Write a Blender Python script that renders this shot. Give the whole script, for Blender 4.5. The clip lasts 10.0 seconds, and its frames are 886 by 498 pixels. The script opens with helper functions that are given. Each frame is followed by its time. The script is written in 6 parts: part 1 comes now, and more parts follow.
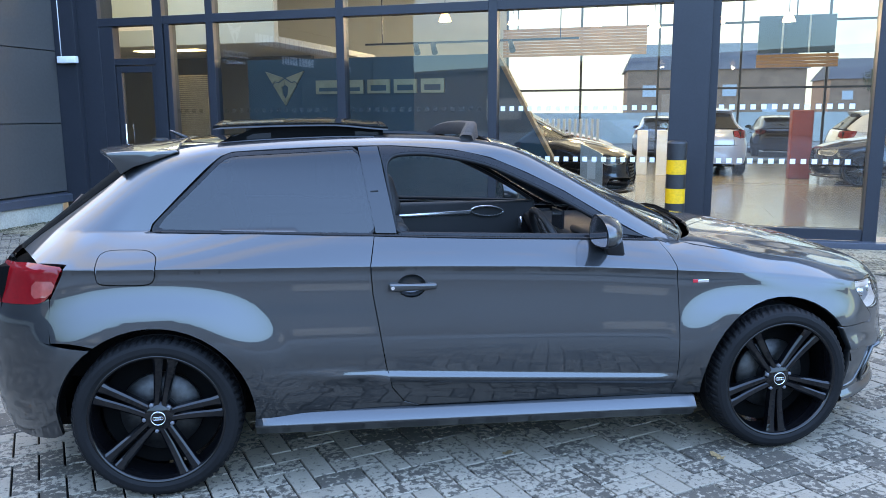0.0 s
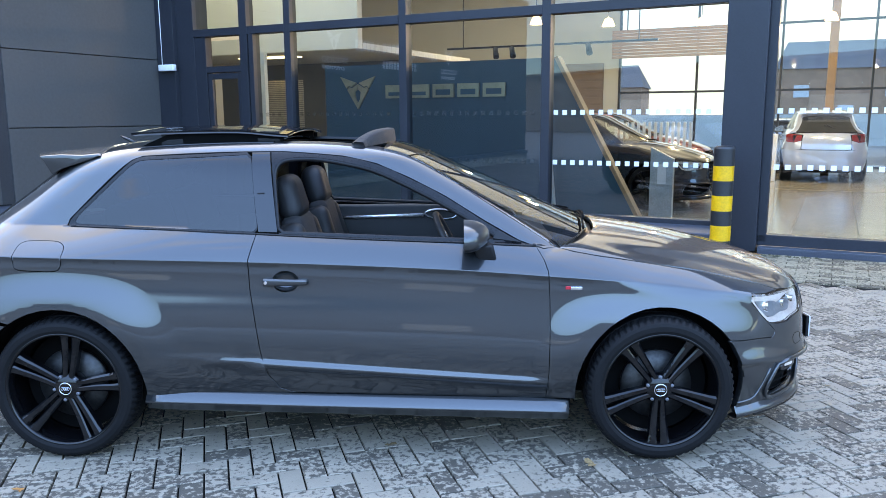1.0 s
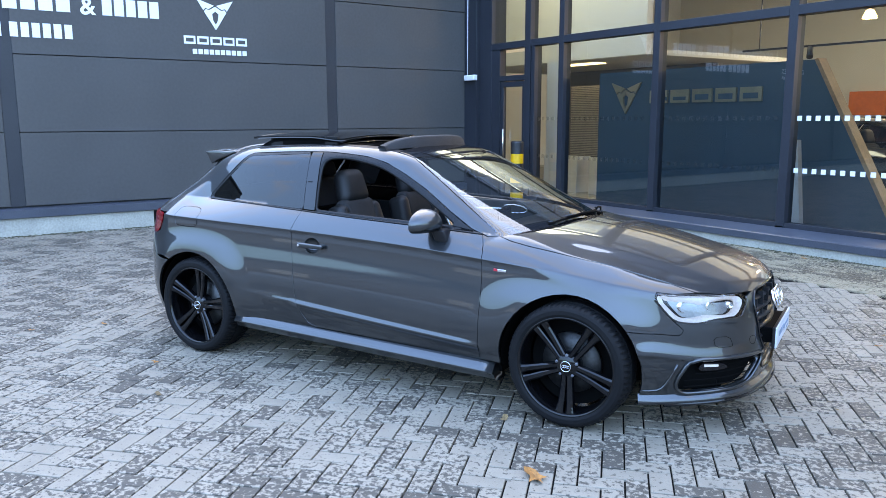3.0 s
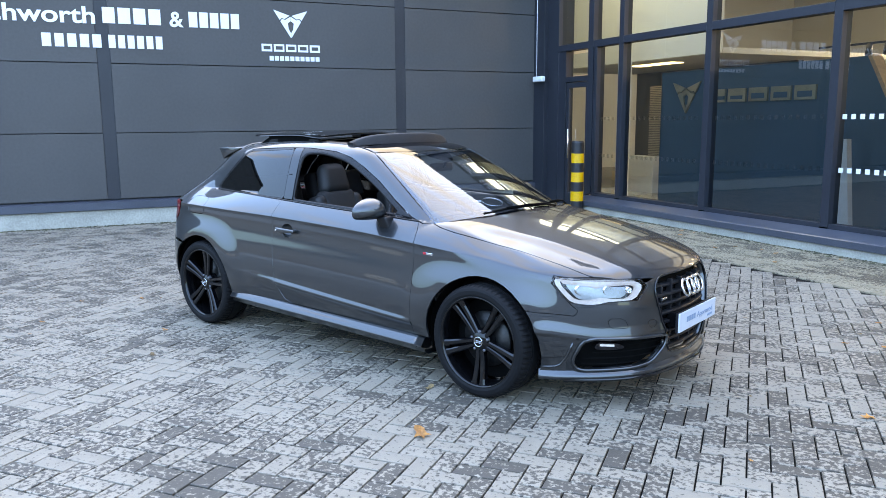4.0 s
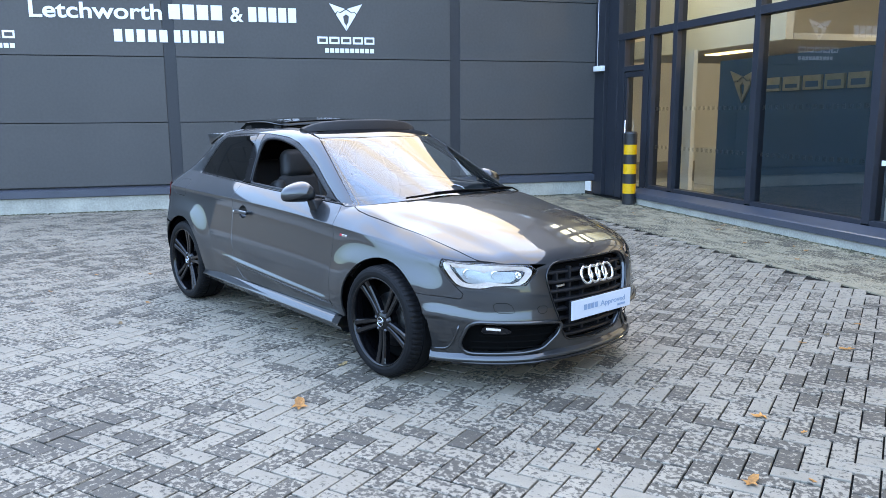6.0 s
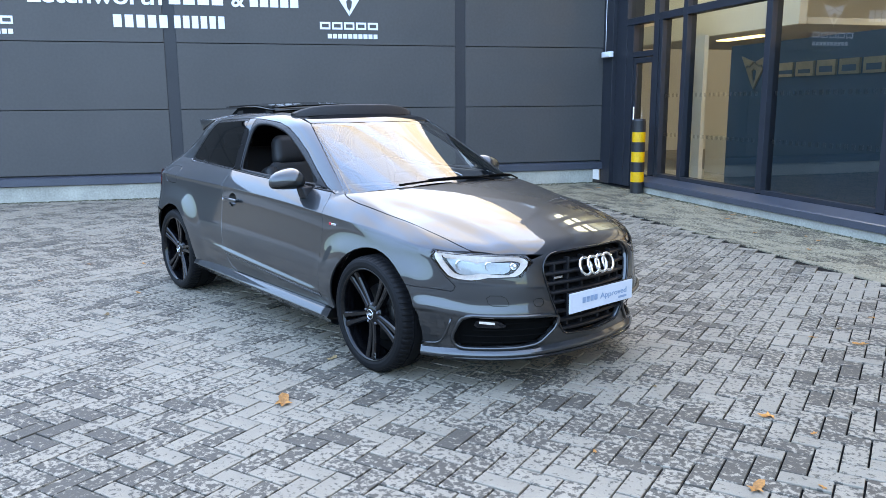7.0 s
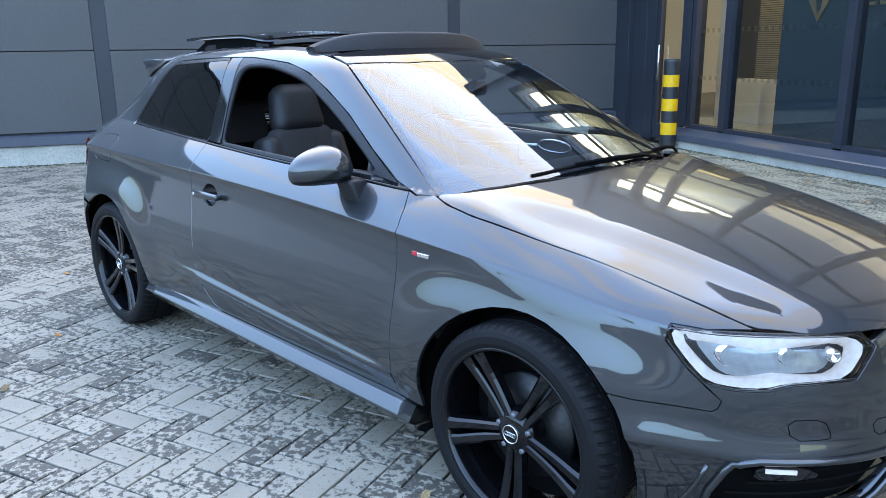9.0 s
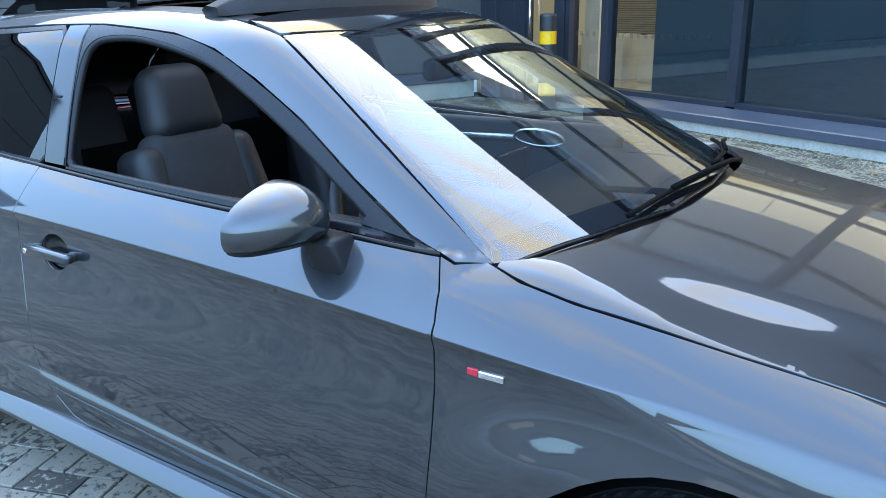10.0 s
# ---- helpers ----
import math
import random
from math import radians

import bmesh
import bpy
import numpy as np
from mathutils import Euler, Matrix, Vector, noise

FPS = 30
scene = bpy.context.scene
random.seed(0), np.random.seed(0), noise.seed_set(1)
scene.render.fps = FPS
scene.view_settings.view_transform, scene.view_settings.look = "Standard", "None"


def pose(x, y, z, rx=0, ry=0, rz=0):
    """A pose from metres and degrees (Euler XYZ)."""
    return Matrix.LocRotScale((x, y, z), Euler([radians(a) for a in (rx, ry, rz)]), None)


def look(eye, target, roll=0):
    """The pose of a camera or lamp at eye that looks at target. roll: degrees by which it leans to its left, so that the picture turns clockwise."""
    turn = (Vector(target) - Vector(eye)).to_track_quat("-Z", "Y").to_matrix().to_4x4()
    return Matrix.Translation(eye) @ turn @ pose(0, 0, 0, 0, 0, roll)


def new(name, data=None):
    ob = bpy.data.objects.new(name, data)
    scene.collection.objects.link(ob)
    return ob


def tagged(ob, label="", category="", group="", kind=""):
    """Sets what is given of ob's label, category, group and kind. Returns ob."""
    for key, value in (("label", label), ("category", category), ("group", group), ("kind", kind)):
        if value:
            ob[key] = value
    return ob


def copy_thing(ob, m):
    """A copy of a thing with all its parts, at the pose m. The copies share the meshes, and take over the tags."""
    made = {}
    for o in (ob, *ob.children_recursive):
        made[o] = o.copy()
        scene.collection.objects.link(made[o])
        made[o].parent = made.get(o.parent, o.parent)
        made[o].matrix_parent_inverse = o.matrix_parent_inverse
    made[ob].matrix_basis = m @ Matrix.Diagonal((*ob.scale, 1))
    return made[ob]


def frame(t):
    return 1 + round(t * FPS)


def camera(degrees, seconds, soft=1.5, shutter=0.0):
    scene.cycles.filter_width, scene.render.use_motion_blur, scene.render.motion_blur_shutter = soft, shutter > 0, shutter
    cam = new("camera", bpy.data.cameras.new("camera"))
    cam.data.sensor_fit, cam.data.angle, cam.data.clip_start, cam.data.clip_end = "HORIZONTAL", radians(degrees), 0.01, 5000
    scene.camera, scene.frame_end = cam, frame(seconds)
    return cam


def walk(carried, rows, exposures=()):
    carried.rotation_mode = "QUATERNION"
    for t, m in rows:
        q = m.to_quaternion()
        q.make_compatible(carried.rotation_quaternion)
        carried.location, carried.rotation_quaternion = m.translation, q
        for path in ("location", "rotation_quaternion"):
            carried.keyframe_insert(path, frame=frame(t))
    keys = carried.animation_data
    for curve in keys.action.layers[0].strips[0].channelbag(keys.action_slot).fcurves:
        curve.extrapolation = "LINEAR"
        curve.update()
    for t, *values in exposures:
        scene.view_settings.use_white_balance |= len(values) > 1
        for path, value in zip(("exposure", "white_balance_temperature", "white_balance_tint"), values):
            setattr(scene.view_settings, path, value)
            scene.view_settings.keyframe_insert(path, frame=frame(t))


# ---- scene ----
cam = camera(59.5, 10.0, soft=0.5)
PATH = [
    (0, (-0.683, -3.798, 1.462), (-0.358, -1.855, 1.12), -0.3),
    (0.5, (-0.118, -3.969, 1.489), (0.043, -2.004, 1.148), -0.4),
    (1, (0.418, -4.057, 1.487), (0.384, -2.086, 1.15), -0.3),
    (1.5, (0.945, -4.195, 1.491), (0.668, -2.243, 1.156), -0.4),
    (2, (1.485, -4.293, 1.512), (0.941, -2.398, 1.181), -0.4),
    (2.5, (2.035, -4.348, 1.535), (1.244, -2.541, 1.206), -0.4),
    (2.7, (2.276, -4.364, 1.538), (1.399, -2.597, 1.207), -0.3),
    (3.8, (3.545, -4.214, 1.538), (2.334, -2.656, 1.209), -0.2),
    (4, (3.763, -4.14, 1.515), (2.51, -2.615, 1.188), -0.4),
    (4.5, (4.193, -3.972, 1.51), (2.852, -2.526, 1.183), -0.4),
    (5, (4.501, -3.725, 1.483), (3.094, -2.343, 1.155), -0.4),
    (5.5, (4.705, -3.52, 1.481), (3.252, -2.186, 1.151), -0.4),
    (7, (4.621, -3.193, 1.435), (3.135, -1.907, 1.065), -0.4),
    (7.5, (4.21, -3.028, 1.44), (2.73, -1.744, 1.04), -0.3),
    (8, (3.691, -2.802, 1.395), (2.224, -1.514, 0.96), -0.4),
    (8.5, (3.126, -2.604, 1.388), (1.693, -1.293, 0.915), -0.5),
    (9, (2.56, -2.368, 1.372), (1.195, -0.997, 0.865), -0.7),
    (9.5, (2.021, -2.099, 1.379), (0.784, -0.625, 0.833), -0.8),
    (10, (1.509, -1.869, 1.384), (0.486, -0.265, 0.767), -1.2),
]
walk(cam, [(t, look(eye, target, roll)) for t, eye, target, roll in PATH],
     exposures=[(0, 2.94, 11400, 16), (2.5, 2.92, 11300, 17), (4.5, 2.90, 13700, 17), (8.0, 2.86, 14000, 17), (9.0, 2.95, 12900, 15), (10, 3.12, 11700, 10)])

# ---- light ----
B = pose(-4.177, 8.403, 0, 0, 0, -25.8)      # inner corner of the building: x along the glass, y into the showroom
world = bpy.data.worlds.new("sky")
scene.world = world
world.use_nodes = True
wn, wl = world.node_tree.nodes, world.node_tree.links
wn.clear()
w_out, w_bg = wn.new("ShaderNodeOutputWorld"), wn.new("ShaderNodeBackground")
w_sky = wn.new("ShaderNodeTexSky")
w_sky.sky_type, w_sky.sun_disc = "NISHITA", False
w_sky.sun_elevation, w_sky.sun_rotation = radians(28), radians(-22)
w_sky.air_density, w_sky.dust_density, w_sky.ozone_density = 1.0, 0.1, 4.0
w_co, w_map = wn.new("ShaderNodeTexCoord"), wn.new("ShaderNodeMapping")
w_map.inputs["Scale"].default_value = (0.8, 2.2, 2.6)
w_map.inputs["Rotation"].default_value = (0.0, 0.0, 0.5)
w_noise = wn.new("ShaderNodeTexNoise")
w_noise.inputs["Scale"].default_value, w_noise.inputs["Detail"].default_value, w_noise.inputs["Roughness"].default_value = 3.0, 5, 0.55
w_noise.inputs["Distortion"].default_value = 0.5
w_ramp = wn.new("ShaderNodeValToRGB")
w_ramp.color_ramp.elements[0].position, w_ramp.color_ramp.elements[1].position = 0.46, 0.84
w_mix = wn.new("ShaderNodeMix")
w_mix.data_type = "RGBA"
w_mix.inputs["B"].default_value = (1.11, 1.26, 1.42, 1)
w_bg.inputs["Strength"].default_value = 0.43
wl.new(w_co.outputs["Generated"], w_map.inputs["Vector"])
wl.new(w_map.outputs["Vector"], w_noise.inputs["Vector"])
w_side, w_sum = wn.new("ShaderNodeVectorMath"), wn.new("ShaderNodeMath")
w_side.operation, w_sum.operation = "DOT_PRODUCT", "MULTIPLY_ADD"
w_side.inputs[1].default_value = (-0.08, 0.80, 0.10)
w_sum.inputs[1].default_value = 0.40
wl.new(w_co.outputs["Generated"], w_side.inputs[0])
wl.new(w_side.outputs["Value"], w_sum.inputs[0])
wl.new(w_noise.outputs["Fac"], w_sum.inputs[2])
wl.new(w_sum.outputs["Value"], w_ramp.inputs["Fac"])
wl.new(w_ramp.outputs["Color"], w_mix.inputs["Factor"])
w_blue = wn.new("ShaderNodeMix")
w_blue.data_type, w_blue.blend_type = "RGBA", "MULTIPLY"
w_blue.inputs["Factor"].default_value = 1.0
w_rise, w_haze, w_axis = wn.new("ShaderNodeMapRange"), wn.new("ShaderNodeMix"), wn.new("ShaderNodeSeparateXYZ")
w_haze.data_type = "RGBA"
w_haze.inputs["A"].default_value, w_haze.inputs["B"].default_value = (0.085, 0.145, 0.225, 1), (0.72, 1.01, 1.32, 1)
w_rise.inputs["From Min"].default_value, w_rise.inputs["From Max"].default_value = 0.08, 0.68
wl.new(w_co.outputs["Generated"], w_axis.inputs["Vector"])
wl.new(w_axis.outputs["Z"], w_rise.inputs["Value"])
wl.new(w_rise.outputs["Result"], w_haze.inputs["Factor"])
wl.new(w_haze.outputs["Result"], w_blue.inputs["B"])
wl.new(w_sky.outputs["Color"], w_blue.inputs["A"])
wl.new(w_blue.outputs["Result"], w_mix.inputs["A"])
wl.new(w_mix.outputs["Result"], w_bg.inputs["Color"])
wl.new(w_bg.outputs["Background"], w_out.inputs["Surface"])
sun = new("sun", bpy.data.lights.new("sun", "SUN"))
sun.data.energy, sun.data.angle, sun.data.color = 0.06, radians(75), (1.0, 0.99, 0.96)
sun.matrix_world = look((-3.4, 8.4, 5.4), (0, 0, 0))

# ---- materials ----


def mat(name, color, rough=0.5, metal=0.0, spec=0.5, coat=0.0, scale=8.0, vary=0.15, bump=0.0, grain=60.0, second=None, emit=None, random_vary=0.0, island=0.0):
    """A surface with broad stains (scale), fine grain and relief, and some variation from piece to piece."""
    m = bpy.data.materials.new(name)
    m.use_nodes = True
    n, l = m.node_tree.nodes, m.node_tree.links
    p = n["Principled BSDF"]
    p.inputs["Roughness"].default_value, p.inputs["Metallic"].default_value = rough, metal
    p.inputs["Specular IOR Level"].default_value = spec
    p.inputs["Coat Weight"].default_value, p.inputs["Coat Roughness"].default_value = coat, 0.045
    if emit:
        p.inputs["Emission Color"].default_value, p.inputs["Emission Strength"].default_value = (*emit[0], 1), emit[1]
    co = n.new("ShaderNodeTexCoord")
    big, fine = n.new("ShaderNodeTexNoise"), n.new("ShaderNodeTexNoise")
    big.inputs["Scale"].default_value, big.inputs["Detail"].default_value = scale, 5
    fine.inputs["Scale"].default_value, fine.inputs["Detail"].default_value = grain, 4
    for t in (big, fine):
        l.new(co.outputs["Object"], t.inputs["Vector"])
    mix = n.new("ShaderNodeMix")
    mix.data_type = "RGBA"
    lo = tuple(c * (1 - vary) for c in color)
    hi = second or tuple(min(1, c * (1 + vary)) for c in color)
    mix.inputs["A"].default_value, mix.inputs["B"].default_value = (*lo, 1), (*hi, 1)
    add = n.new("ShaderNodeMath")
    add.operation = "MULTIPLY_ADD"
    add.inputs[1].default_value, add.inputs[2].default_value = 0.5, 0.0
    l.new(fine.outputs["Fac"], add.inputs[0])
    half = n.new("ShaderNodeMath")
    half.operation = "MULTIPLY_ADD"
    half.inputs[1].default_value = 0.5
    l.new(big.outputs["Fac"], half.inputs[0])
    l.new(add.outputs["Value"], half.inputs[2])
    stretch = n.new("ShaderNodeMapRange")
    stretch.inputs["From Min"].default_value, stretch.inputs["From Max"].default_value = 0.36, 0.64
    l.new(half.outputs["Value"], stretch.inputs["Value"])
    l.new(stretch.outputs["Result"], mix.inputs["Factor"])
    out = mix.outputs["Result"]
    if random_vary or island:
        hsv = n.new("ShaderNodeHueSaturation")
        rng = n.new("ShaderNodeMapRange")
        amount = random_vary or island
        rng.inputs["To Min"].default_value, rng.inputs["To Max"].default_value = 1 - amount, 1 + amount
        src = n.new("ShaderNodeObjectInfo").outputs["Random"] if random_vary else n.new("ShaderNodeNewGeometry").outputs["Random Per Island"]
        l.new(src, rng.inputs["Value"])
        l.new(rng.outputs["Result"], hsv.inputs["Value"])
        l.new(out, hsv.inputs["Color"])
        out = hsv.outputs["Color"]
    l.new(out, p.inputs["Base Color"])
    if rough > 0.12 and metal < 0.9:
        rr = n.new("ShaderNodeMapRange")
        rr.inputs["To Min"].default_value, rr.inputs["To Max"].default_value = rough * 0.88, min(1, rough * 1.12)
        l.new(fine.outputs["Fac"], rr.inputs["Value"])
        l.new(rr.outputs["Result"], p.inputs["Roughness"])
    if bump:
        b = n.new("ShaderNodeBump")
        b.inputs["Strength"].default_value, b.inputs["Distance"].default_value = bump, 0.01
        l.new(half.outputs["Value"], b.inputs["Height"])
        l.new(b.outputs["Normal"], p.inputs["Normal"])
    return m


def glass(name, tint, ior=1.5, rough=0.0):
    """A thin pane: clear or tinted, with the gloss of glass."""
    m = bpy.data.materials.new(name)
    m.use_nodes = True
    n, l = m.node_tree.nodes, m.node_tree.links
    n.clear()
    out, mix, fr = n.new("ShaderNodeOutputMaterial"), n.new("ShaderNodeMixShader"), n.new("ShaderNodeFresnel")
    tr, gl = n.new("ShaderNodeBsdfTransparent"), n.new("ShaderNodeBsdfGlossy")
    fr.inputs["IOR"].default_value = ior
    tr.inputs["Color"].default_value = (*tint, 1)
    gl.inputs["Roughness"].default_value = rough
    l.new(fr.outputs["Fac"], mix.inputs["Fac"])
    l.new(tr.outputs["BSDF"], mix.inputs[1])
    l.new(gl.outputs["BSDF"], mix.inputs[2])
    l.new(mix.outputs["Shader"], out.inputs["Surface"])
    return m


def paint(name, color, metal=0.92, rough=0.20):
    """Metallic car paint: fine flakes under a clear coat."""
    m = mat(name, color, rough, metal, 0.5, 1.0, 1.2, 0.05, 0.0, 900.0)
    m.node_tree.nodes["Principled BSDF"].inputs["Coat Roughness"].default_value = 0.03
    m.node_tree.nodes["Principled BSDF"].inputs["Coat IOR"].default_value = 1.6
    return m


GREY_PAINT = paint("grey_metallic_paint", (0.024, 0.0275, 0.030), 0.8, 0.42)
GLOSS_BLACK = mat("gloss_black", (0.004, 0.004, 0.005), 0.06, 0, 0.5)
WHEEL_BLACK = mat("wheel_black", (0.0025, 0.0025, 0.003), 0.07, 0.0, 0.36)
PLASTIC = mat("black_plastic", (0.009, 0.009, 0.010), 0.42, 0, 0.22, grain=300, bump=0.05)
TRIM = mat("window_trim_black", (0.006, 0.006, 0.007), 0.28, 0, 0.22)
DARK = mat("underbody_black", (0.003, 0.003, 0.003), 0.8, 0, 0.05)
RUBBER = mat("tyre_rubber", (0.0065, 0.0065, 0.007), 0.6, 0, 0.12, vary=0.25, grain=120, bump=0.06)
CHROME = mat("chrome", (0.75, 0.76, 0.78), 0.10, 1.0)
ALU = mat("brushed_aluminium", (0.62, 0.63, 0.65), 0.25, 1.0)
DISC = mat("brake_disc_steel", (0.06, 0.06, 0.06), 0.5, 1.0, vary=0.3)
CALIPER = mat("caliper_grey", (0.12, 0.12, 0.13), 0.5, 0.4)
TINTED = glass("privacy_glass", (0.05, 0.055, 0.06), 1.6)
CLEAR = glass("clear_car_glass", (0.80, 0.86, 0.84), 2.2)
SIDE_GLASS = glass("clear_door_glass", (0.86, 0.90, 0.88), 1.5)
LENS = glass("lamp_lens", (0.93, 0.95, 0.96), 1.5)
LAMP_IN = mat("lamp_reflector", (0.26, 0.27, 0.28), 0.3, 0.7)
DRL = mat("daytime_light_strip", (0.55, 0.54, 0.52), 0.3, emit=((1.0, 0.98, 0.94), 0.02))
RED_LENS = mat("red_lamp_lens", (0.20, 0.004, 0.006), 0.08, 0, 0.4, 0.0, scale=14, vary=0.12)
AMBER_LENS = mat("pale_red_lens", (0.30, 0.040, 0.032), 0.10, 0, 0.6, 1.0, scale=20, vary=0.2)
MOSS = mat("moss_and_dirt", (0.055, 0.050, 0.024), 0.95, scale=12, vary=0.45, grain=80, bump=0.4, island=0.4)
RED_BADGE = mat("red_enamel", (0.55, 0.02, 0.03), 0.25)
CLOTH = mat("seat_cloth", (0.016, 0.0155, 0.016), 0.85, scale=20, vary=0.3, grain=400, bump=0.2)
SEAT_SIDE = mat("seat_leather", (0.0095, 0.0095, 0.010), 0.62, grain=200, bump=0.08)
DASH = mat("dashboard_plastic", (0.016, 0.016, 0.017), 0.6, grain=260, bump=0.1)
LINER = mat("headliner_cloth", (0.045, 0.045, 0.047), 0.9)
PLATE = mat("number_plate_white", (0.50, 0.53, 0.57), 0.30, vary=0.04)
PLATE_BLUE = mat("plate_print_blue", (0.16, 0.27, 0.38), 0.4)
SCREEN_BLACK = mat("screen_black", (0.01, 0.011, 0.013), 0.12)
CLAD = mat("anthracite_cladding", (0.068, 0.064, 0.061), 0.5, 0.0, 0.25, scale=0.8, vary=0.10, grain=25, random_vary=0.04)
CLAD_STRIP = mat("anthracite_flashing", (0.030, 0.031, 0.034), 0.45, 0.0, 0.3, scale=1.5, vary=0.12)
FRAME = mat("anthracite_window_frame", (0.019, 0.022, 0.028), 0.42, 0.0, 0.3, scale=2.0, vary=0.12)
SILL_BLUE = mat("sill_flashing", (0.062, 0.072, 0.090), 0.32, 0.25, scale=2.0, vary=0.12)
PLINTH = mat("cream_concrete_plinth", (0.36, 0.335, 0.28), 0.8, scale=3.0, vary=0.22, grain=40, bump=0.2)
WHITE_SIGN = mat("white_vinyl", (0.72, 0.74, 0.76), 0.5, vary=0.03)
PANE = glass("facade_glass", (0.62, 0.74, 0.76), 1.9)
PANE_FAR = glass("far_facade_glass", (0.46, 0.48, 0.475), 1.3)
DOTS = glass("frosted_dots", (0.86, 0.88, 0.88), 1.45, 0.35)
YELLOW = mat("bollard_yellow", (0.80, 0.36, 0.008), 0.4, vary=0.14, scale=9, grain=50)
BOLLARD_BLACK = mat("bollard_black", (0.014, 0.014, 0.015), 0.45, vary=0.3, scale=9, grain=50)
WHITE_BOX = mat("white_plastic", (0.70, 0.70, 0.70), 0.45, vary=0.06)
TEAL = mat("teal_partition", (0.008, 0.058, 0.086), 0.55, scale=0.7, vary=0.10)
GOLD = mat("bronze_lettering", (0.42, 0.34, 0.22), 0.32, 0.8)
OAK = mat("oak_trim", (0.36, 0.20, 0.10), 0.5, scale=3, vary=0.25, grain=40)
CREAM = mat("cream_plaster", (0.66, 0.64, 0.58), 0.85, scale=0.8, vary=0.07)
WHITE_WALL = mat("white_plaster", (0.72, 0.71, 0.68), 0.85, scale=0.8, vary=0.05)
TILE = mat("showroom_floor_tile", (0.30, 0.255, 0.205), 0.16, 0, 0.5, scale=1.0, vary=0.12, random_vary=0.03)
CEIL = mat("ceiling_board", (0.55, 0.54, 0.52), 0.9, scale=0.6, vary=0.05)
WOOD_SLAT = mat("hanging_timber", (0.30, 0.155, 0.075), 0.55, scale=1.2, vary=0.2, grain=18)
BRICK_FAR = mat("far_red_brick", (0.50, 0.24, 0.15), 0.9, scale=1.2, vary=0.25, grain=12)
SLATE = mat("far_roof_slate", (0.13, 0.12, 0.13), 0.8, scale=1.0, vary=0.2)
SHUTTER = mat("brown_shutter", (0.23, 0.15, 0.11), 0.6, scale=1, vary=0.15)
STEEL_LIGHT = mat("light_grey_steel", (0.42, 0.45, 0.46), 0.4, 0.3)
RED_STAND = mat("red_stand", (0.22, 0.035, 0.028), 0.45)
ORANGE = mat("orange_panel", (0.70, 0.15, 0.03), 0.5)
LEAF_A = mat("dead_leaf_orange", (0.42, 0.15, 0.035), 0.7, scale=30, vary=0.35, random_vary=0.25)
LEAF_B = mat("dead_leaf_brown", (0.20, 0.115, 0.05), 0.8, scale=30, vary=0.35, random_vary=0.3)
FOLIAGE = mat("far_foliage", (0.10, 0.095, 0.035), 0.8, scale=2, vary=0.4, random_vary=0.2)
BARK = mat("bark", (0.10, 0.075, 0.05), 0.9, bump=0.4)
LAMP_WARM = mat("lamp_shade_glow", (0.8, 0.6, 0.35), 0.4, emit=((1.0, 0.62, 0.30), 1.6))
TUBE = mat("light_panel_glow", (0.9, 0.85, 0.7), 0.4, emit=((1.0, 0.84, 0.55), 0.8))
SKYLINE_GREY = mat("skyline_grey", (0.15, 0.155, 0.16), 0.6, scale=0.4, vary=0.1)

# ---- small builders ----


def mesh_of(name, verts, faces, smooth=False):
    me = bpy.data.meshes.new(name)
    me.from_pydata([tuple(v) for v in verts], [], [tuple(f) for f in faces])
    me.update()
    if smooth:
        me.polygons.foreach_set("use_smooth", [True] * len(me.polygons))
    return me


def part(name, bm, material, parent=None, label="", at=None):
    """Links a bmesh or mesh as one mesh object under a thing or part."""
    me = bm
    if isinstance(bm, bmesh.types.BMesh):
        me = bpy.data.meshes.new(name)
        bm.to_mesh(me)
        bm.free()
    if not me.materials:
        me.materials.append(material)
    ob = new(name, me)
    if at is not None:
        ob.matrix_basis = at
    if parent:
        ob.parent = parent
    if label:
        tagged(ob, label)
    return ob


def thing(name, at, label, category, group="", kind=""):
    ob = new(name)
    ob.empty_display_size = 0.1
    ob.matrix_basis = at
    return tagged(ob, label, category, group, kind)


def box(bm, x0, x1, y0, y1, z0, z1, bevel=0.0, m=None):
    v = bmesh.ops.create_cube(bm, size=1.0)["verts"]
    t = Matrix.Translation(((x0 + x1) / 2, (y0 + y1) / 2, (z0 + z1) / 2)) @ Matrix.Diagonal((x1 - x0, y1 - y0, z1 - z0, 1))
    bmesh.ops.transform(bm, matrix=(m or Matrix()) @ t, verts=v)
    if bevel:
        e = list({ed for q in v for ed in q.link_edges})
        bmesh.ops.bevel(bm, geom=e, offset=bevel, segments=2, profile=0.5, affect="EDGES")
    return bm


def boxed(name, dims, material, parent=None, bevel=0.0, label="", at=None):
    return part(name, box(bmesh.new(), *dims, bevel), material, parent, label, at)


def rod(bm, a, b, r, r2=None, seg=16):
    a, b = Vector(a), Vector(b)
    v = bmesh.ops.create_cone(bm, cap_ends=True, segments=seg, radius1=r, radius2=r if r2 is None else r2, depth=(b - a).length)["verts"]
    m = Matrix.Translation((a + b) / 2) @ (b - a).to_track_quat("Z", "Y").to_matrix().to_4x4()
    bmesh.ops.transform(bm, matrix=m, verts=v)
    for q in v:
        for f in q.link_faces:
            f.smooth = len(f.verts) == 4
    return bm


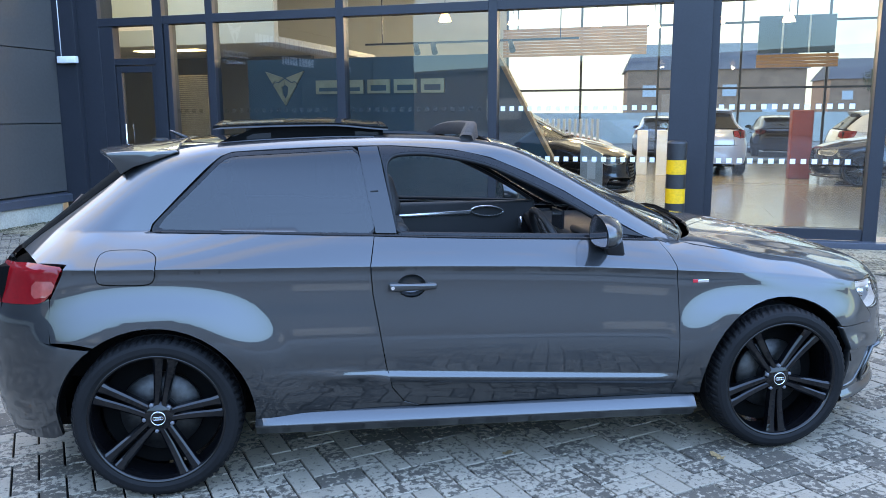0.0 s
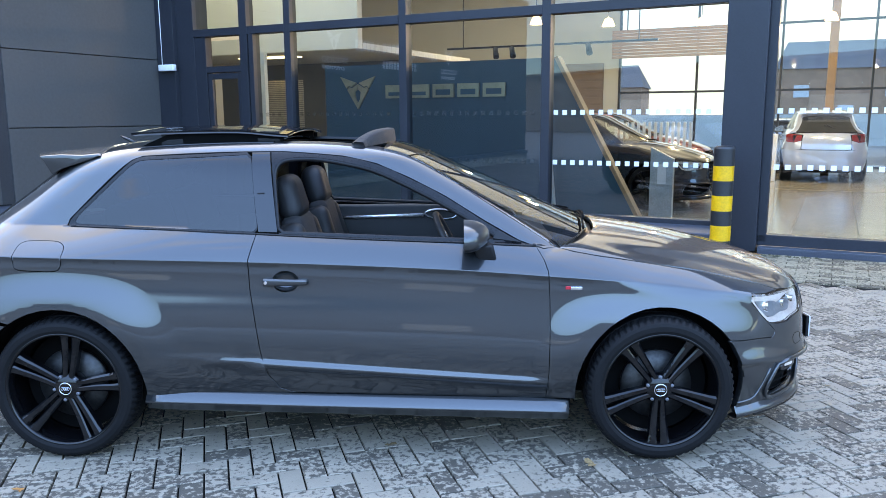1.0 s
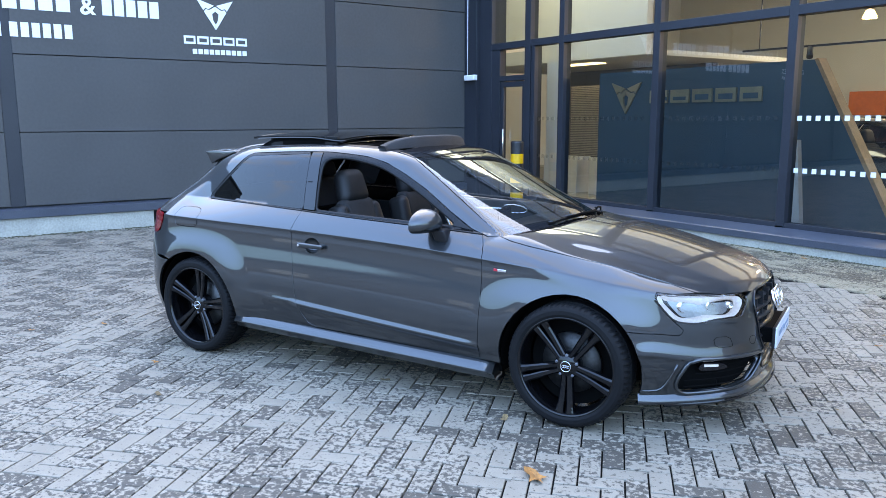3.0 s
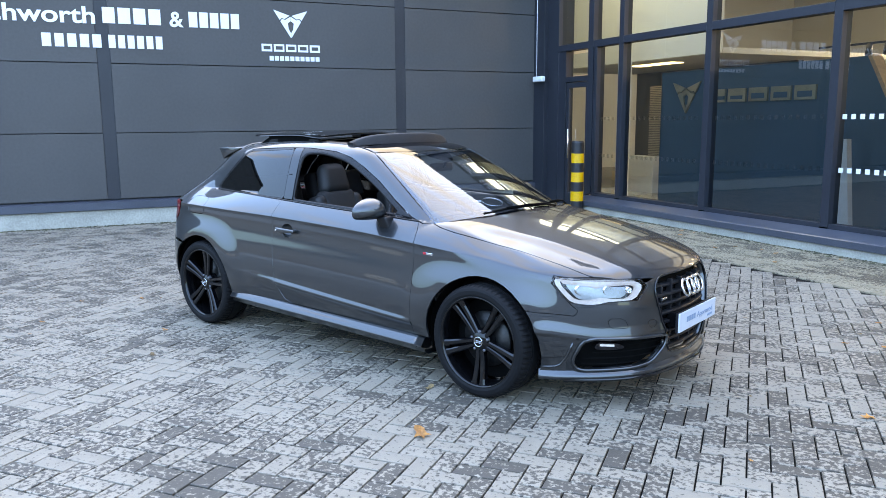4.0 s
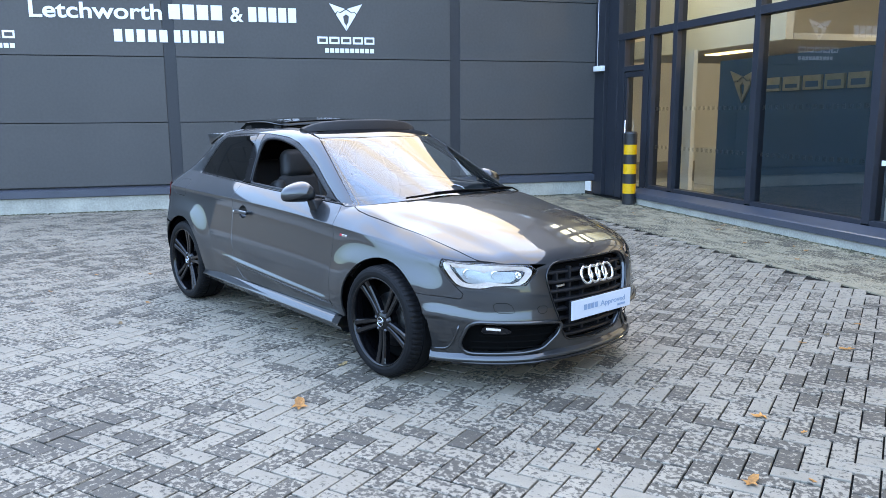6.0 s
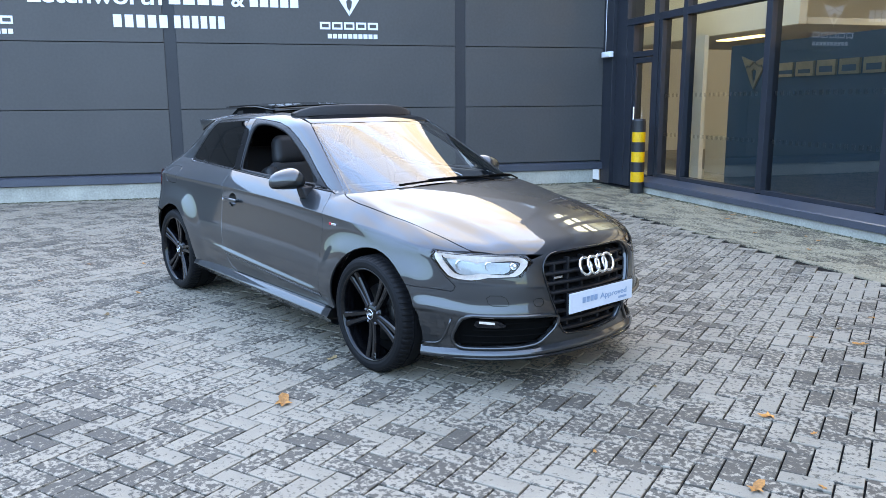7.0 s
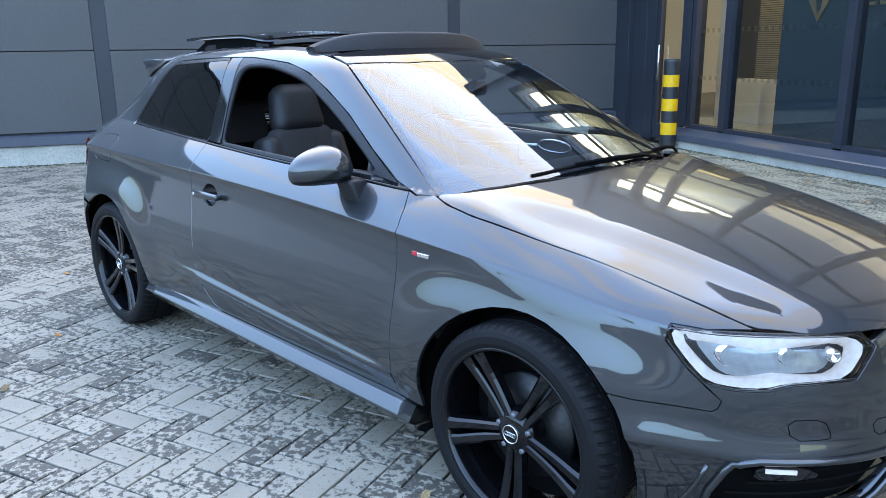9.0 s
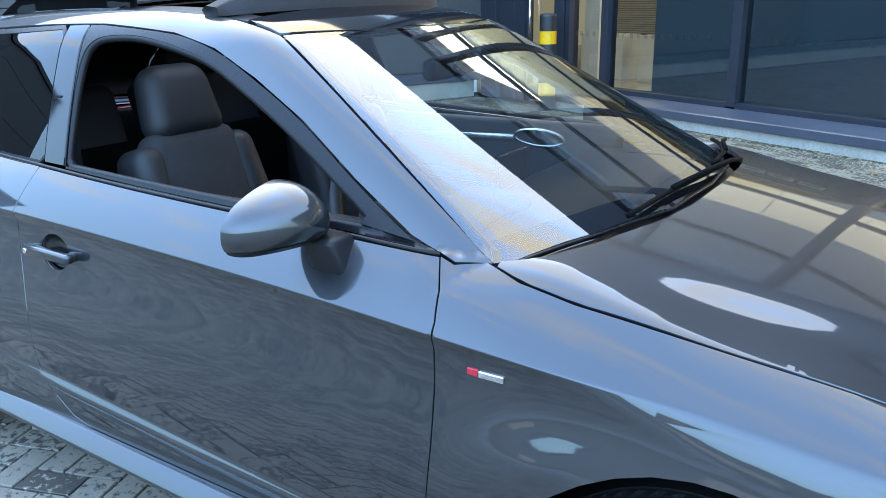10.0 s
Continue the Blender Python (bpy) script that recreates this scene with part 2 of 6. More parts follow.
def lathe(profile, seg=64, close=False):
    """Turned about the y axis: profile of (radius, y)."""
    verts, faces = [], []
    k = len(profile)
    for i in range(seg):
        a = 2 * math.pi * i / seg
        verts += [(r * math.cos(a), y, r * math.sin(a)) for r, y in profile]
    for i in range(seg):
        j = (i + 1) % seg
        for q in range(k if close else k - 1):
            w = (q + 1) % k
            faces.append((i * k + q, j * k + q, j * k + w, i * k + w))
    return verts, faces


def tube(points, r, seg=8, closed=False):
    """A round bar along points."""
    pts = [Vector(p) for p in points]
    verts, faces = [], []
    n = len(pts)
    side = None
    for i, p in enumerate(pts):
        d = (pts[(i + 1) % n] - pts[i - 1]) if closed or 0 < i < n - 1 else (pts[1] - pts[0] if i == 0 else pts[-1] - pts[-2])
        d.normalize()
        if side is None:
            side = d.orthogonal().normalized()
        side = (side - d * side.dot(d)).normalized()
        up = d.cross(side)
        verts += [tuple(p + side * r * math.cos(2 * math.pi * q / seg) + up * r * math.sin(2 * math.pi * q / seg)) for q in range(seg)]
    for i in range(n if closed else n - 1):
        j = (i + 1) % n
        for q in range(seg):
            w = (q + 1) % seg
            faces.append((i * seg + q, i * seg + w, j * seg + w, j * seg + q))
    if not closed:
        faces += [tuple(reversed(range(seg))), tuple(range((n - 1) * seg, n * seg))]
    return verts, faces


def soft_round(bm, offset, seg=3):
    bmesh.ops.bevel(bm, geom=list(bm.edges), offset=offset, segments=seg, profile=0.5, affect="EDGES")
    for f in bm.faces:
        f.smooth = True
    return bm


def plate_of(outline, y0, y1):
    """A flat plate of outline (x, z) between two y."""
    n = len(outline)
    verts = [(x, y0, z) for x, z in outline] + [(x, y1, z) for x, z in outline]
    faces = [tuple(range(n)), tuple(reversed(range(n, 2 * n)))] + [(i, i + n, (i + 1) % n + n, (i + 1) % n) for i in range(n)]
    me = mesh_of("plate", verts, faces)
    bm = bmesh.new()
    bm.from_mesh(me)
    bpy.data.meshes.remove(me)
    bmesh.ops.recalc_face_normals(bm, faces=bm.faces)
    return bm


def word(text, width, height, material, parent, at, label="", name="lettering", thick=0.003, bold=0.0):
    """A word in the built-in font, fitted to a width and height, standing in the xz plane."""
    cu = bpy.data.curves.new(name, "FONT")
    cu.body, cu.extrude, cu.offset = text, thick, bold
    ob = new(name, cu)
    bpy.context.view_layer.update()
    w = ob.dimensions.x or 1
    sx, sz = width / w, height / 0.72
    cu.materials.append(material)
    ob.matrix_basis = at @ pose(0, 0, 0, 90, 0, 0) @ Matrix.Diagonal((sx, sz, 1, 1))
    ob.parent = parent
    if label:
        tagged(ob, label)
    return ob
# ---- body shape ----
def ease(a, b, v):
    q = np.clip((v - a) / (b - a), 0, 1)
    return q * q * (3 - 2 * q)


def bend(xs, ys, v):
    """Smooth curve through knots (monotone cubic), straight beyond the ends."""
    xs, ys = np.array(xs, float), np.array(ys, float)
    d = np.diff(ys) / np.diff(xs)
    m = np.concatenate(([d[0]], (d[1:] + d[:-1]) / 2, [d[-1]]))
    v = np.asarray(v, float)
    i = np.clip(np.searchsorted(xs, v) - 1, 0, len(d) - 1)
    h = xs[i + 1] - xs[i]
    q = np.clip((v - xs[i]) / h, 0, 1)
    y = (ys[i] * (1 + 2 * q) * (1 - q) ** 2 + m[i] * h * q * (1 - q) ** 2
         + ys[i + 1] * q * q * (3 - 2 * q) + m[i + 1] * h * q * q * (q - 1))
    return y + np.where(v < xs[0], (v - xs[0]) * m[0], 0) + np.where(v > xs[-1], (v - xs[-1]) * m[-1], 0)


def smax(a, b, k):
    h = np.clip(1 - np.abs(a - b) / k, 0, 1)
    return np.maximum(a, b) + k / 4 * h * h


WHEEL_F, WHEEL_R, HUB = 1.3, -1.3, 0.315


def shoulder(x):
    return bend([-2.0, -1.6, -1.0, -0.47, 0.0, 0.44, 0.82, 1.33, 1.68, 2.0], [0.911, 0.904, 0.891, 0.879, 0.863, 0.842, 0.814, 0.771, 0.719, 0.660], x)


def belt(x):
    return bend([-1.9, -1.28, -0.95, -0.65, -0.43, -0.06, 0.44, 0.78, 1.1], [1.030, 1.0165, 1.0105, 0.9985, 0.9885, 0.969, 0.948, 0.931, 0.915], x)


def half_width(x, z):
    """Half the car's width at a station and height, from sill to roof."""
    zs, zb = shoulder(x), belt(x)
    ws = bend([-2.1, -1.7, -1.3, -0.5, 0.4, 1.2, 1.7, 2.1], [0.775, 0.806, 0.824, 0.828, 0.826, 0.818, 0.806, 0.775], x)
    # below the shoulder: slightly hollow under the line, then full, then tucked in to the sill
    low = ws - 0.007 * ease(0.0, 0.022, zs - z) + 0.044 * ease(0.0, 0.36, zs - z) * ease(-1.9, -1.5, x) * ease(1.95, 1.5, x)
    low = low - 0.045 * ease(0.50, 0.20, z) * ease(0.50, 0.20, z)
    zc = 0.415 - 0.0717 * (x + 0.065)
    amp = 0.0125 * ease(-0.95, -0.25, x) * ease(0.90, 0.70, x)
    low = low + amp * np.where(z > zc, ease(0.030, 0.0, z - zc), ease(0.06, 0.0, zc - z))
    low = low - 0.012 * ease(zc + 0.0, zc - 0.03, z) * ease(-0.9, -0.3, x) * ease(1.0, 0.8, x)
    for wx, flare in ((WHEEL_F, 0.020), (WHEEL_R, 0.021)):
        r = np.hypot(x - wx, z - HUB)
        low = low + flare * ease(0.58, 0.40, r) * ease(0.03, 0.18, zs - z) * (0.45 + 0.55 * ease(0.1, 0.8, (z - HUB) / np.maximum(r, 0.05)))
    wb = bend([-1.8, -1.36, -0.9, -0.45, 0.1, 0.78, 1.1, 1.4, 1.9], [0.585, 0.652, 0.716, 0.744, 0.748, 0.714, 0.686, 0.660, 0.60], x)
    top = bend([-1.6, -1.05, -0.39, 0.2, 0.8], [0.48, 0.562, 0.603, 0.575, 0.50], x)
    q = np.clip((z - zs) / np.maximum(zb - zs, 0.02), 0, 1)
    mid = ws + (wb - ws) * (0.75 * q + 0.25 * q * q)
    dz = (z - zb) / 0.30
    step = 0.008 * ease(-1.5, -1.35, x) * ease(0.95, 0.80, x)
    up = wb - step - (wb - top - step) * (0.82 * dz + 0.18 * dz * np.abs(dz))
    # behind the side windows the shoulder runs into the pillar without a belt line
    p = np.maximum(z - zs, 0) / np.maximum(zb + 0.30 - zs, 0.05)
    pillar = ws + (top - ws) * (1.45 * p - 0.45 * p * p)
    k = ease(-1.25, -1.80, x)
    mid, up = mid + (pillar - mid) * k, up + (pillar - up) * k
    return np.where(z < zs, low, np.where(z < zb, mid, up))


def hood_z(x, y):
    h = bend([0.7, 0.9, 1.1, 1.3, 1.54, 1.87, 2.1, 2.2], [0.995, 0.982, 0.960, 0.932, 0.889, 0.805, 0.722, 0.672], x)
    line = 0.60 - 0.13 * (x - 0.9)
    side = ease(0.80, 1.0, x) * ease(1.75, 1.40, x)
    drop = 0.076 + 0.030 * ease(0.9, 1.35, x) - 0.012 * side
    over = np.maximum(np.abs(y) - 0.682, 0)
    h = h - side * 0.42 * (np.sqrt(over * over + 0.0002) - 0.01414)
    return h - drop * (y / 0.75) ** 2 - 0.010 * ease(-0.05, 0.06, np.abs(y) - line) * ease(0.95, 1.3, x)


def roof_z(x, y):
    h = bend([-2.0, -1.75, -1.4, -1.0, -0.5, 0.0, 0.25, 0.5], [1.20, 1.285, 1.345, 1.382, 1.400, 1.385, 1.350, 1.30], x)
    return h - 0.10 * y * y


def screen(x, y, z):
    c = 0.26 + 0.34 * np.clip((1.335 - z) / 0.385, 0, 1.2)
    return (x - (1.09 - 2.23 * (z - 0.95)) + c * y * y) / 2.44


def nose_x(y, z):
    n = bend([0.12, 0.2, 0.32, 0.48, 0.6, 0.7, 0.78], [2.09, 2.125, 2.15, 2.155, 2.14, 2.105, 2.05], z)
    return n - 0.40 * y * y


def tail_x(y, z):
    t = bend([0.15, 0.3, 0.5, 0.75, 0.9, 1.0, 1.15, 1.3, 1.4], [-2.00, -2.05, -2.07, -2.04, -1.96, -1.83, -1.64, -1.45, -1.31], z)
    return t + (0.30 - 0.14 * ease(0.80, 1.0, z)) * y * y


def ridge_z(x):
    return 0.425 - 0.035 * ease(1.70, 1.95, x)


def body(x, y, z, only=""):
    """Less than nought inside the car's skin; only: with the hood alone (low) or the screen alone (up) as its front."""
    ay = np.abs(y)
    f = ay - half_width(x, z)
    zr = ridge_z(x)
    f_ridge = 0.015 * np.where(z > zr, ease(zr + 0.075, zr, z), ease(zr - 0.014, zr, z)) * ease(1.58, 1.70, x)
    front = np.minimum(z - hood_z(x, y), screen(x, y, z))
    front = np.where(x > 1.15, z - hood_z(x, y), front)
    if only:
        front = z - hood_z(x, y) if only == "low" else screen(x, y, z)
    nose = smax(f, (x - nose_x(y, z)), 0.42)
    nose = smax(nose, (tail_x(y, z) - x), 0.28) - f_ridge
    f = smax(nose, front, 0.05)
    return smax(f, z - roof_z(x, y), 0.10 - 0.055 * ease(-0.10, 0.20, x))


def onto(o, d, reach=1.6, steps=96, only=""):
    """First meeting of the rays o + s*d with the skin, and the normals there."""
    o, d = np.asarray(o, float), np.asarray(d, float)
    d = np.broadcast_to(d, o.shape)
    def at(s):
        p = o + s[:, None] * d
        return body(p[:, 0], p[:, 1], p[:, 2], only)
    lo, hi = np.zeros(len(o)), np.full(len(o), float(reach))
    found = np.zeros(len(o), bool)
    block = max(1, min(steps, 60000 // max(1, len(o))))
    for i0 in range(1, steps + 1, block):
        ks = np.arange(i0, min(i0 + block, steps + 1))
        s = np.repeat(reach * ks / steps, len(o))
        q = np.tile(o, (len(ks), 1)) + s[:, None] * np.tile(d, (len(ks), 1))
        neg = (body(q[:, 0], q[:, 1], q[:, 2], only) < 0).reshape(len(ks), len(o))
        first = neg.any(0) & ~found
        k = ks[neg.argmax(0)]
        hi[first] = (reach * k / steps)[first]
        lo[first] = (reach * (k - 1) / steps)[first]
        found |= first
        if found.all():
            break
    for _ in range(22):
        m = (lo + hi) / 2
        inn = at(m) < 0
        hi = np.where(inn, m, hi); lo = np.where(inn, lo, m)
    p = o + ((lo + hi) / 2)[:, None] * d
    return p, normal_at(p, only), found


def normal_at(p, only="", e=0.0015):
    g = np.zeros_like(p)
    for k in range(3):
        q = np.zeros(3); q[k] = e
        a, b = p + q, p - q
        g[:, k] = body(a[:, 0], a[:, 1], a[:, 2], only) - body(b[:, 0], b[:, 1], b[:, 2], only)
    return g / np.maximum(np.linalg.norm(g, axis=1), 1e-9)[:, None]

# ---- the car: skin panels laid on the body shape ----
from mathutils.geometry import delaunay_2d_cdt

R2 = math.sqrt(0.5)


def sz(x, z):
    """A point of the right flank, from station and height."""
    return tuple(onto([[x, -1.3, z]], [[0, 1.0, 0]])[0][0])


def ty(x, y):
    """A point of the top, from station and offset."""
    return tuple(onto([[x, y, 1.9]], [[0, 0, -1.0]], 1.8)[0][0])


def fz(y, z):
    """A point of the nose, from offset and height."""
    return tuple(onto([[3.0, y, z]], [[-1.0, 0, 0]], 1.8)[0][0])


def rays_for(way, uv):
    u, v = uv[:, 0], uv[:, 1]
    o = np.zeros_like(u)
    if way == "side":
        return np.stack((u, o - 1.3, v), 1), np.stack((o, o + 1, o), 1)
    if way == "top":
        return np.stack((u, v, o + 1.9), 1), np.stack((o, o, o - 1), 1)
    if way == "skew":
        return np.stack((u, v * R2 - 1.5 * R2, v * R2 + 1.5 * R2), 1), np.stack((o, o + R2, o - R2), 1)
    c, s = np.cos(u), np.sin(u)
    sign, x0 = (1, 1.2) if way == "nose" else (-1, -1.2)
    return np.stack((x0 + sign * 1.5 * c, 1.5 * s, v), 1), np.stack((-sign * c, -s, o), 1)


def flat(way, p):
    p = np.array(p, float)
    if way == "side":
        return p[:, [0, 2]]
    if way == "top":
        return p[:, [0, 1]]
    if way == "skew":
        return np.stack((p[:, 0], (p[:, 1] + p[:, 2]) * R2), 1)
    sign, x0 = (1, 1.2) if way == "nose" else (-1, -1.2)
    return np.stack((np.arctan2(p[:, 1], sign * (p[:, 0] - x0)), p[:, 2]), 1)


def inside(poly, q):
    x, y = q[:, 0], q[:, 1]
    r = np.zeros(len(q), bool)
    for (ax, ay), (bx, by) in zip(poly, np.roll(poly, -1, 0)):
        cut = ((ay > y) != (by > y))
        with np.errstate(divide="ignore", invalid="ignore"):
            r ^= cut & (x < (bx - ax) * (y - ay) / (by - ay) + ax)
    return r


def trimmed(poly, gap, rounds, step):
    """The outline pulled in by a shut line's half, its corners eased, its sides cut into short runs."""
    for _ in range(rounds):
        n = np.roll(poly, -1, 0)
        d = np.linalg.norm(n - poly, axis=1)[:, None]
        c = np.minimum(0.25, 0.02 / np.maximum(d, 1e-6))
        poly = np.stack((poly + c * (n - poly), n - c * (n - poly)), 1).reshape(-1, 2)
    area = np.sum(poly[:, 0] * np.roll(poly[:, 1], -1) - poly[:, 1] * np.roll(poly[:, 0], -1))
    if area < 0:
        poly = poly[::-1]
    if gap:
        a, b = poly - np.roll(poly, 1, 0), np.roll(poly, -1, 0) - poly
        na = np.stack((-a[:, 1], a[:, 0]), 1) / np.maximum(np.linalg.norm(a, axis=1), 1e-9)[:, None]
        nb = np.stack((-b[:, 1], b[:, 0]), 1) / np.maximum(np.linalg.norm(b, axis=1), 1e-9)[:, None]
        m = na + nb
        poly = poly + gap * m / np.maximum(np.linalg.norm(m, axis=1), 0.5)[:, None]
    out = []
    for p, q in zip(poly, np.roll(poly, -1, 0)):
        k = max(1, int(np.ceil(np.linalg.norm(q - p) / step)))
        out += [p + (q - p) * i / k for i in range(k)]
    return np.array(out)


def apart(a, b):
    """Distance from each point of a to the nearest of b."""
    return np.concatenate([np.min(np.hypot(c[:, None, 0] - b[None, :, 0], c[:, None, 1] - b[None, :, 1]), axis=1) for c in np.array_split(a, max(1, len(a) * len(b) // 2000000 + 1))])


def skin_mesh(name, points, way, step=0.03, flange=0.014, gap=0.002, rounds=1, holes=(), lift=0.0, lines=(), only=""):
    """One panel of the skin: outline points laid on the body shape, with turned-in edges."""
    loops = [trimmed(flat(way, points), gap, rounds, step)]
    loops += [trimmed(flat(way, h), -gap, rounds, step)[::-1] for h in holes]
    lo, hi = loops[0].min(0), loops[0].max(0)
    gx, gy = np.meshgrid(np.arange(lo[0], hi[0], step), np.arange(lo[1], hi[1], step))
    grid = np.stack((gx.ravel(), gy.ravel()), 1)
    keep = inside(loops[0], grid)
    for h in loops[1:]:
        keep &= ~inside(h, grid)
    edge_pts = np.concatenate(loops)
    grid = grid[keep]
    if len(grid):
        grid = grid[apart(grid, edge_pts) > step * 0.45]
    runs = []
    for ln in lines:
        f = flat(way, ln)
        fine = np.concatenate([np.linspace(a, b, max(2, int(np.linalg.norm(b - a) / step) + 2))[:-1] for a, b in zip(f, f[1:])] + [f[-1:]])
        good = inside(loops[0], fine) & (np.min(np.linalg.norm(fine[:, None, :] - edge_pts[None, :, :], axis=2), axis=1) > 0.004)
        for h in loops[1:]:
            good &= ~inside(h, fine)
        runs.append((fine, good))
        if len(grid):
            grid = grid[apart(grid, fine) > step * 0.4]
    uv = np.concatenate((edge_pts, grid))
    extra = []
    for fine, good in runs:
        last = None
        for q, g in zip(fine, good):
            if not g:
                last = None
                continue
            uv = np.concatenate((uv, q[None]))
            if last is not None:
                extra.append((last, len(uv) - 1))
            last = len(uv) - 1
    edges, base = list(extra), 0
    for lp in loops:
        k = len(lp)
        edges += [(base + i, base + (i + 1) % k) for i in range(k)]
        base += k
    vs, es, fs, ov, *_ = delaunay_2d_cdt([Vector(q) for q in uv], edges, [], 0, 1e-6)
    uv2 = np.array([tuple(v) for v in vs])
    tri = np.array([f for f in fs if len(f) == 3])
    mid = uv2[tri].mean(1)
    ok = inside(loops[0], mid)
    for h in loops[1:]:
        ok &= ~inside(h, mid)
    tri = tri[ok]
    o, d = rays_for(way, uv2)
    p, n, _ = onto(o, d, 2.2, 160, only)
    p = p + n * lift
    a, b, c = p[tri[:, 0]], p[tri[:, 1]], p[tri[:, 2]]
    flip = np.einsum("ij,ij->i", np.cross(b - a, c - a), n[tri[:, 0]]) < 0
    tri[flip] = tri[flip][:, ::-1]
    index = {}
    for i, olds in enumerate(ov):
        for q in olds:
            index[q] = i
    verts, normals, faces = list(p), list(n), [tuple(t) for t in tri]
    base = 0
    for lp in loops:
        k = len(lp)
        ids = [index.get(base + i, base + i) for i in range(k)]
        base += k
        ring = []
        for i, vi in enumerate(ids):
            t = p[ids[(i + 1) % k]] - p[ids[i - 1]]
            out = np.cross(t, n[vi])
            out = out / max(np.linalg.norm(out), 1e-9)
            ring.append(len(verts))
            verts += [p[vi], p[vi] - n[vi] * flange]
            normals += [out * 0.8 + n[vi] * 0.6, out]
        for i in range(k):
            q, w = ring[i], ring[(i + 1) % k]
            faces.append((q, q + 1, w + 1, w))
    me = bpy.data.meshes.new(name)
    me.from_pydata([tuple(v) for v in verts], [], faces)
    me.polygons.foreach_set("use_smooth", [True] * len(me.polygons))
    me.update()
    me.normals_split_custom_set_from_vertices([tuple(v / max(np.linalg.norm(v), 1e-9)) for v in normals])
    return me, np.array(verts), faces, np.array(normals)


def mirrored_mesh(name, data):
    _, verts, faces, normals = data
    me = bpy.data.meshes.new(name)
    me.from_pydata([(v[0], -v[1], v[2]) for v in verts], [], [tuple(reversed(f)) for f in faces])
    me.polygons.foreach_set("use_smooth", [True] * len(me.polygons))
    me.update()
    me.normals_split_custom_set_from_vertices([(n[0], -n[1], n[2]) for n in (v / max(np.linalg.norm(v), 1e-9) for v in normals)])
    return me


def rounded3(points, rounds=2):
    """An outline of space points with its corners eased."""
    p = np.array(points, float)
    for _ in range(rounds):
        n = np.roll(p, -1, 0)
        p = np.stack((p * 0.8 + n * 0.2, p * 0.2 + n * 0.8), 1).reshape(-1, 3)
    return p


def eased(points, corner=0.35, k=4):
    """Denser outline (station, height) through the same points, its gentle bends rounded, its sharp corners kept."""
    p = np.array(points, float)
    n = len(p)
    t = np.zeros_like(p)
    for i in range(n):
        a, b = p[i] - p[i - 1], p[(i + 1) % n] - p[i]
        c = float(a @ b / (np.linalg.norm(a) * np.linalg.norm(b)))
        t[i] = (p[(i + 1) % n] - p[i - 1]) / 2 if c > corner else 0
    out = []
    for i in range(n):
        j = (i + 1) % n
        d = np.linalg.norm(p[j] - p[i])
        li, lj = min(1.0, d / max(np.linalg.norm(t[i]), 1e-6)), min(1.0, d / max(np.linalg.norm(t[j]), 1e-6))
        for q in np.linspace(0, 1, k, endpoint=False):
            a, b = (t[i] * li if t[i].any() else p[j] - p[i]), (t[j] * lj if t[j].any() else p[j] - p[i])
            out.append(tuple(p[i] * (1 + 2 * q) * (1 - q) ** 2 + a * q * (1 - q) ** 2 + p[j] * q * q * (3 - 2 * q) + b * q * q * (q - 1)))
    return out


def panel(name, points, way, material, parent, both=False, label="", **opts):
    """A skin panel; both: its mirror image on the other flank too. Returns the right one (and the left one)."""
    data = skin_mesh(name, points, way, **opts)
    ob = part(name, data[0], material, parent, label)
    if not both:
        return ob
    return ob, part(name, mirrored_mesh(name, data), material, both if both is not True else parent, label)


def both_sides(points):
    """An outline of the right half, from centre line to centre line, closed over the left half."""
    return list(points) + [(x, -y, z) for x, y, z in reversed(points) if abs(y) > 1e-4]


car = thing("car", Matrix(), "dark grey metallic three-door hatchback with black wheels and open sunroof", "car")

# outlines shared by neighbouring panels
ARCH = 0.368


def arch(wx, a0, a1, r=ARCH, k=17):
    return [sz(wx + r * math.cos(radians(a)), HUB - 0.004 + r * math.sin(radians(a))) for a in np.linspace(a0, a1, k)]


lamp_top = [ty(1.706, -0.735), ty(1.78, -0.695), ty(1.86, -0.63), ty(1.96, -0.52), ty(2.035, -0.41)]
lamp_low = [(2.061, -0.384, 0.655), (2.052, -0.458, 0.587), (2.005, -0.535, 0.586), (1.955, -0.599, 0.584), (1.915, -0.642, 0.570), (1.86, -0.69, 0.571), (1.802, -0.727, 0.582), (1.761, -0.745, 0.622), (1.705, -0.762, 0.69)]
shut = [ty(0.855, -0.690), ty(0.93, -0.713), ty(1.04, -0.718), ty(1.27, -0.697), ty(1.52, -0.677), ty(1.80, -0.640), ty(1.86, -0.622)]
door_front = [(0.768, 0.926), (0.796, 0.879), (0.811, 0.835), (0.818, 0.720), (0.819, 0.600), (0.815, 0.399), (0.808, 0.273)]
door_rear = [(-0.450, 0.986), (-0.472, 0.883), (-0.466, 0.769), (-0.442, 0.618), (-0.422, 0.488), (-0.397, 0.388), (-0.349, 0.325), (-0.283, 0.300)]
win_top = [(-1.317, 1.018), (-1.308, 1.045), (-1.044, 1.301), (-1.000, 1.317), (-0.500, 1.336), (-0.354, 1.336), (-0.090, 1.315), (0.062, 1.281), (0.210, 1.219), (0.369, 1.140), (0.539, 1.037), (0.694, 0.951), (0.768, 0.929)]
screen_side = [ty(0.865, -0.688), ty(0.62, -0.622), ty(0.42, -0.566), ty(0.21, -0.503)]
rail = [ty(0.0, -0.488), ty(-0.5, -0.490), ty(-1.0, -0.478), ty(-1.25, -0.465)]
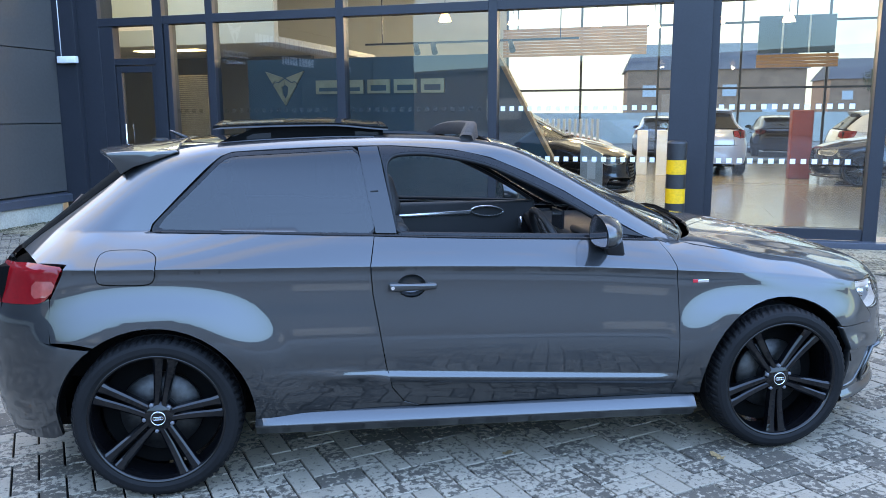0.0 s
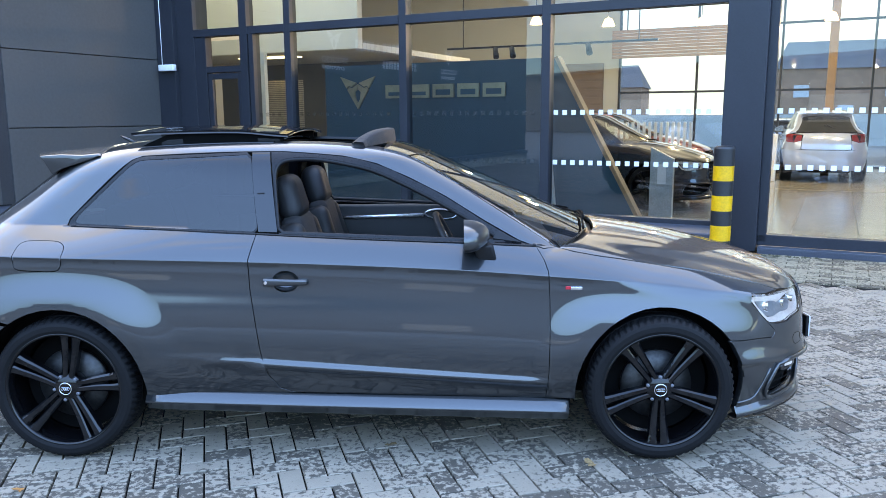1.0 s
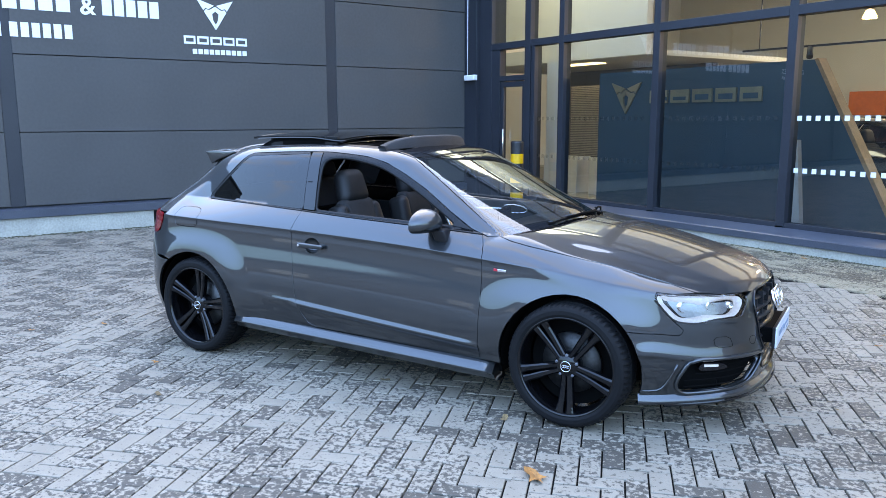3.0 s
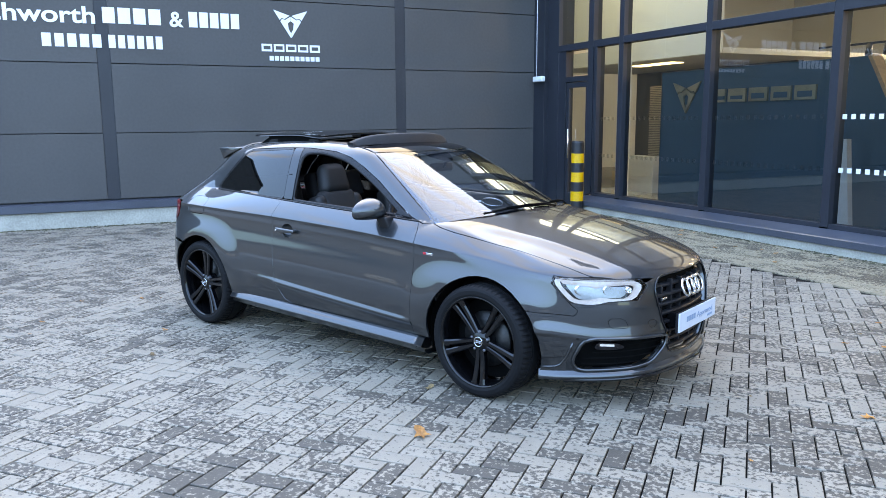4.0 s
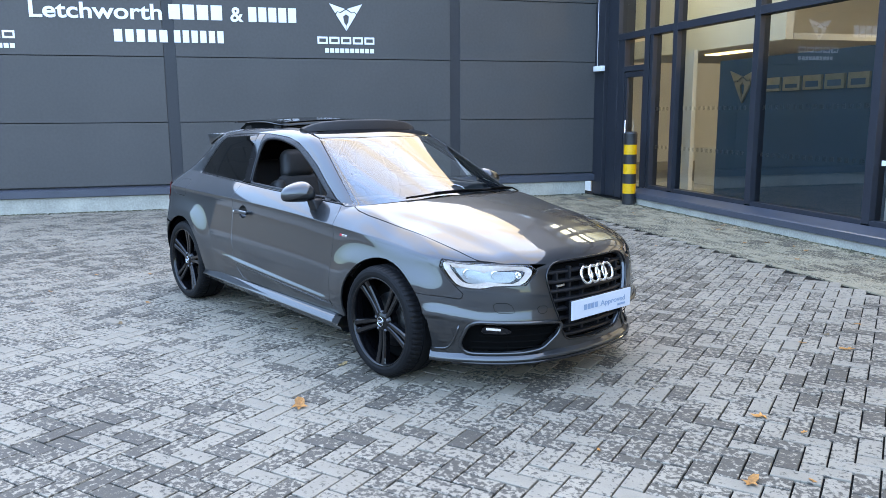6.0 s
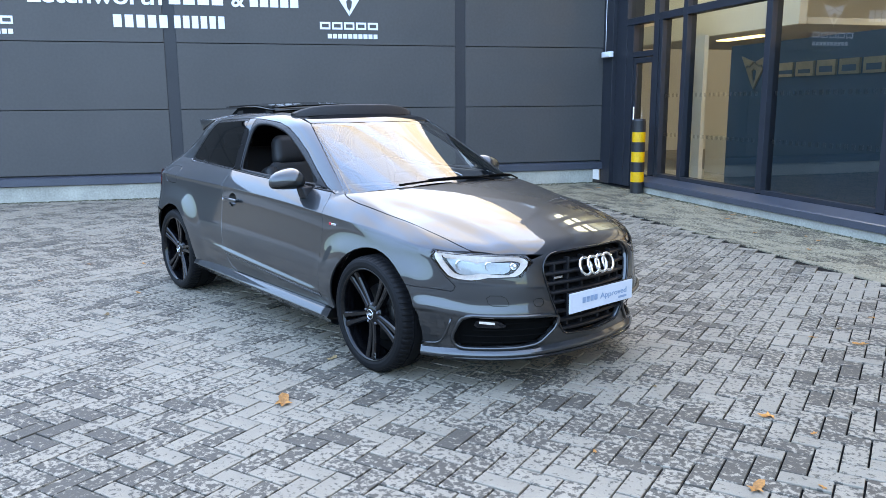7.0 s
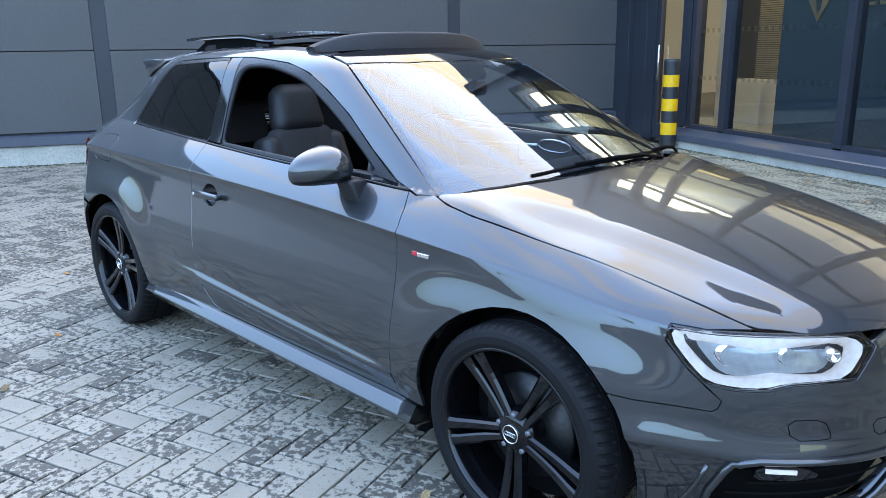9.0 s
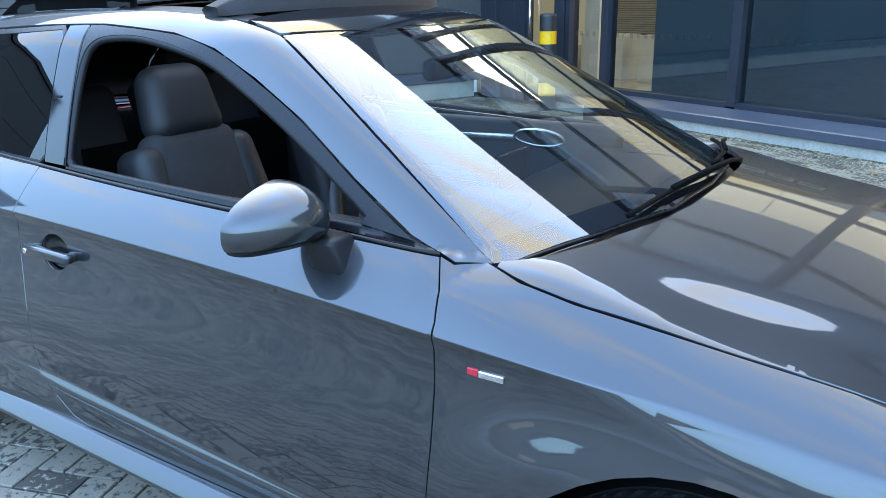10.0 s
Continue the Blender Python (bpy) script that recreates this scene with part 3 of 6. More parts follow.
c_rear = [(-1.33, -0.46, 1.3), (-1.444, -0.475, 1.228), (-1.560, -0.500, 1.152), (-1.654, -0.530, 1.075), (-1.745, -0.565, 1.005), (-1.795, -0.612, 0.957)]
seam = [sz(x, z) for x, z in ((1.600, 0.530), (1.630, 0.529), (1.660, 0.527), (1.700, 0.526), (1.740, 0.524), (1.780, 0.520), (1.816, 0.516), (1.827, 0.524), (1.833, 0.544))]
crease = [[sz(x, float(shoulder(np.array(x))) + d) for x in np.arange(-1.75, 1.75, 0.05)] for d in (0.003, -0.003, -0.024)]
swage = [[sz(x, 0.415 - 0.0717 * (x + 0.065) + d) for x in np.arange(-0.42, 0.80, 0.05)] for d in (0.030, 0.022, 0.015, 0.008, 0.002, -0.003, -0.015, -0.030, -0.060)]

# hood
hood_front = [ty(1.96, -0.53), ty(2.03, -0.425), ty(2.075, -0.315), ty(2.094, -0.20), ty(2.10, 0.0)]
hood_rear = [ty(1.11, 0.0), ty(1.098, -0.22), ty(1.07, -0.355), ty(0.998, -0.54), ty(0.935, -0.645)]
hood = panel("hood", both_sides(list(reversed(hood_front[1:])) + [hood_front[0], ty(1.90, -0.585)] + list(reversed(shut)) + list(reversed(hood_rear))), "top", GREY_PAINT, car, step=0.016, rounds=1, gap=0.0032, only="low")
for s in (1, -1):
    pts = [(x, s * y, z - 0.011) for x, y, z in shut[:6]]
    part("hood_seal", mesh_of("hood_seal", *tube(pts, 0.009, 6), True), DARK, hood)

# front fenders, doors, body sides
fender_pts = [sz(x, z) for x, z in door_front] + [sz(0.930, 0.271)] + arch(1.3, 186, 37) + seam[1:] + [(1.802, -0.727, 0.582), (1.761, -0.745, 0.622), (1.703, -0.765, 0.692), lamp_top[0], lamp_top[1], shut[6], shut[5]] + list(reversed(shut[:5])) + [sz(0.800, 0.916)]
panel("front_fender", fender_pts, "skew", GREY_PAINT, car, both=True, rounds=0, step=0.014, lines=crease, gap=0.0015)
door_pts = [sz(x, z) for x, z in door_rear] + [sz(x, z) for x, z in reversed(door_front)] + [sz(0.431, 0.945), sz(-0.069, 0.967)]
recess = [sz(-0.312 + 0.056 * math.cos(a), 0.795 + 0.044 * math.sin(a)) for a in np.linspace(0, 2 * math.pi, 25)[:-1]]
door, door_left = panel("door", door_pts, "side", GREY_PAINT, car, both=True, rounds=0, step=0.016, holes=[recess], lines=crease + swage)
quarter_low = [(-0.650, 0.997), (-0.750, 1.002), (-0.851, 1.006), (-0.952, 1.010), (-1.053, 1.013), (-1.124, 1.015), (-1.186, 1.017), (-1.240, 1.016), (-1.289, 1.015)]
side_pts = ([sz(x, z) for x, z in win_top] + [sz(0.800, 0.918)] + screen_side + rail
            + c_rear + [sz(-1.708, 0.921), sz(-1.594, 0.920), sz(-1.608, 0.895), sz(-1.661, 0.791), sz(-1.670, 0.696), sz(-1.663, 0.632)]
            + arch(-1.3, 124, -4) + [sz(-0.600, 0.294)] + [sz(x, z) for x, z in reversed(door_rear)] + [sz(-0.550, 0.992)] + [sz(x, z) for x, z in quarter_low])
fuel = [sz(x, z) for x, z in ((-1.492, 0.857), (-1.487, 0.947), (-1.454, 0.963), (-1.316, 0.961), (-1.275, 0.939), (-1.278, 0.861), (-1.304, 0.836), (-1.469, 0.842))]
fuel = [tuple(q) for q in rounded3(fuel)]
body_side, body_side_left = panel("body_side", side_pts, "skew", GREY_PAINT, car, both=True, rounds=0, step=0.015, holes=[fuel], lines=crease, only="up")
panel("fuel_flap", fuel, "skew", GREY_PAINT, body_side, rounds=0, step=0.018, gap=0.0015, lines=crease)
panel("fuel_flap_well", fuel, "skew", DARK, body_side, rounds=1, step=0.05, gap=-0.004, lift=-0.012)
data = skin_mesh("fuel_flap", fuel, "skew", rounds=0, gap=-0.001, lines=crease)
part("rear_panel_fill", mirrored_mesh("rear_panel_fill", data), GREY_PAINT, body_side_left)

# sills
for s in (-1, 1):
    prof = [(0.78, 0.318), (0.834, 0.308), (0.841, 0.302), (0.864, 0.270), (0.867, 0.264), (0.864, 0.258), (0.845, 0.246), (0.838, 0.226), (0.80, 0.205), (0.70, 0.205)]
    vs, fs = [], []
    xs = np.linspace(-0.935, 0.905, 24)
    for x in xs:
        drop = -0.025 * (x + 0.93)
        vs += [(x, s * y, z + drop + 0.004) for y, z in prof]
    k = len(prof)
    for i in range(len(xs) - 1):
        for q in range(k - 1):
            f = (i * k + q, (i + 1) * k + q, (i + 1) * k + q + 1, i * k + q + 1)
            fs.append(f if s < 0 else f[::-1])
    fs += [tuple(range(k)), tuple(range((len(xs) - 1) * k, len(xs) * k))]
    part("side_sill", mesh_of("side_sill", vs, fs, True), GREY_PAINT, car)

# front bumper with openings
grille_half = [(2.10, 0.0, 0.692), fz(-0.27, 0.688), fz(-0.318, 0.668), fz(-0.348, 0.620), fz(-0.335, 0.545), fz(-0.268, 0.345), fz(-0.215, 0.268), fz(0.0, 0.250)]
grille_pts = both_sides(grille_half)
intake = [(1.815, -0.712, 0.285), (1.862, -0.693, 0.380), (1.90, -0.668, 0.402), (2.02, -0.50, 0.396), (2.11, -0.31, 0.388), fz(-0.262, 0.375), fz(-0.270, 0.320), (2.085, -0.36, 0.236), (2.03, -0.45, 0.222), (1.846, -0.672, 0.218), (1.818, -0.70, 0.240)]
intake_left = [(x, -y, z) for x, y, z in intake]
bumper_half = [fz(0.0, 0.712), fz(-0.20, 0.708), fz(-0.30, 0.692), (2.06, -0.395, 0.668)] + lamp_low[:7] + list(reversed(seam))[0:-1] + arch(1.3, 36.5, -12, k=9) + [sz(1.652, 0.207), sz(1.662, 0.173), (1.80, -0.70, 0.176), fz(-0.55, 0.19), fz(-0.3, 0.20), fz(0.0, 0.205)]
ridge = []
for dz in (0.002, -0.012):
    run = []
    for a in np.linspace(radians(-62), radians(-20), 40):
        q = onto([[1.2 + 1.5 * math.cos(a), 1.5 * math.sin(a), 0.42]], [[-math.cos(a), -math.sin(a), 0]], 2.2, 160)[0][0]
        run.append((q[0], q[1], float(ridge_z(q[0])) + dz))
    ridge += [run, [(x, -y, z) for x, y, z in run]]
front_bumper = panel("front_bumper", both_sides(bumper_half), "nose", GREY_PAINT, car, rounds=0, step=0.016, holes=[grille_pts, intake, intake_left], flange=0.03, gap=0.0015, lines=ridge)

# grille: dark mesh field, bars, frame, badge, plate
panel("grille_back", grille_pts, "nose", DARK, front_bumper, step=0.05, gap=-0.01, lift=-0.055, flange=0.001)


def ring_on(points, way, lift, step=0.02, rounds=1):
    """The outline of an opening as points on the skin, raised by lift."""
    uv = trimmed(flat(way, points), 0, rounds, step)
    o, d = rays_for(way, uv)
    p, n, _ = onto(o, d, 2.2, 160)
    return p + n * lift, n


p, n = ring_on(grille_pts, "nose", 0.003)
part("grille_frame", mesh_of("grille_frame", *tube(p, 0.0055, 6, True), True), GLOSS_BLACK, front_bumper, "black grille surround")
for zz in np.arange(0.285, 0.68, 0.0495):
    lim = float(np.interp(zz, [0.26, 0.345, 0.545, 0.62, 0.668, 0.69], [0.205, 0.262, 0.325, 0.335, 0.305, 0.25]))
    ys = np.linspace(-lim, lim, 17)
    vs, fs = [], []
    for y in ys:
        x = float(nose_x(np.array([y]), np.array([zz]))[0]) - 0.022
        vs += [(x - 0.030, y, zz + 0.011), (x, y, zz + 0.008), (x + 0.003, y, zz), (x, y, zz - 0.008), (x - 0.030, y, zz - 0.011)]
    for i in range(len(ys) - 1):
        fs += [(i * 5 + q, i * 5 + q + 1, i * 5 + 6 + q, i * 5 + 5 + q) for q in range(4)]
    part("grille_bar", mesh_of("grille_bar", vs, fs, True), PLASTIC, front_bumper)
for s in (-1, 1):
    for yy in (0.07, 0.17, 0.26):
        top, low = (0.66, 0.30) if yy < 0.2 else (0.63, 0.36)
        bm = bmesh.new()
        xx = float(nose_x(np.array([yy]), np.array([0.5]))[0]) - 0.045
        box(bm, xx - 0.02, xx + 0.012, s * yy - 0.007, s * yy + 0.007, low, top, 0.003)
        part("grille_upright", bm, PLASTIC, front_bumper)
for k in range(4):
    yc = 0.0 + (k - 1.5) * 0.061
    xc = 2.158 - 0.4 * yc * yc
    pts = [(xc - 0.016 * math.sin(a) * 1.0, yc + 0.0425 * math.cos(a), 0.607 + 0.0425 * math.sin(a)) for a in np.linspace(0, 2 * math.pi, 33)[:-1]]
    part("badge_ring", mesh_of("badge_ring", *tube(pts, 0.0085, 8, True), True), CHROME, front_bumper, "chrome badge ring")
boxed("model_badge", (2.085, 2.100, -0.270, -0.205, 0.555, 0.568), ALU, front_bumper, 0.002)
number_plate = boxed("number_plate", (2.186, 2.194, -0.255, 0.265, 0.388, 0.492), PLATE, front_bumper, 0.002, "white show plate with blue print")
boxed("plate_holder", (2.172, 2.187, -0.258, 0.268, 0.386, 0.494), PLASTIC, number_plate, 0.003)
boxed("plate_bracket", (2.10, 2.172, -0.20, 0.20, 0.40, 0.48), DARK, number_plate, 0.003)
PL = Matrix.Translation((2.195, -0.158, 0.430)) @ pose(0, 0, 0, 0, 0, 90)
word("Approved", 0.225, 0.030, PLATE_BLUE, number_plate, PL @ pose(0.145, 0, 0), name="print", thick=0.0006, bold=0.01)
for k in range(4):
    boxed("print_bar", (0.000 + k * 0.032, 0.024 + k * 0.032, -0.0012, 0.0, 0.0, 0.030), PLATE_BLUE, number_plate, at=PL)
boxed("print_bar", (0.30, 0.37, -0.0012, 0.0, -0.024, -0.012), PLATE_BLUE, number_plate, at=PL)

# side air intakes
for s, pts in ((-1, intake), (1, intake_left)):
    ob = panel("air_intake", pts, "nose", DARK, front_bumper, step=0.04, gap=-0.006, lift=-0.045, flange=0.001)
    p, n = ring_on(pts, "nose", 0.004)
    part("intake_frame", mesh_of("intake_frame", *tube(p, 0.010, 8, True), True), GREY_PAINT, ob)
    for zz in np.arange(0.245, 0.36, 0.034):
        t0, t1 = (radians(46), radians(14)) if zz < 0.30 else (radians(43), radians(15))
        vs, fs = [], []
        for i, a in enumerate(np.linspace(t0, t1, 14)):
            q = onto([[1.2 + 1.5 * math.cos(a), -s * -1.5 * math.sin(a), zz]], [[-math.cos(a), -s * math.sin(a), 0]], 2.2, 160)
            c = q[0][0] - q[1][0] * 0.022
            vs += [(c[0], c[1], zz + 0.0035), (c[0] + 0.004, c[1], zz), (c[0], c[1], zz - 0.0035)]
            if i:
                fs += [(3 * i - 3, 3 * i - 2, 3 * i + 1, 3 * i), (3 * i - 2, 3 * i - 1, 3 * i + 2, 3 * i + 1)]
        part("mesh_bar", mesh_of("mesh_bar", vs, fs, True), DARK, ob)
    lamp_a = [(1.905, 0.650, 0.330), (1.915, 0.640, 0.374), (1.985, 0.545, 0.366), (2.01, 0.505, 0.335), (1.98, 0.553, 0.324)]
    fog = panel("fog_lamp", [(x, s * y, z) for x, y, z in lamp_a], "nose", GLOSS_BLACK, ob, step=0.02, lift=-0.008, flange=0.02)
    lamp_b = [(1.925, 0.628, 0.352), (1.925, 0.628, 0.366), (1.972, 0.563, 0.360), (1.972, 0.563, 0.346)]
    panel("fog_lens", [(x, s * y, z) for x, y, z in lamp_b], "nose", DRL, fog, step=0.02, lift=-0.004, rounds=0)
    q = [(1.957, 0.610, 0.500), (2.015, 0.537, 0.498), (2.030, 0.517, 0.452), (2.02, 0.530, 0.446), (1.968, 0.600, 0.448)]
    p, n = ring_on([(x, s * y, z) for x, y, z in q], "nose", 0.0)
    part("washer_cover", mesh_of("washer_cover", *tube(p, 0.0014, 5, True), True), DARK, front_bumper)
    q = fz(s * 0.38, 0.455)
    p, n = ring_on([fz(s * (0.38 + a), 0.455 + b) for a, b in ((-0.03, 0.018), (0.03, 0.02), (0.024, -0.02), (-0.02, -0.02))], "nose", 0.0)
    part("tow_cover", mesh_of("tow_cover", *tube(p, 0.0012, 5, True), True), DARK, front_bumper)

# creases beside the side intakes
for s in (-1, 1):
    pts = []
    for a, z in ((59.5, 0.232), (57, 0.233), (54.5, 0.237), (53, 0.248), (52, 0.27), (51, 0.30), (50, 0.34), (49.3, 0.375)):
        d = radians(a)
        q = onto([[1.2 + 1.5 * math.cos(d), s * 1.5 * math.sin(d), z]], [[-math.cos(d), -s * math.sin(d), 0]], 2.2, 160)
        pts.append(tuple(q[0][0]))
    part("bumper_crease", mesh_of("bumper_crease", *tube(pts, 0.0065, 8), True), GREY_PAINT, front_bumper)

# lower lip
vs, fs = [], []
angles = np.linspace(radians(-60), radians(60), 65)
prof = [(-0.09, 0.165), (0.012, 0.160), (0.030, 0.168), (0.034, 0.178), (0.020, 0.190), (-0.004, 0.215)]
for a in angles:
    q = onto([[1.2 + 1.5 * math.cos(a), 1.5 * math.sin(a), 0.20]], [[-math.cos(a), -math.sin(a), 0]], 2.2, 160)[0][0]
    rise = 0.016 * (1 - (abs(a) / radians(62)) ** 2)
    out = 1.0 - 0.62 * (abs(a) / radians(62)) ** 3
    vs += [(q[0] + math.cos(a) * d * out, q[1] + math.sin(a) * d * out, z + rise) for d, z in prof]
for i in range(len(angles) - 1):
    fs += [(i * 6 + q, i * 6 + 6 + q, i * 6 + 7 + q, i * 6 + 1 + q) for q in range(5)]
part("front_lip", mesh_of("front_lip", vs, fs, True), GREY_PAINT, front_bumper)
vs, fs = [], []
angles = np.linspace(radians(-52), radians(52), 53)
for a in angles:
    q = onto([[1.2 + 1.5 * math.cos(a), 1.5 * math.sin(a), 0.20]], [[-math.cos(a), -math.sin(a), 0]], 2.2, 160)[0][0]
    rise = 0.016 * (1 - (abs(a) / radians(62)) ** 2)
    out = 1.0 - 0.9 * (abs(a) / radians(52)) ** 2
    vs += [(q[0] + math.cos(a) * d * out, q[1] + math.sin(a) * d * out, z + rise) for d, z in ((-0.08, 0.152), (0.022, 0.146), (0.036, 0.150), (0.038, 0.158), (0.010, 0.169))]
for i in range(len(angles) - 1):
    fs += [(i * 5 + q, i * 5 + 5 + q, i * 5 + 6 + q, i * 5 + 1 + q) for q in range(4)]
part("splitter", mesh_of("splitter", vs, fs, True), GLOSS_BLACK, front_bumper, "gloss black splitter")

# headlights
lamp_poly = lamp_top + lamp_low
for s in (-1, 1):
    pts = [(x, -s * y, z) if s > 0 else (x, y, z) for x, y, z in lamp_poly]
    head = panel("headlight", pts, "nose", PLASTIC, car, step=0.03, lift=-0.052, gap=-0.004, flange=0.004, label="clear headlight with white light strip")
    lens = panel("lens", pts, "nose", LENS, head, step=0.022, gap=0.003, rounds=0)
    lens.visible_shadow = False
    p, n = ring_on(pts, "nose", 0.0, rounds=0)
    part("lens_seal", mesh_of("lens_seal", *tube(p - n * 0.006, 0.0042, 6, True), True), GLOSS_BLACK, head)
    c = np.mean([np.array(v) for v in pts], axis=0)
    def shrink(k, d):
        return [tuple(np.array(v) * (1 - k) + c * k + np.array(d)) for v in pts]
    p, n = ring_on(shrink(0.055, (0, 0, 0)), "nose", -0.018, rounds=1)
    verts, faces = [], []
    for i, (a, b) in enumerate(zip(p, n)):
        k = (c - a) / np.linalg.norm(c - a)
        wide = 0.026
        verts += [tuple(a), tuple(a + k * wide - b * 0.004), tuple(a + k * wide - b * 0.030)]
    m = len(p)
    for i in range(m):
        j = (i + 1) % m
        faces += [(3 * i, 3 * j, 3 * j + 1, 3 * i + 1), (3 * i + 1, 3 * j + 1, 3 * j + 2, 3 * i + 2)]
    part("light_strip", mesh_of("light_strip", verts, faces, True), DRL, head)
    panel("reflector", shrink(0.30, (0, 0, 0)), "nose", LAMP_IN, head, step=0.03, lift=-0.046, flange=0.01)
    for (x, y, z, r) in ((1.80, 0.640, 0.640, 0.026), (1.905, 0.545, 0.635, 0.022), (1.985, 0.455, 0.633, 0.016)):
        vs, fs = lathe([(0.001, 0.0), (r * 0.55, -0.006), (r * 0.85, -0.016), (r, -0.02), (r * 1.02, 0.02)], 24)
        part("projector", mesh_of("projector", vs, fs, True), CHROME, head, at=pose(x, s * y, z, 0, 0, 62 if s < 0 else 118))

# windscreen, roof, deflector, sunroof panel
screen_half = [ty(0.287, 0.0), ty(0.272, -0.25)] + list(reversed(screen_side)) + [ty(0.895, -0.655), ty(0.985, -0.47), ty(1.065, -0.25), ty(1.085, 0.0)]
windscreen = panel("windscreen", both_sides(screen_half), "top", CLEAR, car, step=0.022, rounds=0, gap=0.003, flange=0.004, lift=0.001, only="up")
windscreen.visible_shadow = False
p, n = ring_on(both_sides(screen_half), "top", -0.004, 0.03, 0)
part("windscreen_seal", mesh_of("windscreen_seal", *tube(p - n * 0.010, 0.004, 6, True), True), TRIM, windscreen)
cowl_half = [ty(1.02, 0.0), ty(1.0, -0.25), ty(0.925, -0.46), ty(0.84, -0.645)] + [ty(0.895, -0.672), ty(0.99, -0.475), ty(1.066, -0.25), ty(1.085, 0.0)]
panel("screen_print", both_sides(cowl_half), "top", GLOSS_BLACK, windscreen, step=0.04, rounds=0, lift=-0.006, gap=0.0, flange=0.001, only="up")
edge_half = screen_side + [ty(0.225, -0.475), ty(0.43, -0.536), ty(0.61, -0.590), ty(0.84, -0.655)]
panel("screen_edge_print", edge_half, "top", GLOSS_BLACK, windscreen, both=True, step=0.03, rounds=0, lift=-0.006, gap=0, flange=0.001, only="up")
mirror_patch = both_sides([ty(0.292, 0.0), ty(0.287, -0.16), ty(0.33, -0.13), ty(0.40, -0.075), ty(0.44, 0.0)])
panel("sensor_print", mirror_patch, "top", GLOSS_BLACK, windscreen, step=0.03, rounds=1, lift=-0.006, gap=0, flange=0.001)
cowl = both_sides([ty(1.12, 0.0), ty(1.09, -0.25), ty(1.0, -0.48), ty(0.90, -0.66), ty(0.89, -0.70), ty(0.83, -0.69), ty(0.92, -0.47), ty(1.0, -0.25), ty(1.02, 0.0)])
panel("cowl", cowl, "top", PLASTIC, car, step=0.04, rounds=0, lift=-0.030, gap=0, flange=0.02)

roof_front = both_sides([ty(0.085, 0.0), ty(0.085, -0.484), ty(0.20, -0.498), ty(0.266, -0.25), ty(0.281, 0.0)])
roof = panel("roof_front_glass", roof_front, "top", GLOSS_BLACK, car, step=0.04, rounds=0)
roof_rear = both_sides([ty(-0.42, 0.0), ty(-0.42, -0.486), ty(-1.0, -0.474), ty(-1.245, -0.461), ty(-1.29, -0.25), ty(-1.30, 0.0)])
panel("roof_rear", roof_rear, "top", GLOSS_BLACK, car, step=0.05, rounds=0)
for s in (-1, 1):
    q = [ty(0.085, s * 0.484), ty(-0.42, s * 0.486), ty(-0.42, s * 0.42), ty(0.085, s * 0.42)]
    panel("sunroof_rail", q, "top", PLASTIC, car, step=0.05, rounds=0, lift=-0.004)
ys = np.linspace(-0.495, 0.495, 33)
vs, fs = [], []
for y in ys:
    e = 1 - (abs(y) / 0.495) ** 5
    x = 0.092 - 0.10 * (y / 0.495) ** 2
    base = float(roof_z(np.array([x]), np.array([y]))[0])
    h = 0.012 + 0.042 * e
    vs += [(x + 0.012, y, base - 0.01), (x + 0.004, y, base + h * 0.86), (x - 0.002, y, base + h), (x - 0.034, y, base + h + 0.003), (x - 0.05, y, base + h - 0.006), (x - 0.038, y, base - 0.01)]
for i in range(len(ys) - 1):
    fs += [(i * 6 + q, i * 6 + q + 1, i * 6 + 7 + q, i * 6 + 6 + q) for q in range(5)]
fs += [tuple(range(6)), tuple(reversed(range(len(vs) - 6, len(vs))))]
part("wind_deflector", mesh_of("wind_deflector", vs, fs, True), mat("deflector_mesh", (0.010, 0.010, 0.011), 0.7, grain=500, bump=0.3), car, "raised black mesh wind deflector")
vs, fs = [], []
xs, ys = np.linspace(-0.36, -1.08, 14), np.linspace(-0.465, 0.465, 15)
for lift in (0.046, 0.033):
    for x in xs:
        for y in ys:
            q = float(roof_z(np.array([x]), np.array([y]))[0])
            vs.append((x, y, q + lift + 0.018 * (-0.36 - x) / 0.72 - 0.014 * float(ease(-0.6, -0.36, x))))
a, b = len(xs), len(ys)
for o in (0, a * b):
    for i in range(a - 1):
        for j in range(b - 1):
            f = (o + i * b + j, o + i * b + j + 1, o + i * b + b + j + 1, o + i * b + b + j)
            fs.append(f if o == 0 else f[::-1])
rim_ids = [j for j in range(b)] + [i * b + b - 1 for i in range(1, a)] + [(a - 1) * b + j for j in range(b - 2, -1, -1)] + [i * b for i in range(a - 2, 0, -1)]
for i, q in enumerate(rim_ids):
    w = rim_ids[(i + 1) % len(rim_ids)]
    fs.append((q, w, w + a * b, q + a * b))
glass_panel = part("sunroof_panel", mesh_of("sunroof_panel", vs, fs, True), GLOSS_BLACK, car, "open black glass sunroof panel slid over the roof")
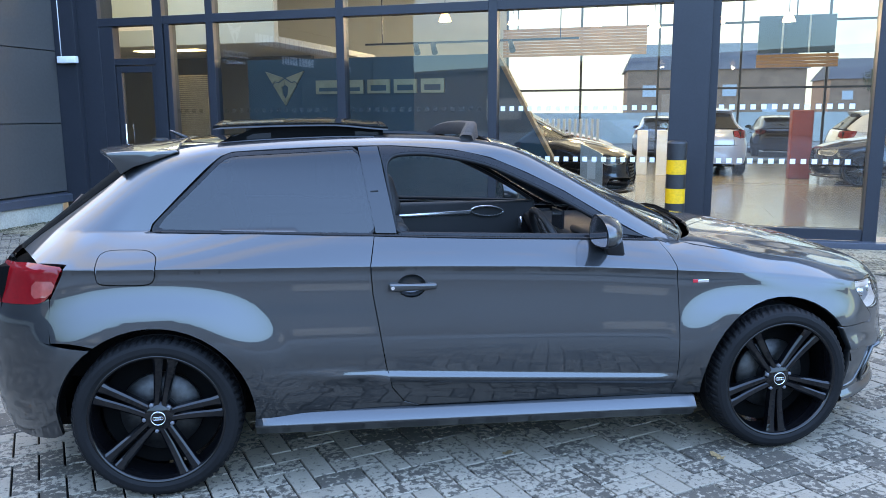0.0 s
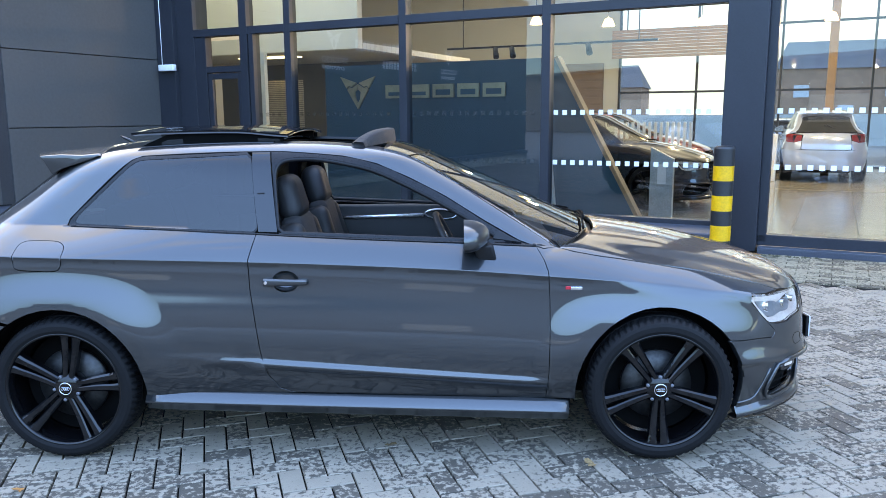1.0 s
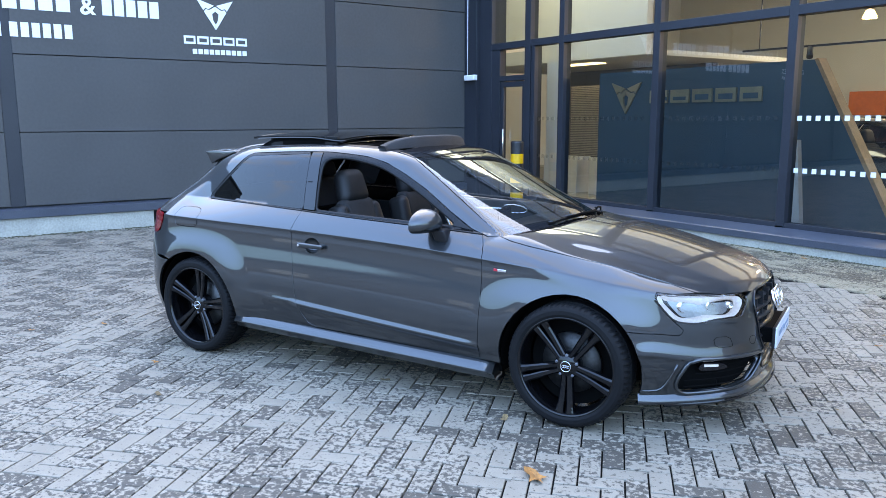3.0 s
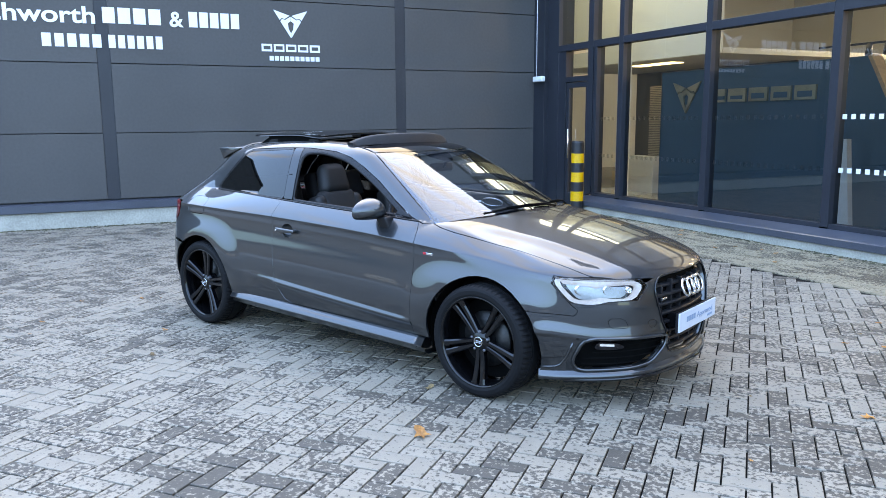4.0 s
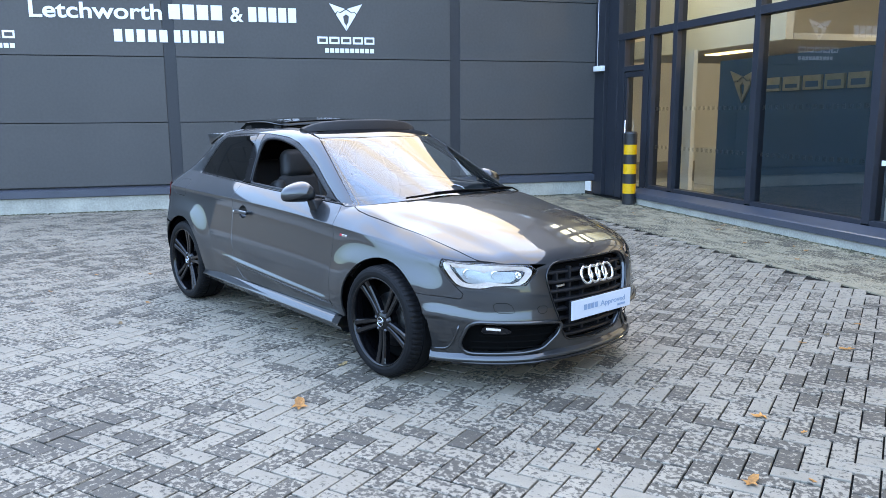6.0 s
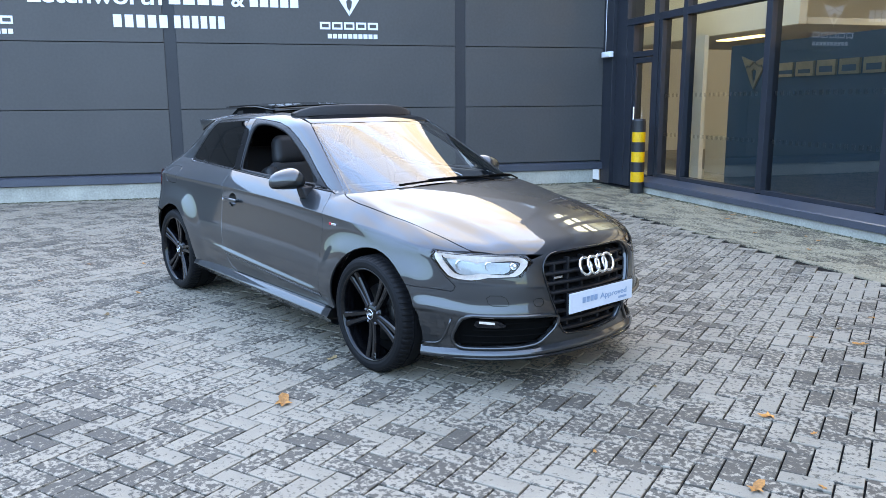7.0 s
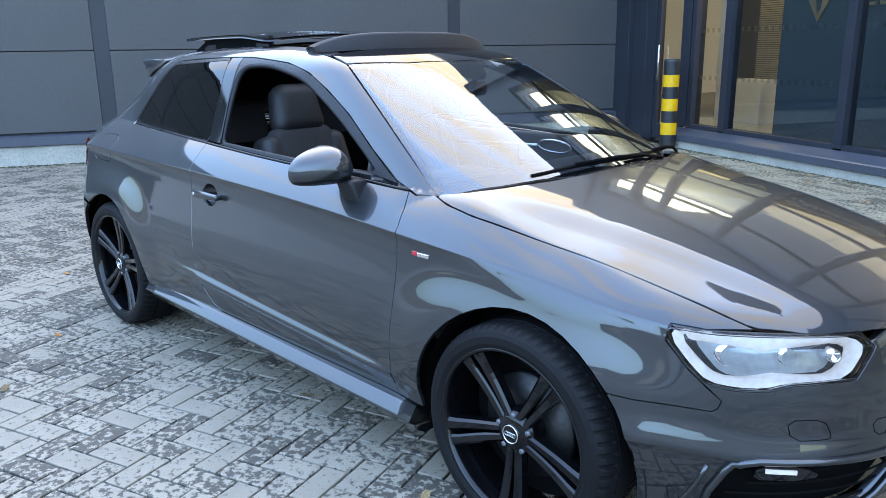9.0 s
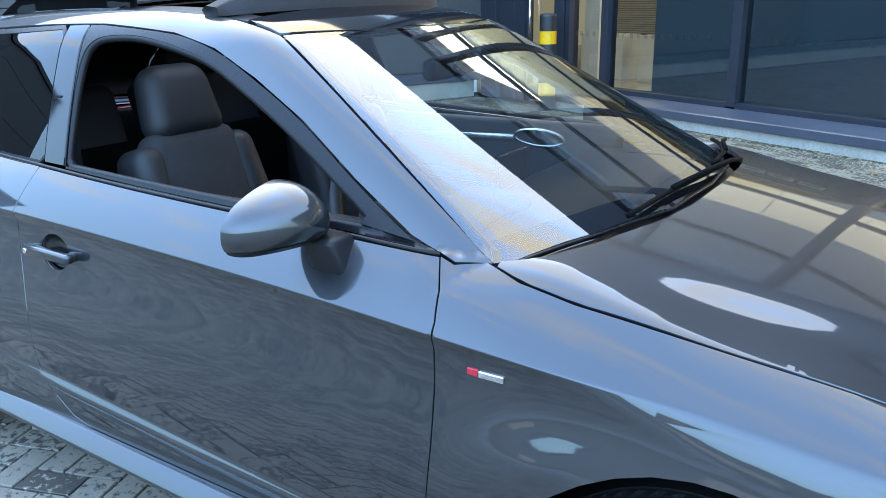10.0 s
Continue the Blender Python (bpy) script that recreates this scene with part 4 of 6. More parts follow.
for s in (-1, 1):
    vs, fs = [], []
    for i, x in enumerate(np.linspace(-0.38, -1.04, 12)):
        q = float(roof_z(np.array([x]), np.array([0.445]))[0])
        vs += [(x, s * 0.440, q - 0.004), (x, s * 0.444, q - 0.004 + (0.035 + 0.018 * (-0.36 - x) / 0.72 - 0.014 * float(ease(-0.6, -0.36, x))) * float(ease(-1.06, -0.90, x)))]
        if i:
            fs.append((2 * i - 2, 2 * i - 1, 2 * i + 1, 2 * i))
    part("sunroof_skirt", mesh_of("sunroof_skirt", vs, fs, True), DARK, glass_panel)
    for x in (-0.45, -0.90):
        zq = float(roof_z(np.array([x]), np.array([0.43]))[0])
        bm = box(bmesh.new(), x - 0.05, x + 0.05, s * 0.43 - 0.012, s * 0.43 + 0.012, zq - 0.005, zq + 0.042)
        part("sunroof_arm", bm, PLASTIC, glass_panel)

# windows and their trims
glass_q = [(-1.287, 1.026), (-1.268, 1.058), (-1.036, 1.284), (-1.000, 1.298), (-0.500, 1.322), (-0.446, 0.998)]
trim_q = [(-1.313, 1.017), (-1.303, 1.046), (-1.044, 1.299), (-1.000, 1.315), (-0.500, 1.334), (-0.443, 0.985), (-0.550, 0.988)] + [(x, z - 0.0045) for x, z in quarter_low]
panel("quarter_window", [sz(*q) for q in glass_q], "side", TINTED, body_side, both=body_side_left, step=0.035, lift=0.0005, gap=-0.004, rounds=2, label="dark privacy glass quarter window")
panel("quarter_window_trim", [sz(*q) for q in trim_q], "side", TRIM, body_side, both=body_side_left, step=0.03, holes=[[sz(*q) for q in glass_q]], rounds=1, gap=0.001, lift=0.002)
pil = [(-0.498, 1.332), (-0.415, 1.334), (-0.358, 0.993), (-0.444, 0.995)]
panel("pillar_cover", [sz(*q) for q in pil], "side", GLOSS_BLACK, body_side, both=body_side_left, step=0.03, rounds=0, lift=0.002)
open_win = [(-0.357, 0.994), (-0.388, 1.224), (-0.380, 1.278), (-0.342, 1.304), (-0.229, 1.309), (-0.096, 1.291), (0.051, 1.255), (0.190, 1.195), (0.345, 1.118), (0.515, 1.021), (0.622, 0.953)]
front_trim = [(-0.412, 1.334), (-0.354, 1.334), (-0.090, 1.313), (0.062, 1.279), (0.210, 1.217), (0.369, 1.138), (0.539, 1.035), (0.694, 0.949), (0.760, 0.931), (0.431, 0.950), (-0.069, 0.973), (-0.352, 0.987)]
hole = [sz(*q) for q in eased(open_win)]
panel("window_frame", [sz(*q) for q in eased(front_trim, 0.5)], "side", TRIM, door, both=door_left, step=0.025, holes=[hole], rounds=0, gap=0.001, lift=0.0, flange=0.012, label="black window frame")
p, n = ring_on(hole, "side", -0.012, 0.02, 1)
part("window_seal", mesh_of("window_seal", *tube(p, 0.011, 6, True), True), PLASTIC, door)
q = [(x, -y, z) for x, y, z in p]
part("window_seal", mesh_of("window_seal", *tube(q, 0.011, 6, True), True), PLASTIC, door_left)
data = skin_mesh("window_pane", hole, "side", step=0.05, lift=-0.014, flange=0.003, gap=-0.006)
pane = part("window_pane", mesh_of("window_pane", [(x, -y, z) for x, y, z in data[1]], data[2], True), SIDE_GLASS, door_left)
pane.visible_shadow = False

panel("mirror_base_cover", [sz(0.575, 0.960), sz(0.600, 0.995), sz(0.705, 0.942)], "side", PLASTIC, door, both=door_left, step=0.03, rounds=0, lift=0.004)
line = [(-1.311, 1.015), (-0.851, 1.006), (-0.440, 0.988), (-0.069, 0.969), (0.431, 0.948), (0.766, 0.928)]
for s in (1, -1):
    pts = [sz(x, float(np.interp(x, [q[0] for q in line], [q[1] for q in line]))) for x in np.linspace(-1.294, 0.766, 42)]
    part("belt_strip", mesh_of("belt_strip", *tube([(x, s * (y + 0.001), z) for x, y, z in pts], 0.0055, 6), True), TRIM, door if s > 0 else door_left)

# handles, badge, mirrors
for s, d in ((1, door), (-1, door_left)):
    yy = sz(-0.312, 0.795)[1] + 0.004
    vs, fs = [], []
    for r, dep in ((1.02, -0.001), (0.90, -0.018), (0.45, -0.030), (0.02, -0.032)):
        vs += [(-0.312 + 0.056 * r * math.cos(a), s * (yy + 0.006 - dep), 0.795 + 0.044 * r * math.sin(a)) for a in np.linspace(0, 2 * math.pi, 25)[:-1]]
    for i in range(3):
        for j in range(24):
            f = (i * 24 + j, i * 24 + (j + 1) % 24, i * 24 + 24 + (j + 1) % 24, i * 24 + 24 + j)
            fs.append(f if s > 0 else f[::-1])
    bm = bmesh.new()
    box(bm, -0.404, -0.214, s * (yy - 0.026) - 0.012, s * (yy - 0.026) + 0.012, 0.779, 0.813)
    for v in bm.verts:
        if v.co.x > -0.3:
            v.co.z = 0.796 + (v.co.z - 0.796) * 0.72
    soft_round(bm, 0.009, 4)
    handle = part("door_handle", bm, GREY_PAINT, d)
    for x in (-0.386, -0.234):
        bm = box(bmesh.new(), x - 0.014, x + 0.014, s * (yy - 0.010) - 0.018, s * (yy - 0.010) + 0.018, 0.785, 0.806)
        soft_round(bm, 0.004, 2)
        part("handle_mount", bm, GREY_PAINT, handle)
    bm = bmesh.new()
    rod(bm, (-0.390, s * (yy - 0.036), 0.796), (-0.390, s * (yy - 0.040), 0.796), 0.007)
    part("lock", bm, CHROME, handle)
    part("handle_recess", mesh_of("handle_recess", vs, fs, True), GREY_PAINT, d)

badge_y = -sz(0.920, 0.763)[1] + 0.001
for s in (-1, 1):
    bm = box(bmesh.new(), 0.884, 0.906, s * badge_y - 0.003, s * badge_y + 0.003, 0.757, 0.771, 0.002)
    wing = part("wing_badge", bm, RED_BADGE, car, "small red and chrome wing badge")
    part("badge_bar", box(bmesh.new(), 0.906, 0.956, s * badge_y - 0.003, s * badge_y + 0.003, 0.756, 0.769, 0.002), CHROME, wing)


def mirror_mesh(s):
    """Door mirror shell and its black foot strip: an outline with its peak inboard, blunt at the outer end, domed to the front."""
    key = [(-0.738, 0.945), (-0.735, 0.985), (-0.748, 1.022), (-0.782, 1.054), (-0.815, 1.059), (-0.872, 1.047), (-0.922, 1.028), (-0.952, 1.000), (-0.957, 0.967), (-0.944, 0.938), (-0.880, 0.929), (-0.790, 0.926)]
    out = np.array([(y, 0.0, z) for y, z in key])
    for _ in range(2):
        n = np.roll(out, -1, 0)
        out = np.stack((out * 0.78 + n * 0.22, out * 0.22 + n * 0.78), 1).reshape(-1, 3)
    cy, cz = -0.835, 0.985
    vs, fs = [], []
    rows, seg = 18, len(out)
    for i in range(rows):
        q = i / (rows - 1)
        r = max(0.03, (1 - q ** 2.3) ** 0.45) if i else 1.0
        for y, _, z in out:
            yy = cy + (y - cy) * r
            lean = 0.055 * max(0.0, (-0.76 - yy) / 0.20)     # shallower towards the outer end
            vs.append((0.450 + (0.128 - lean) * q, -s * yy, cz + (z - cz) * r))
    for i in range(rows - 1):
        fs += [(i * seg + j, i * seg + (j + 1) % seg, (i + 1) * seg + (j + 1) % seg, (i + 1) * seg + j) for j in range(seg)]
    fs += [tuple(reversed(range(seg))), tuple(range((rows - 1) * seg, rows * seg))]
    shells = []
    for lower in (False, True):
        me = mesh_of("mirror_shell", vs, fs, True)
        bm = bmesh.new()
        bm.from_mesh(me)
        bmesh.ops.recalc_face_normals(bm, faces=bm.faces)
        cut = bmesh.ops.bisect_plane(bm, geom=bm.verts[:] + bm.edges[:] + bm.faces[:], plane_co=(0, 0, 0.951), plane_no=(0, 0, 1 if lower else -1), clear_outer=True)
        bmesh.ops.holes_fill(bm, edges=[e for e in bm.edges if e.is_boundary])
        for fc in bm.faces:
            fc.smooth = len(fc.verts) < 8
        bmesh.ops.split_edges(bm, edges=list({e for fc in bm.faces if len(fc.verts) >= 8 for e in fc.edges}))
        shells.append(bm)
    return shells, out


for s, d in ((-1, door), (1, door_left)):
    (bm, lower), out = mirror_mesh(s)
    mirror = part("door_mirror", bm, GREY_PAINT, d, "body-coloured door mirror")
    for v in lower.verts:
        v.co.x += 0.003
    part("mirror_lower_cover", lower, PLASTIC, mirror, "black lower cover")
    bm = bmesh.new()
    box(bm, 0.490, 0.575, s * 0.765 - 0.040, s * 0.765 + 0.040, 0.865, 0.948)
    for v in bm.verts:
        if v.co.z < 0.9:
            v.co.x += 0.022
            v.co.y -= s * 0.018
    soft_round(bm, 0.014, 3)
    part("mirror_foot", bm, PLASTIC, mirror)
    n = len(out)
    glass_v = [(0.4485, -s * (-0.835 + (y + 0.835) * 0.9), 0.985 + (z - 0.985) * 0.9) for y, _, z in out]
    part("mirror_glass", mesh_of("mirror_glass", glass_v, [tuple(range(n)) if s > 0 else tuple(reversed(range(n)))]), CHROME, mirror)

# rear: bumper, tailgate, lamps, spoiler
tail_lamp = [sz(-1.596, 0.913), sz(-1.618, 0.885), (-1.665, -0.79, 0.790), (-1.70, -0.77, 0.772), (-1.885, -0.620, 0.757), (-1.95, -0.50, 0.80), (-1.94, -0.50, 0.90), (-1.86, -0.64, 0.918), (-1.72, -0.748, 0.925)]
bump_r = [(-2.07, 0.0, 0.62), (-2.0, -0.40, 0.62), (-1.90, -0.62, 0.63), (-1.70, -0.78, 0.64), sz(-1.668, 0.629)] + arch(-1.3, 126, 172, k=9) + [sz(-1.660, 0.297), sz(-1.657, 0.259), (-1.70, -0.78, 0.240), (-1.80, -0.70, 0.225), (-1.92, -0.53, 0.235), (-2.0, -0.35, 0.245), (-2.03, 0.0, 0.25)]
rear_bumper = panel("rear_bumper", both_sides(bump_r), "tail", GREY_PAINT, car, rounds=0, step=0.02)
for s in (-1, 1):
    tl = panel("tail_light", [(x, y if s < 0 else -y, z) for x, y, z in tail_lamp], "tail", RED_LENS, car, step=0.025, rounds=1, label="red tail light", lift=0.002)
for s in (-1, 1):
    low_lens = [(-1.735, -0.771, 0.860), (-1.640, -0.815, 0.862), (-1.664, -0.812, 0.800), (-1.745, -0.777, 0.790)]
    panel("reflector_lens", [(x, y if s < 0 else -y, z) for x, y, z in low_lens], "tail", AMBER_LENS, tl, step=0.025, rounds=1, lift=0.004, label="paler red lower lens")
corner = [(-1.885, -0.62, 0.752), (-1.70, -0.77, 0.765), sz(-1.669, 0.786), sz(-1.677, 0.696), sz(-1.672, 0.637), (-1.72, -0.77, 0.646), (-1.90, -0.61, 0.636), (-1.96, -0.50, 0.64), (-1.955, -0.50, 0.79)]
panel("rear_corner", corner, "tail", GREY_PAINT, car, both=True, step=0.02, rounds=0, gap=-0.010, lift=-0.0015)
gate = both_sides([(-2.02, 0.0, 0.945), (-1.96, -0.35, 0.940), (-1.83, -0.63, 0.93), (-1.955, -0.49, 0.91), (-1.965, -0.49, 0.79), (-1.975, -0.48, 0.635), (-2.0, -0.40, 0.632), (-2.06, 0.0, 0.632)])
panel("tailgate", gate, "tail", GREY_PAINT, car, step=0.04, rounds=0)
screen_r = both_sides([(-1.50, 0.0, 1.285), (-1.45, -0.30, 1.275)] + c_rear[1:] + [(-1.90, -0.35, 0.96), (-1.93, 0.0, 0.965)])
panel("rear_screen", screen_r, "tail", TINTED, car, step=0.04, rounds=0)
ys = np.linspace(-0.506, 0.506, 41)
vs, fs = [], []
for y in ys:
    e = (abs(y) / 0.506) ** 4
    inset = min(abs(y), 0.46) * (1 if y > 0 else -1)
    fall = 0.22 * max(0.0, abs(y) - 0.46)
    z0, z1 = ty(-1.215, inset)[2] - fall, ty(-1.30, inset)[2] - fall
    tip_x, tip_z = -1.570 + 0.078 * e, 1.328 - 0.012 * e
    vs += [(-1.215, y, z0 - 0.004), (-1.225, y, z0 + 0.003), (-1.30, y, max(z1 + 0.004, 0.55 * z0 + 0.45 * tip_z)), (-1.40, y, 0.32 * z0 + 0.68 * tip_z + 0.005), (tip_x + 0.030, y, tip_z + 0.003), (tip_x, y, tip_z),
           (tip_x - 0.001, y, tip_z - 0.010), (tip_x + 0.012, y, tip_z - 0.022), (-1.445, y, 1.262 - 0.030 * e), (-1.38 - 0.012 * e, y, 1.250 + 0.010 * e), (-1.25 - 0.05 * e, y, z0 - 0.045 + 0.012 * e)]
k = 11
for i in range(len(ys) - 1):
    fs += [(i * k + q, i * k + k + q, i * k + k + (q + 1) % k, i * k + (q + 1) % k) for q in range(k)]
fs += [tuple(range(k)), tuple(reversed(range(len(vs) - k, len(vs))))]
me = mesh_of("spoiler", vs, fs, True)
bm = bmesh.new()
bm.from_mesh(me)
bpy.data.meshes.remove(me)
bmesh.ops.recalc_face_normals(bm, faces=bm.faces)
ends = [f for f in bm.faces if len(f.verts) == k]
bmesh.ops.bevel(bm, geom=list({e for f in ends for e in f.edges}), offset=0.004, segments=2, profile=0.5, affect="EDGES")
for e in bm.edges:
    if len(e.link_faces) == 2 and e.calc_face_angle() > 0.6:
        e.smooth = False
spoiler = part("spoiler", bm, GREY_PAINT, car)
bm = bmesh.new()
rod(bm, (-1.24, 0, 1.352), (-1.33, 0, 1.395), 0.012, 0.005, 10)
part("roof_aerial", bm, GLOSS_BLACK, car)
vs, fs = tube([(-1.735, 0.05, 1.085), (-1.735, 0.0, 1.10), (-1.775, -0.10, 1.04), (-1.80, -0.28, 0.995)], 0.011, 6)
part("rear_wiper", mesh_of("rear_wiper", vs, fs, True), PLASTIC, car)

# wheels
def tyre_mesh():
    seg = 320
    prof = [(0.246, 0.098), (0.252, 0.110), (0.268, 0.117), (0.288, 0.116), (0.300, 0.110), (0.308, 0.102), (0.3150, 0.090), (0.3175, 0.078),
            (0.3185, 0.051), (0.3185, 0.042), (0.310, 0.041), (0.310, 0.033), (0.3185, 0.032), (0.3185, 0.0)]
    depth = {5: 0.003, 6: 0.0055, 7: 0.0055, 8: 0.005}
    prof = prof + [(r, -y) for r, y in reversed(prof[:-1])]
    k = len(prof)
    verts, faces = [], []
    for i in range(seg):
        groove = i % 5 < 2
        for q, (r, y) in enumerate(prof):
            if groove:
                r -= depth.get(min(q, k - 1 - q), 0.0)
            a = 2 * math.pi * i / seg + 0.06 * abs(y) / 0.1
            verts.append((r * math.cos(a), y, r * math.sin(a)))
    for i in range(seg):
        j = (i + 1) % seg
        faces += [(i * k + q, i * k + q + 1, j * k + q + 1, j * k + q) for q in range(k - 1)]
    return mesh_of("tyre", verts, faces)


TYRE = tyre_mesh()
RIM = mesh_of("rim", *lathe([(0.250, -0.098), (0.2565, -0.106), (0.2555, -0.111), (0.2500, -0.112), (0.2440, -0.106), (0.2400, -0.092), (0.2340, -0.060), (0.228, 0.08), (0.250, 0.098)], 96), True)
HUBCAP = mesh_of("hub_cap", *lathe([(0.001, -0.093), (0.022, -0.093), (0.029, -0.089), (0.032, -0.080), (0.034, -0.05)], 32), True)
HUB_RING = mesh_of("hub_ring", *tube([(0.0265 * math.cos(a), -0.0925, 0.0265 * math.sin(a)) for a in np.linspace(0, 2 * math.pi, 29)[:-1]], 0.0022, 6, True), True)
BRAKE = mesh_of("brake_disc", *lathe([(0.06, -0.012), (0.155, -0.012), (0.157, 0.0), (0.155, 0.012), (0.06, 0.012)], 48), True)
BARREL_DARK = mesh_of("wheel_back", *lathe([(0.001, 0.03), (0.229, 0.03)], 40), True)


def spoke_mesh(a0):
    """One half of a double spoke, from hub to rim: a flat face, a bevelled outer edge and deep flanks."""
    vs, fs = [], []
    for i, q in enumerate(np.linspace(0, 1, 13)):
        r = 0.036 + 0.206 * q
        off = 0.0135 + 0.0135 * q ** 1.3
        wide = 0.0128 + 0.0068 * q + 0.004 * max(0.0, q - 0.85) / 0.15
        y = -0.082 + 0.006 * math.sin(math.pi * q) - 0.020 * q
        inner, outer = -a0, a0
        for dt, dy in ((inner * wide * 0.80, 0.034), (inner * wide * 0.88, 0.006), (inner * wide * 0.55, 0.001), (outer * wide * 0.50, 0.0), (outer * wide * 0.95, 0.007), (outer * wide * 1.05, 0.034)):
            vs.append((r, y + dy, off * a0 + dt))
        if i:
            fs += [(6 * i - 6 + k, 6 * i - 5 + k, 6 * i + 1 + k, 6 * i + k) for k in range(5)]
    fs += [tuple(range(6)), tuple(reversed(range(len(vs) - 6, len(vs))))]
    bm = bmesh.new()
    me = mesh_of("spoke", vs, fs)
    bm.from_mesh(me)
    bpy.data.meshes.remove(me)
    bmesh.ops.recalc_face_normals(bm, faces=bm.faces)
    me = bpy.data.meshes.new("spoke")
    bm.to_mesh(me)
    bm.free()
    return me


SPOKES = [spoke_mesh(-1), spoke_mesh(1)]
CENTRE = mesh_of("wheel_centre", *lathe([(0.030, -0.088), (0.046, -0.084), (0.066, -0.072), (0.070, -0.045), (0.06, 0.0)], 40), True)
BOLT = mesh_of("wheel_bolt", *lathe([(0.001, -0.010), (0.007, -0.010), (0.008, -0.004), (0.008, 0.01)], 10), True)
for q, w in ((TYRE, RUBBER), (RIM, WHEEL_BLACK), (HUBCAP, WHEEL_BLACK), (HUB_RING, CHROME), (BRAKE, DISC), (BARREL_DARK, DARK), (SPOKES[0], WHEEL_BLACK), (SPOKES[1], WHEEL_BLACK), (CENTRE, WHEEL_BLACK), (BOLT, CALIPER)):
    q.materials.append(w)
for wx, wy, turn in ((1.3, -0.752, 90), (-1.3, -0.740, -80), (1.3, 0.752, 20), (-1.3, 0.740, 50)):
    at = pose(wx, wy, 0.3165, 0, turn, 0) if wy < 0 else pose(wx, wy, 0.3165, 0, turn, 180)
    rim = part("wheel", RIM, WHEEL_BLACK, car, "black five-twin-spoke alloy wheel", at)
    part("tyre", TYRE, RUBBER, rim)
    part("wheel_centre", CENTRE, WHEEL_BLACK, rim)
    part("hub_cap", HUBCAP, WHEEL_BLACK, rim)
    part("hub_ring", HUB_RING, CHROME, rim, "chrome ring")
    for k in range(4):
        c = (k - 1.5) * 0.0085
        m = pose(0, 0, 0, 0, -turn if wy < 0 else turn, 0)
        ring = mesh_of("cap_ring", *tube([(c + 0.0062 * math.cos(a), -0.0937, 0.0062 * math.sin(a)) for a in np.linspace(0, 2 * math.pi, 15)[:-1]], 0.0011, 5, True), True)
        part("cap_ring", ring, CHROME, rim, at=m)
    part("brake_disc", BRAKE, DISC, rim)
    part("wheel_back", BARREL_DARK, DARK, rim)
    for k in range(5):
        for sp in SPOKES:
            part("spoke", sp, WHEEL_BLACK, rim, at=pose(0, 0, 0, 0, 72 * k, 0))
        part("wheel_bolt", BOLT, CALIPER, rim, at=pose(0, 0, 0, 0, 72 * k + 36, 0) @ pose(0.055, -0.075, 0))
    bm = box(bmesh.new(), wx - 0.155 if wx > 0 else wx + 0.05, wx - 0.05 if wx > 0 else wx + 0.155, (wy + 0.035 if wy < 0 else wy - 0.075), (wy + 0.075 if wy < 0 else wy - 0.035), 0.27, 0.42, 0.015)
    part("brake_caliper", bm, CALIPER, car)
    vs, fs = [], []
    side = -1 if wy < 0 else 1
    for i, a in enumerate(np.linspace(-12, 168, 40) if wx < 0 else np.linspace(8, 190, 40)):
        c, s_ = math.cos(radians(a)), math.sin(radians(a))
        vs += [(wx + 0.372 * c, side * 0.812, 0.311 + 0.372 * s_), (wx + 0.378 * c, side * 0.50, 0.311 + 0.378 * s_)]
        if i:
            fs.append((2 * i - 2, 2 * i - 1, 2 * i + 1, 2 * i))
    part("arch_liner", mesh_of("arch_liner", vs, fs, True), DARK, car)

# underbody and inner shell
for name, dims in (("underbody", (-1.92, 1.96, -0.50, 0.50, 0.19, 0.56)), ("floor_pan", (-0.92, 0.92, -0.78, 0.78, 0.21, 0.50)), ("engine_bay", (0.93, 1.72, -0.62, 0.62, 0.40, 0.64)),
                   ("boot_floor", (-1.88, -0.92, -0.66, 0.66, 0.45, 0.90)), ("front_crossmember", (1.66, 1.80, -0.68, 0.68, 0.22, 0.55)), ("rear_crossmember", (-1.86, -1.68, -0.66, 0.66, 0.28, 0.60))):
    boxed(name, dims, DARK, car)

# ---- cabin ----
for s in (-1, 1):
    boxed("cabin_lining", (-0.95, 0.72, s * 0.690 - 0.010, s * 0.690 + 0.010, 0.30, 0.90), DASH, car)
boxed("cabin_floor", (-0.95, 0.95, -0.76, 0.76, 0.48, 0.51), LINER, car)
for s in (-1, 1):
    bm = bmesh.new()
    box(bm, -0.36, 0.62, s * 0.674 - 0.025, s * 0.674 + 0.025, 0.60, 0.958)
    soft_round(bm, 0.018, 3)
    card = part("door_card", bm, DASH, door if s < 0 else door_left)
    bm = box(bmesh.new(), -0.30, 0.225, s * 0.646 - 0.006, s * 0.646 + 0.006, 0.868, 0.896)
    for v in bm.verts:
        v.co.z += 0.022 * (v.co.x + 0.30) - (0.008 if v.co.x < 0 and v.co.z > 0.88 else 0.0)
    soft_round(bm, 0.005, 2)
    part("trim_strip", bm, ALU, card, "aluminium trim strip")
    pts = [(0.325 + 0.095 * math.cos(a) - 0.014 * math.sin(a), s * 0.642, 0.900 + 0.028 * math.sin(a)) for a in np.linspace(0, 2 * math.pi, 25)[:-1]]
    part("inner_handle", mesh_of("inner_handle", *tube(pts, 0.007, 6, True), True), ALU, card)
    bm = box(bmesh.new(), -0.25, 0.30, s * 0.632 - 0.03, s * 0.632 + 0.03, 0.72, 0.76, 0.012)
    part("armrest", bm, SEAT_SIDE, card)
bm = bmesh.new()
box(bm, 0.52, 0.92, -0.66, 0.66, 0.58, 0.895)
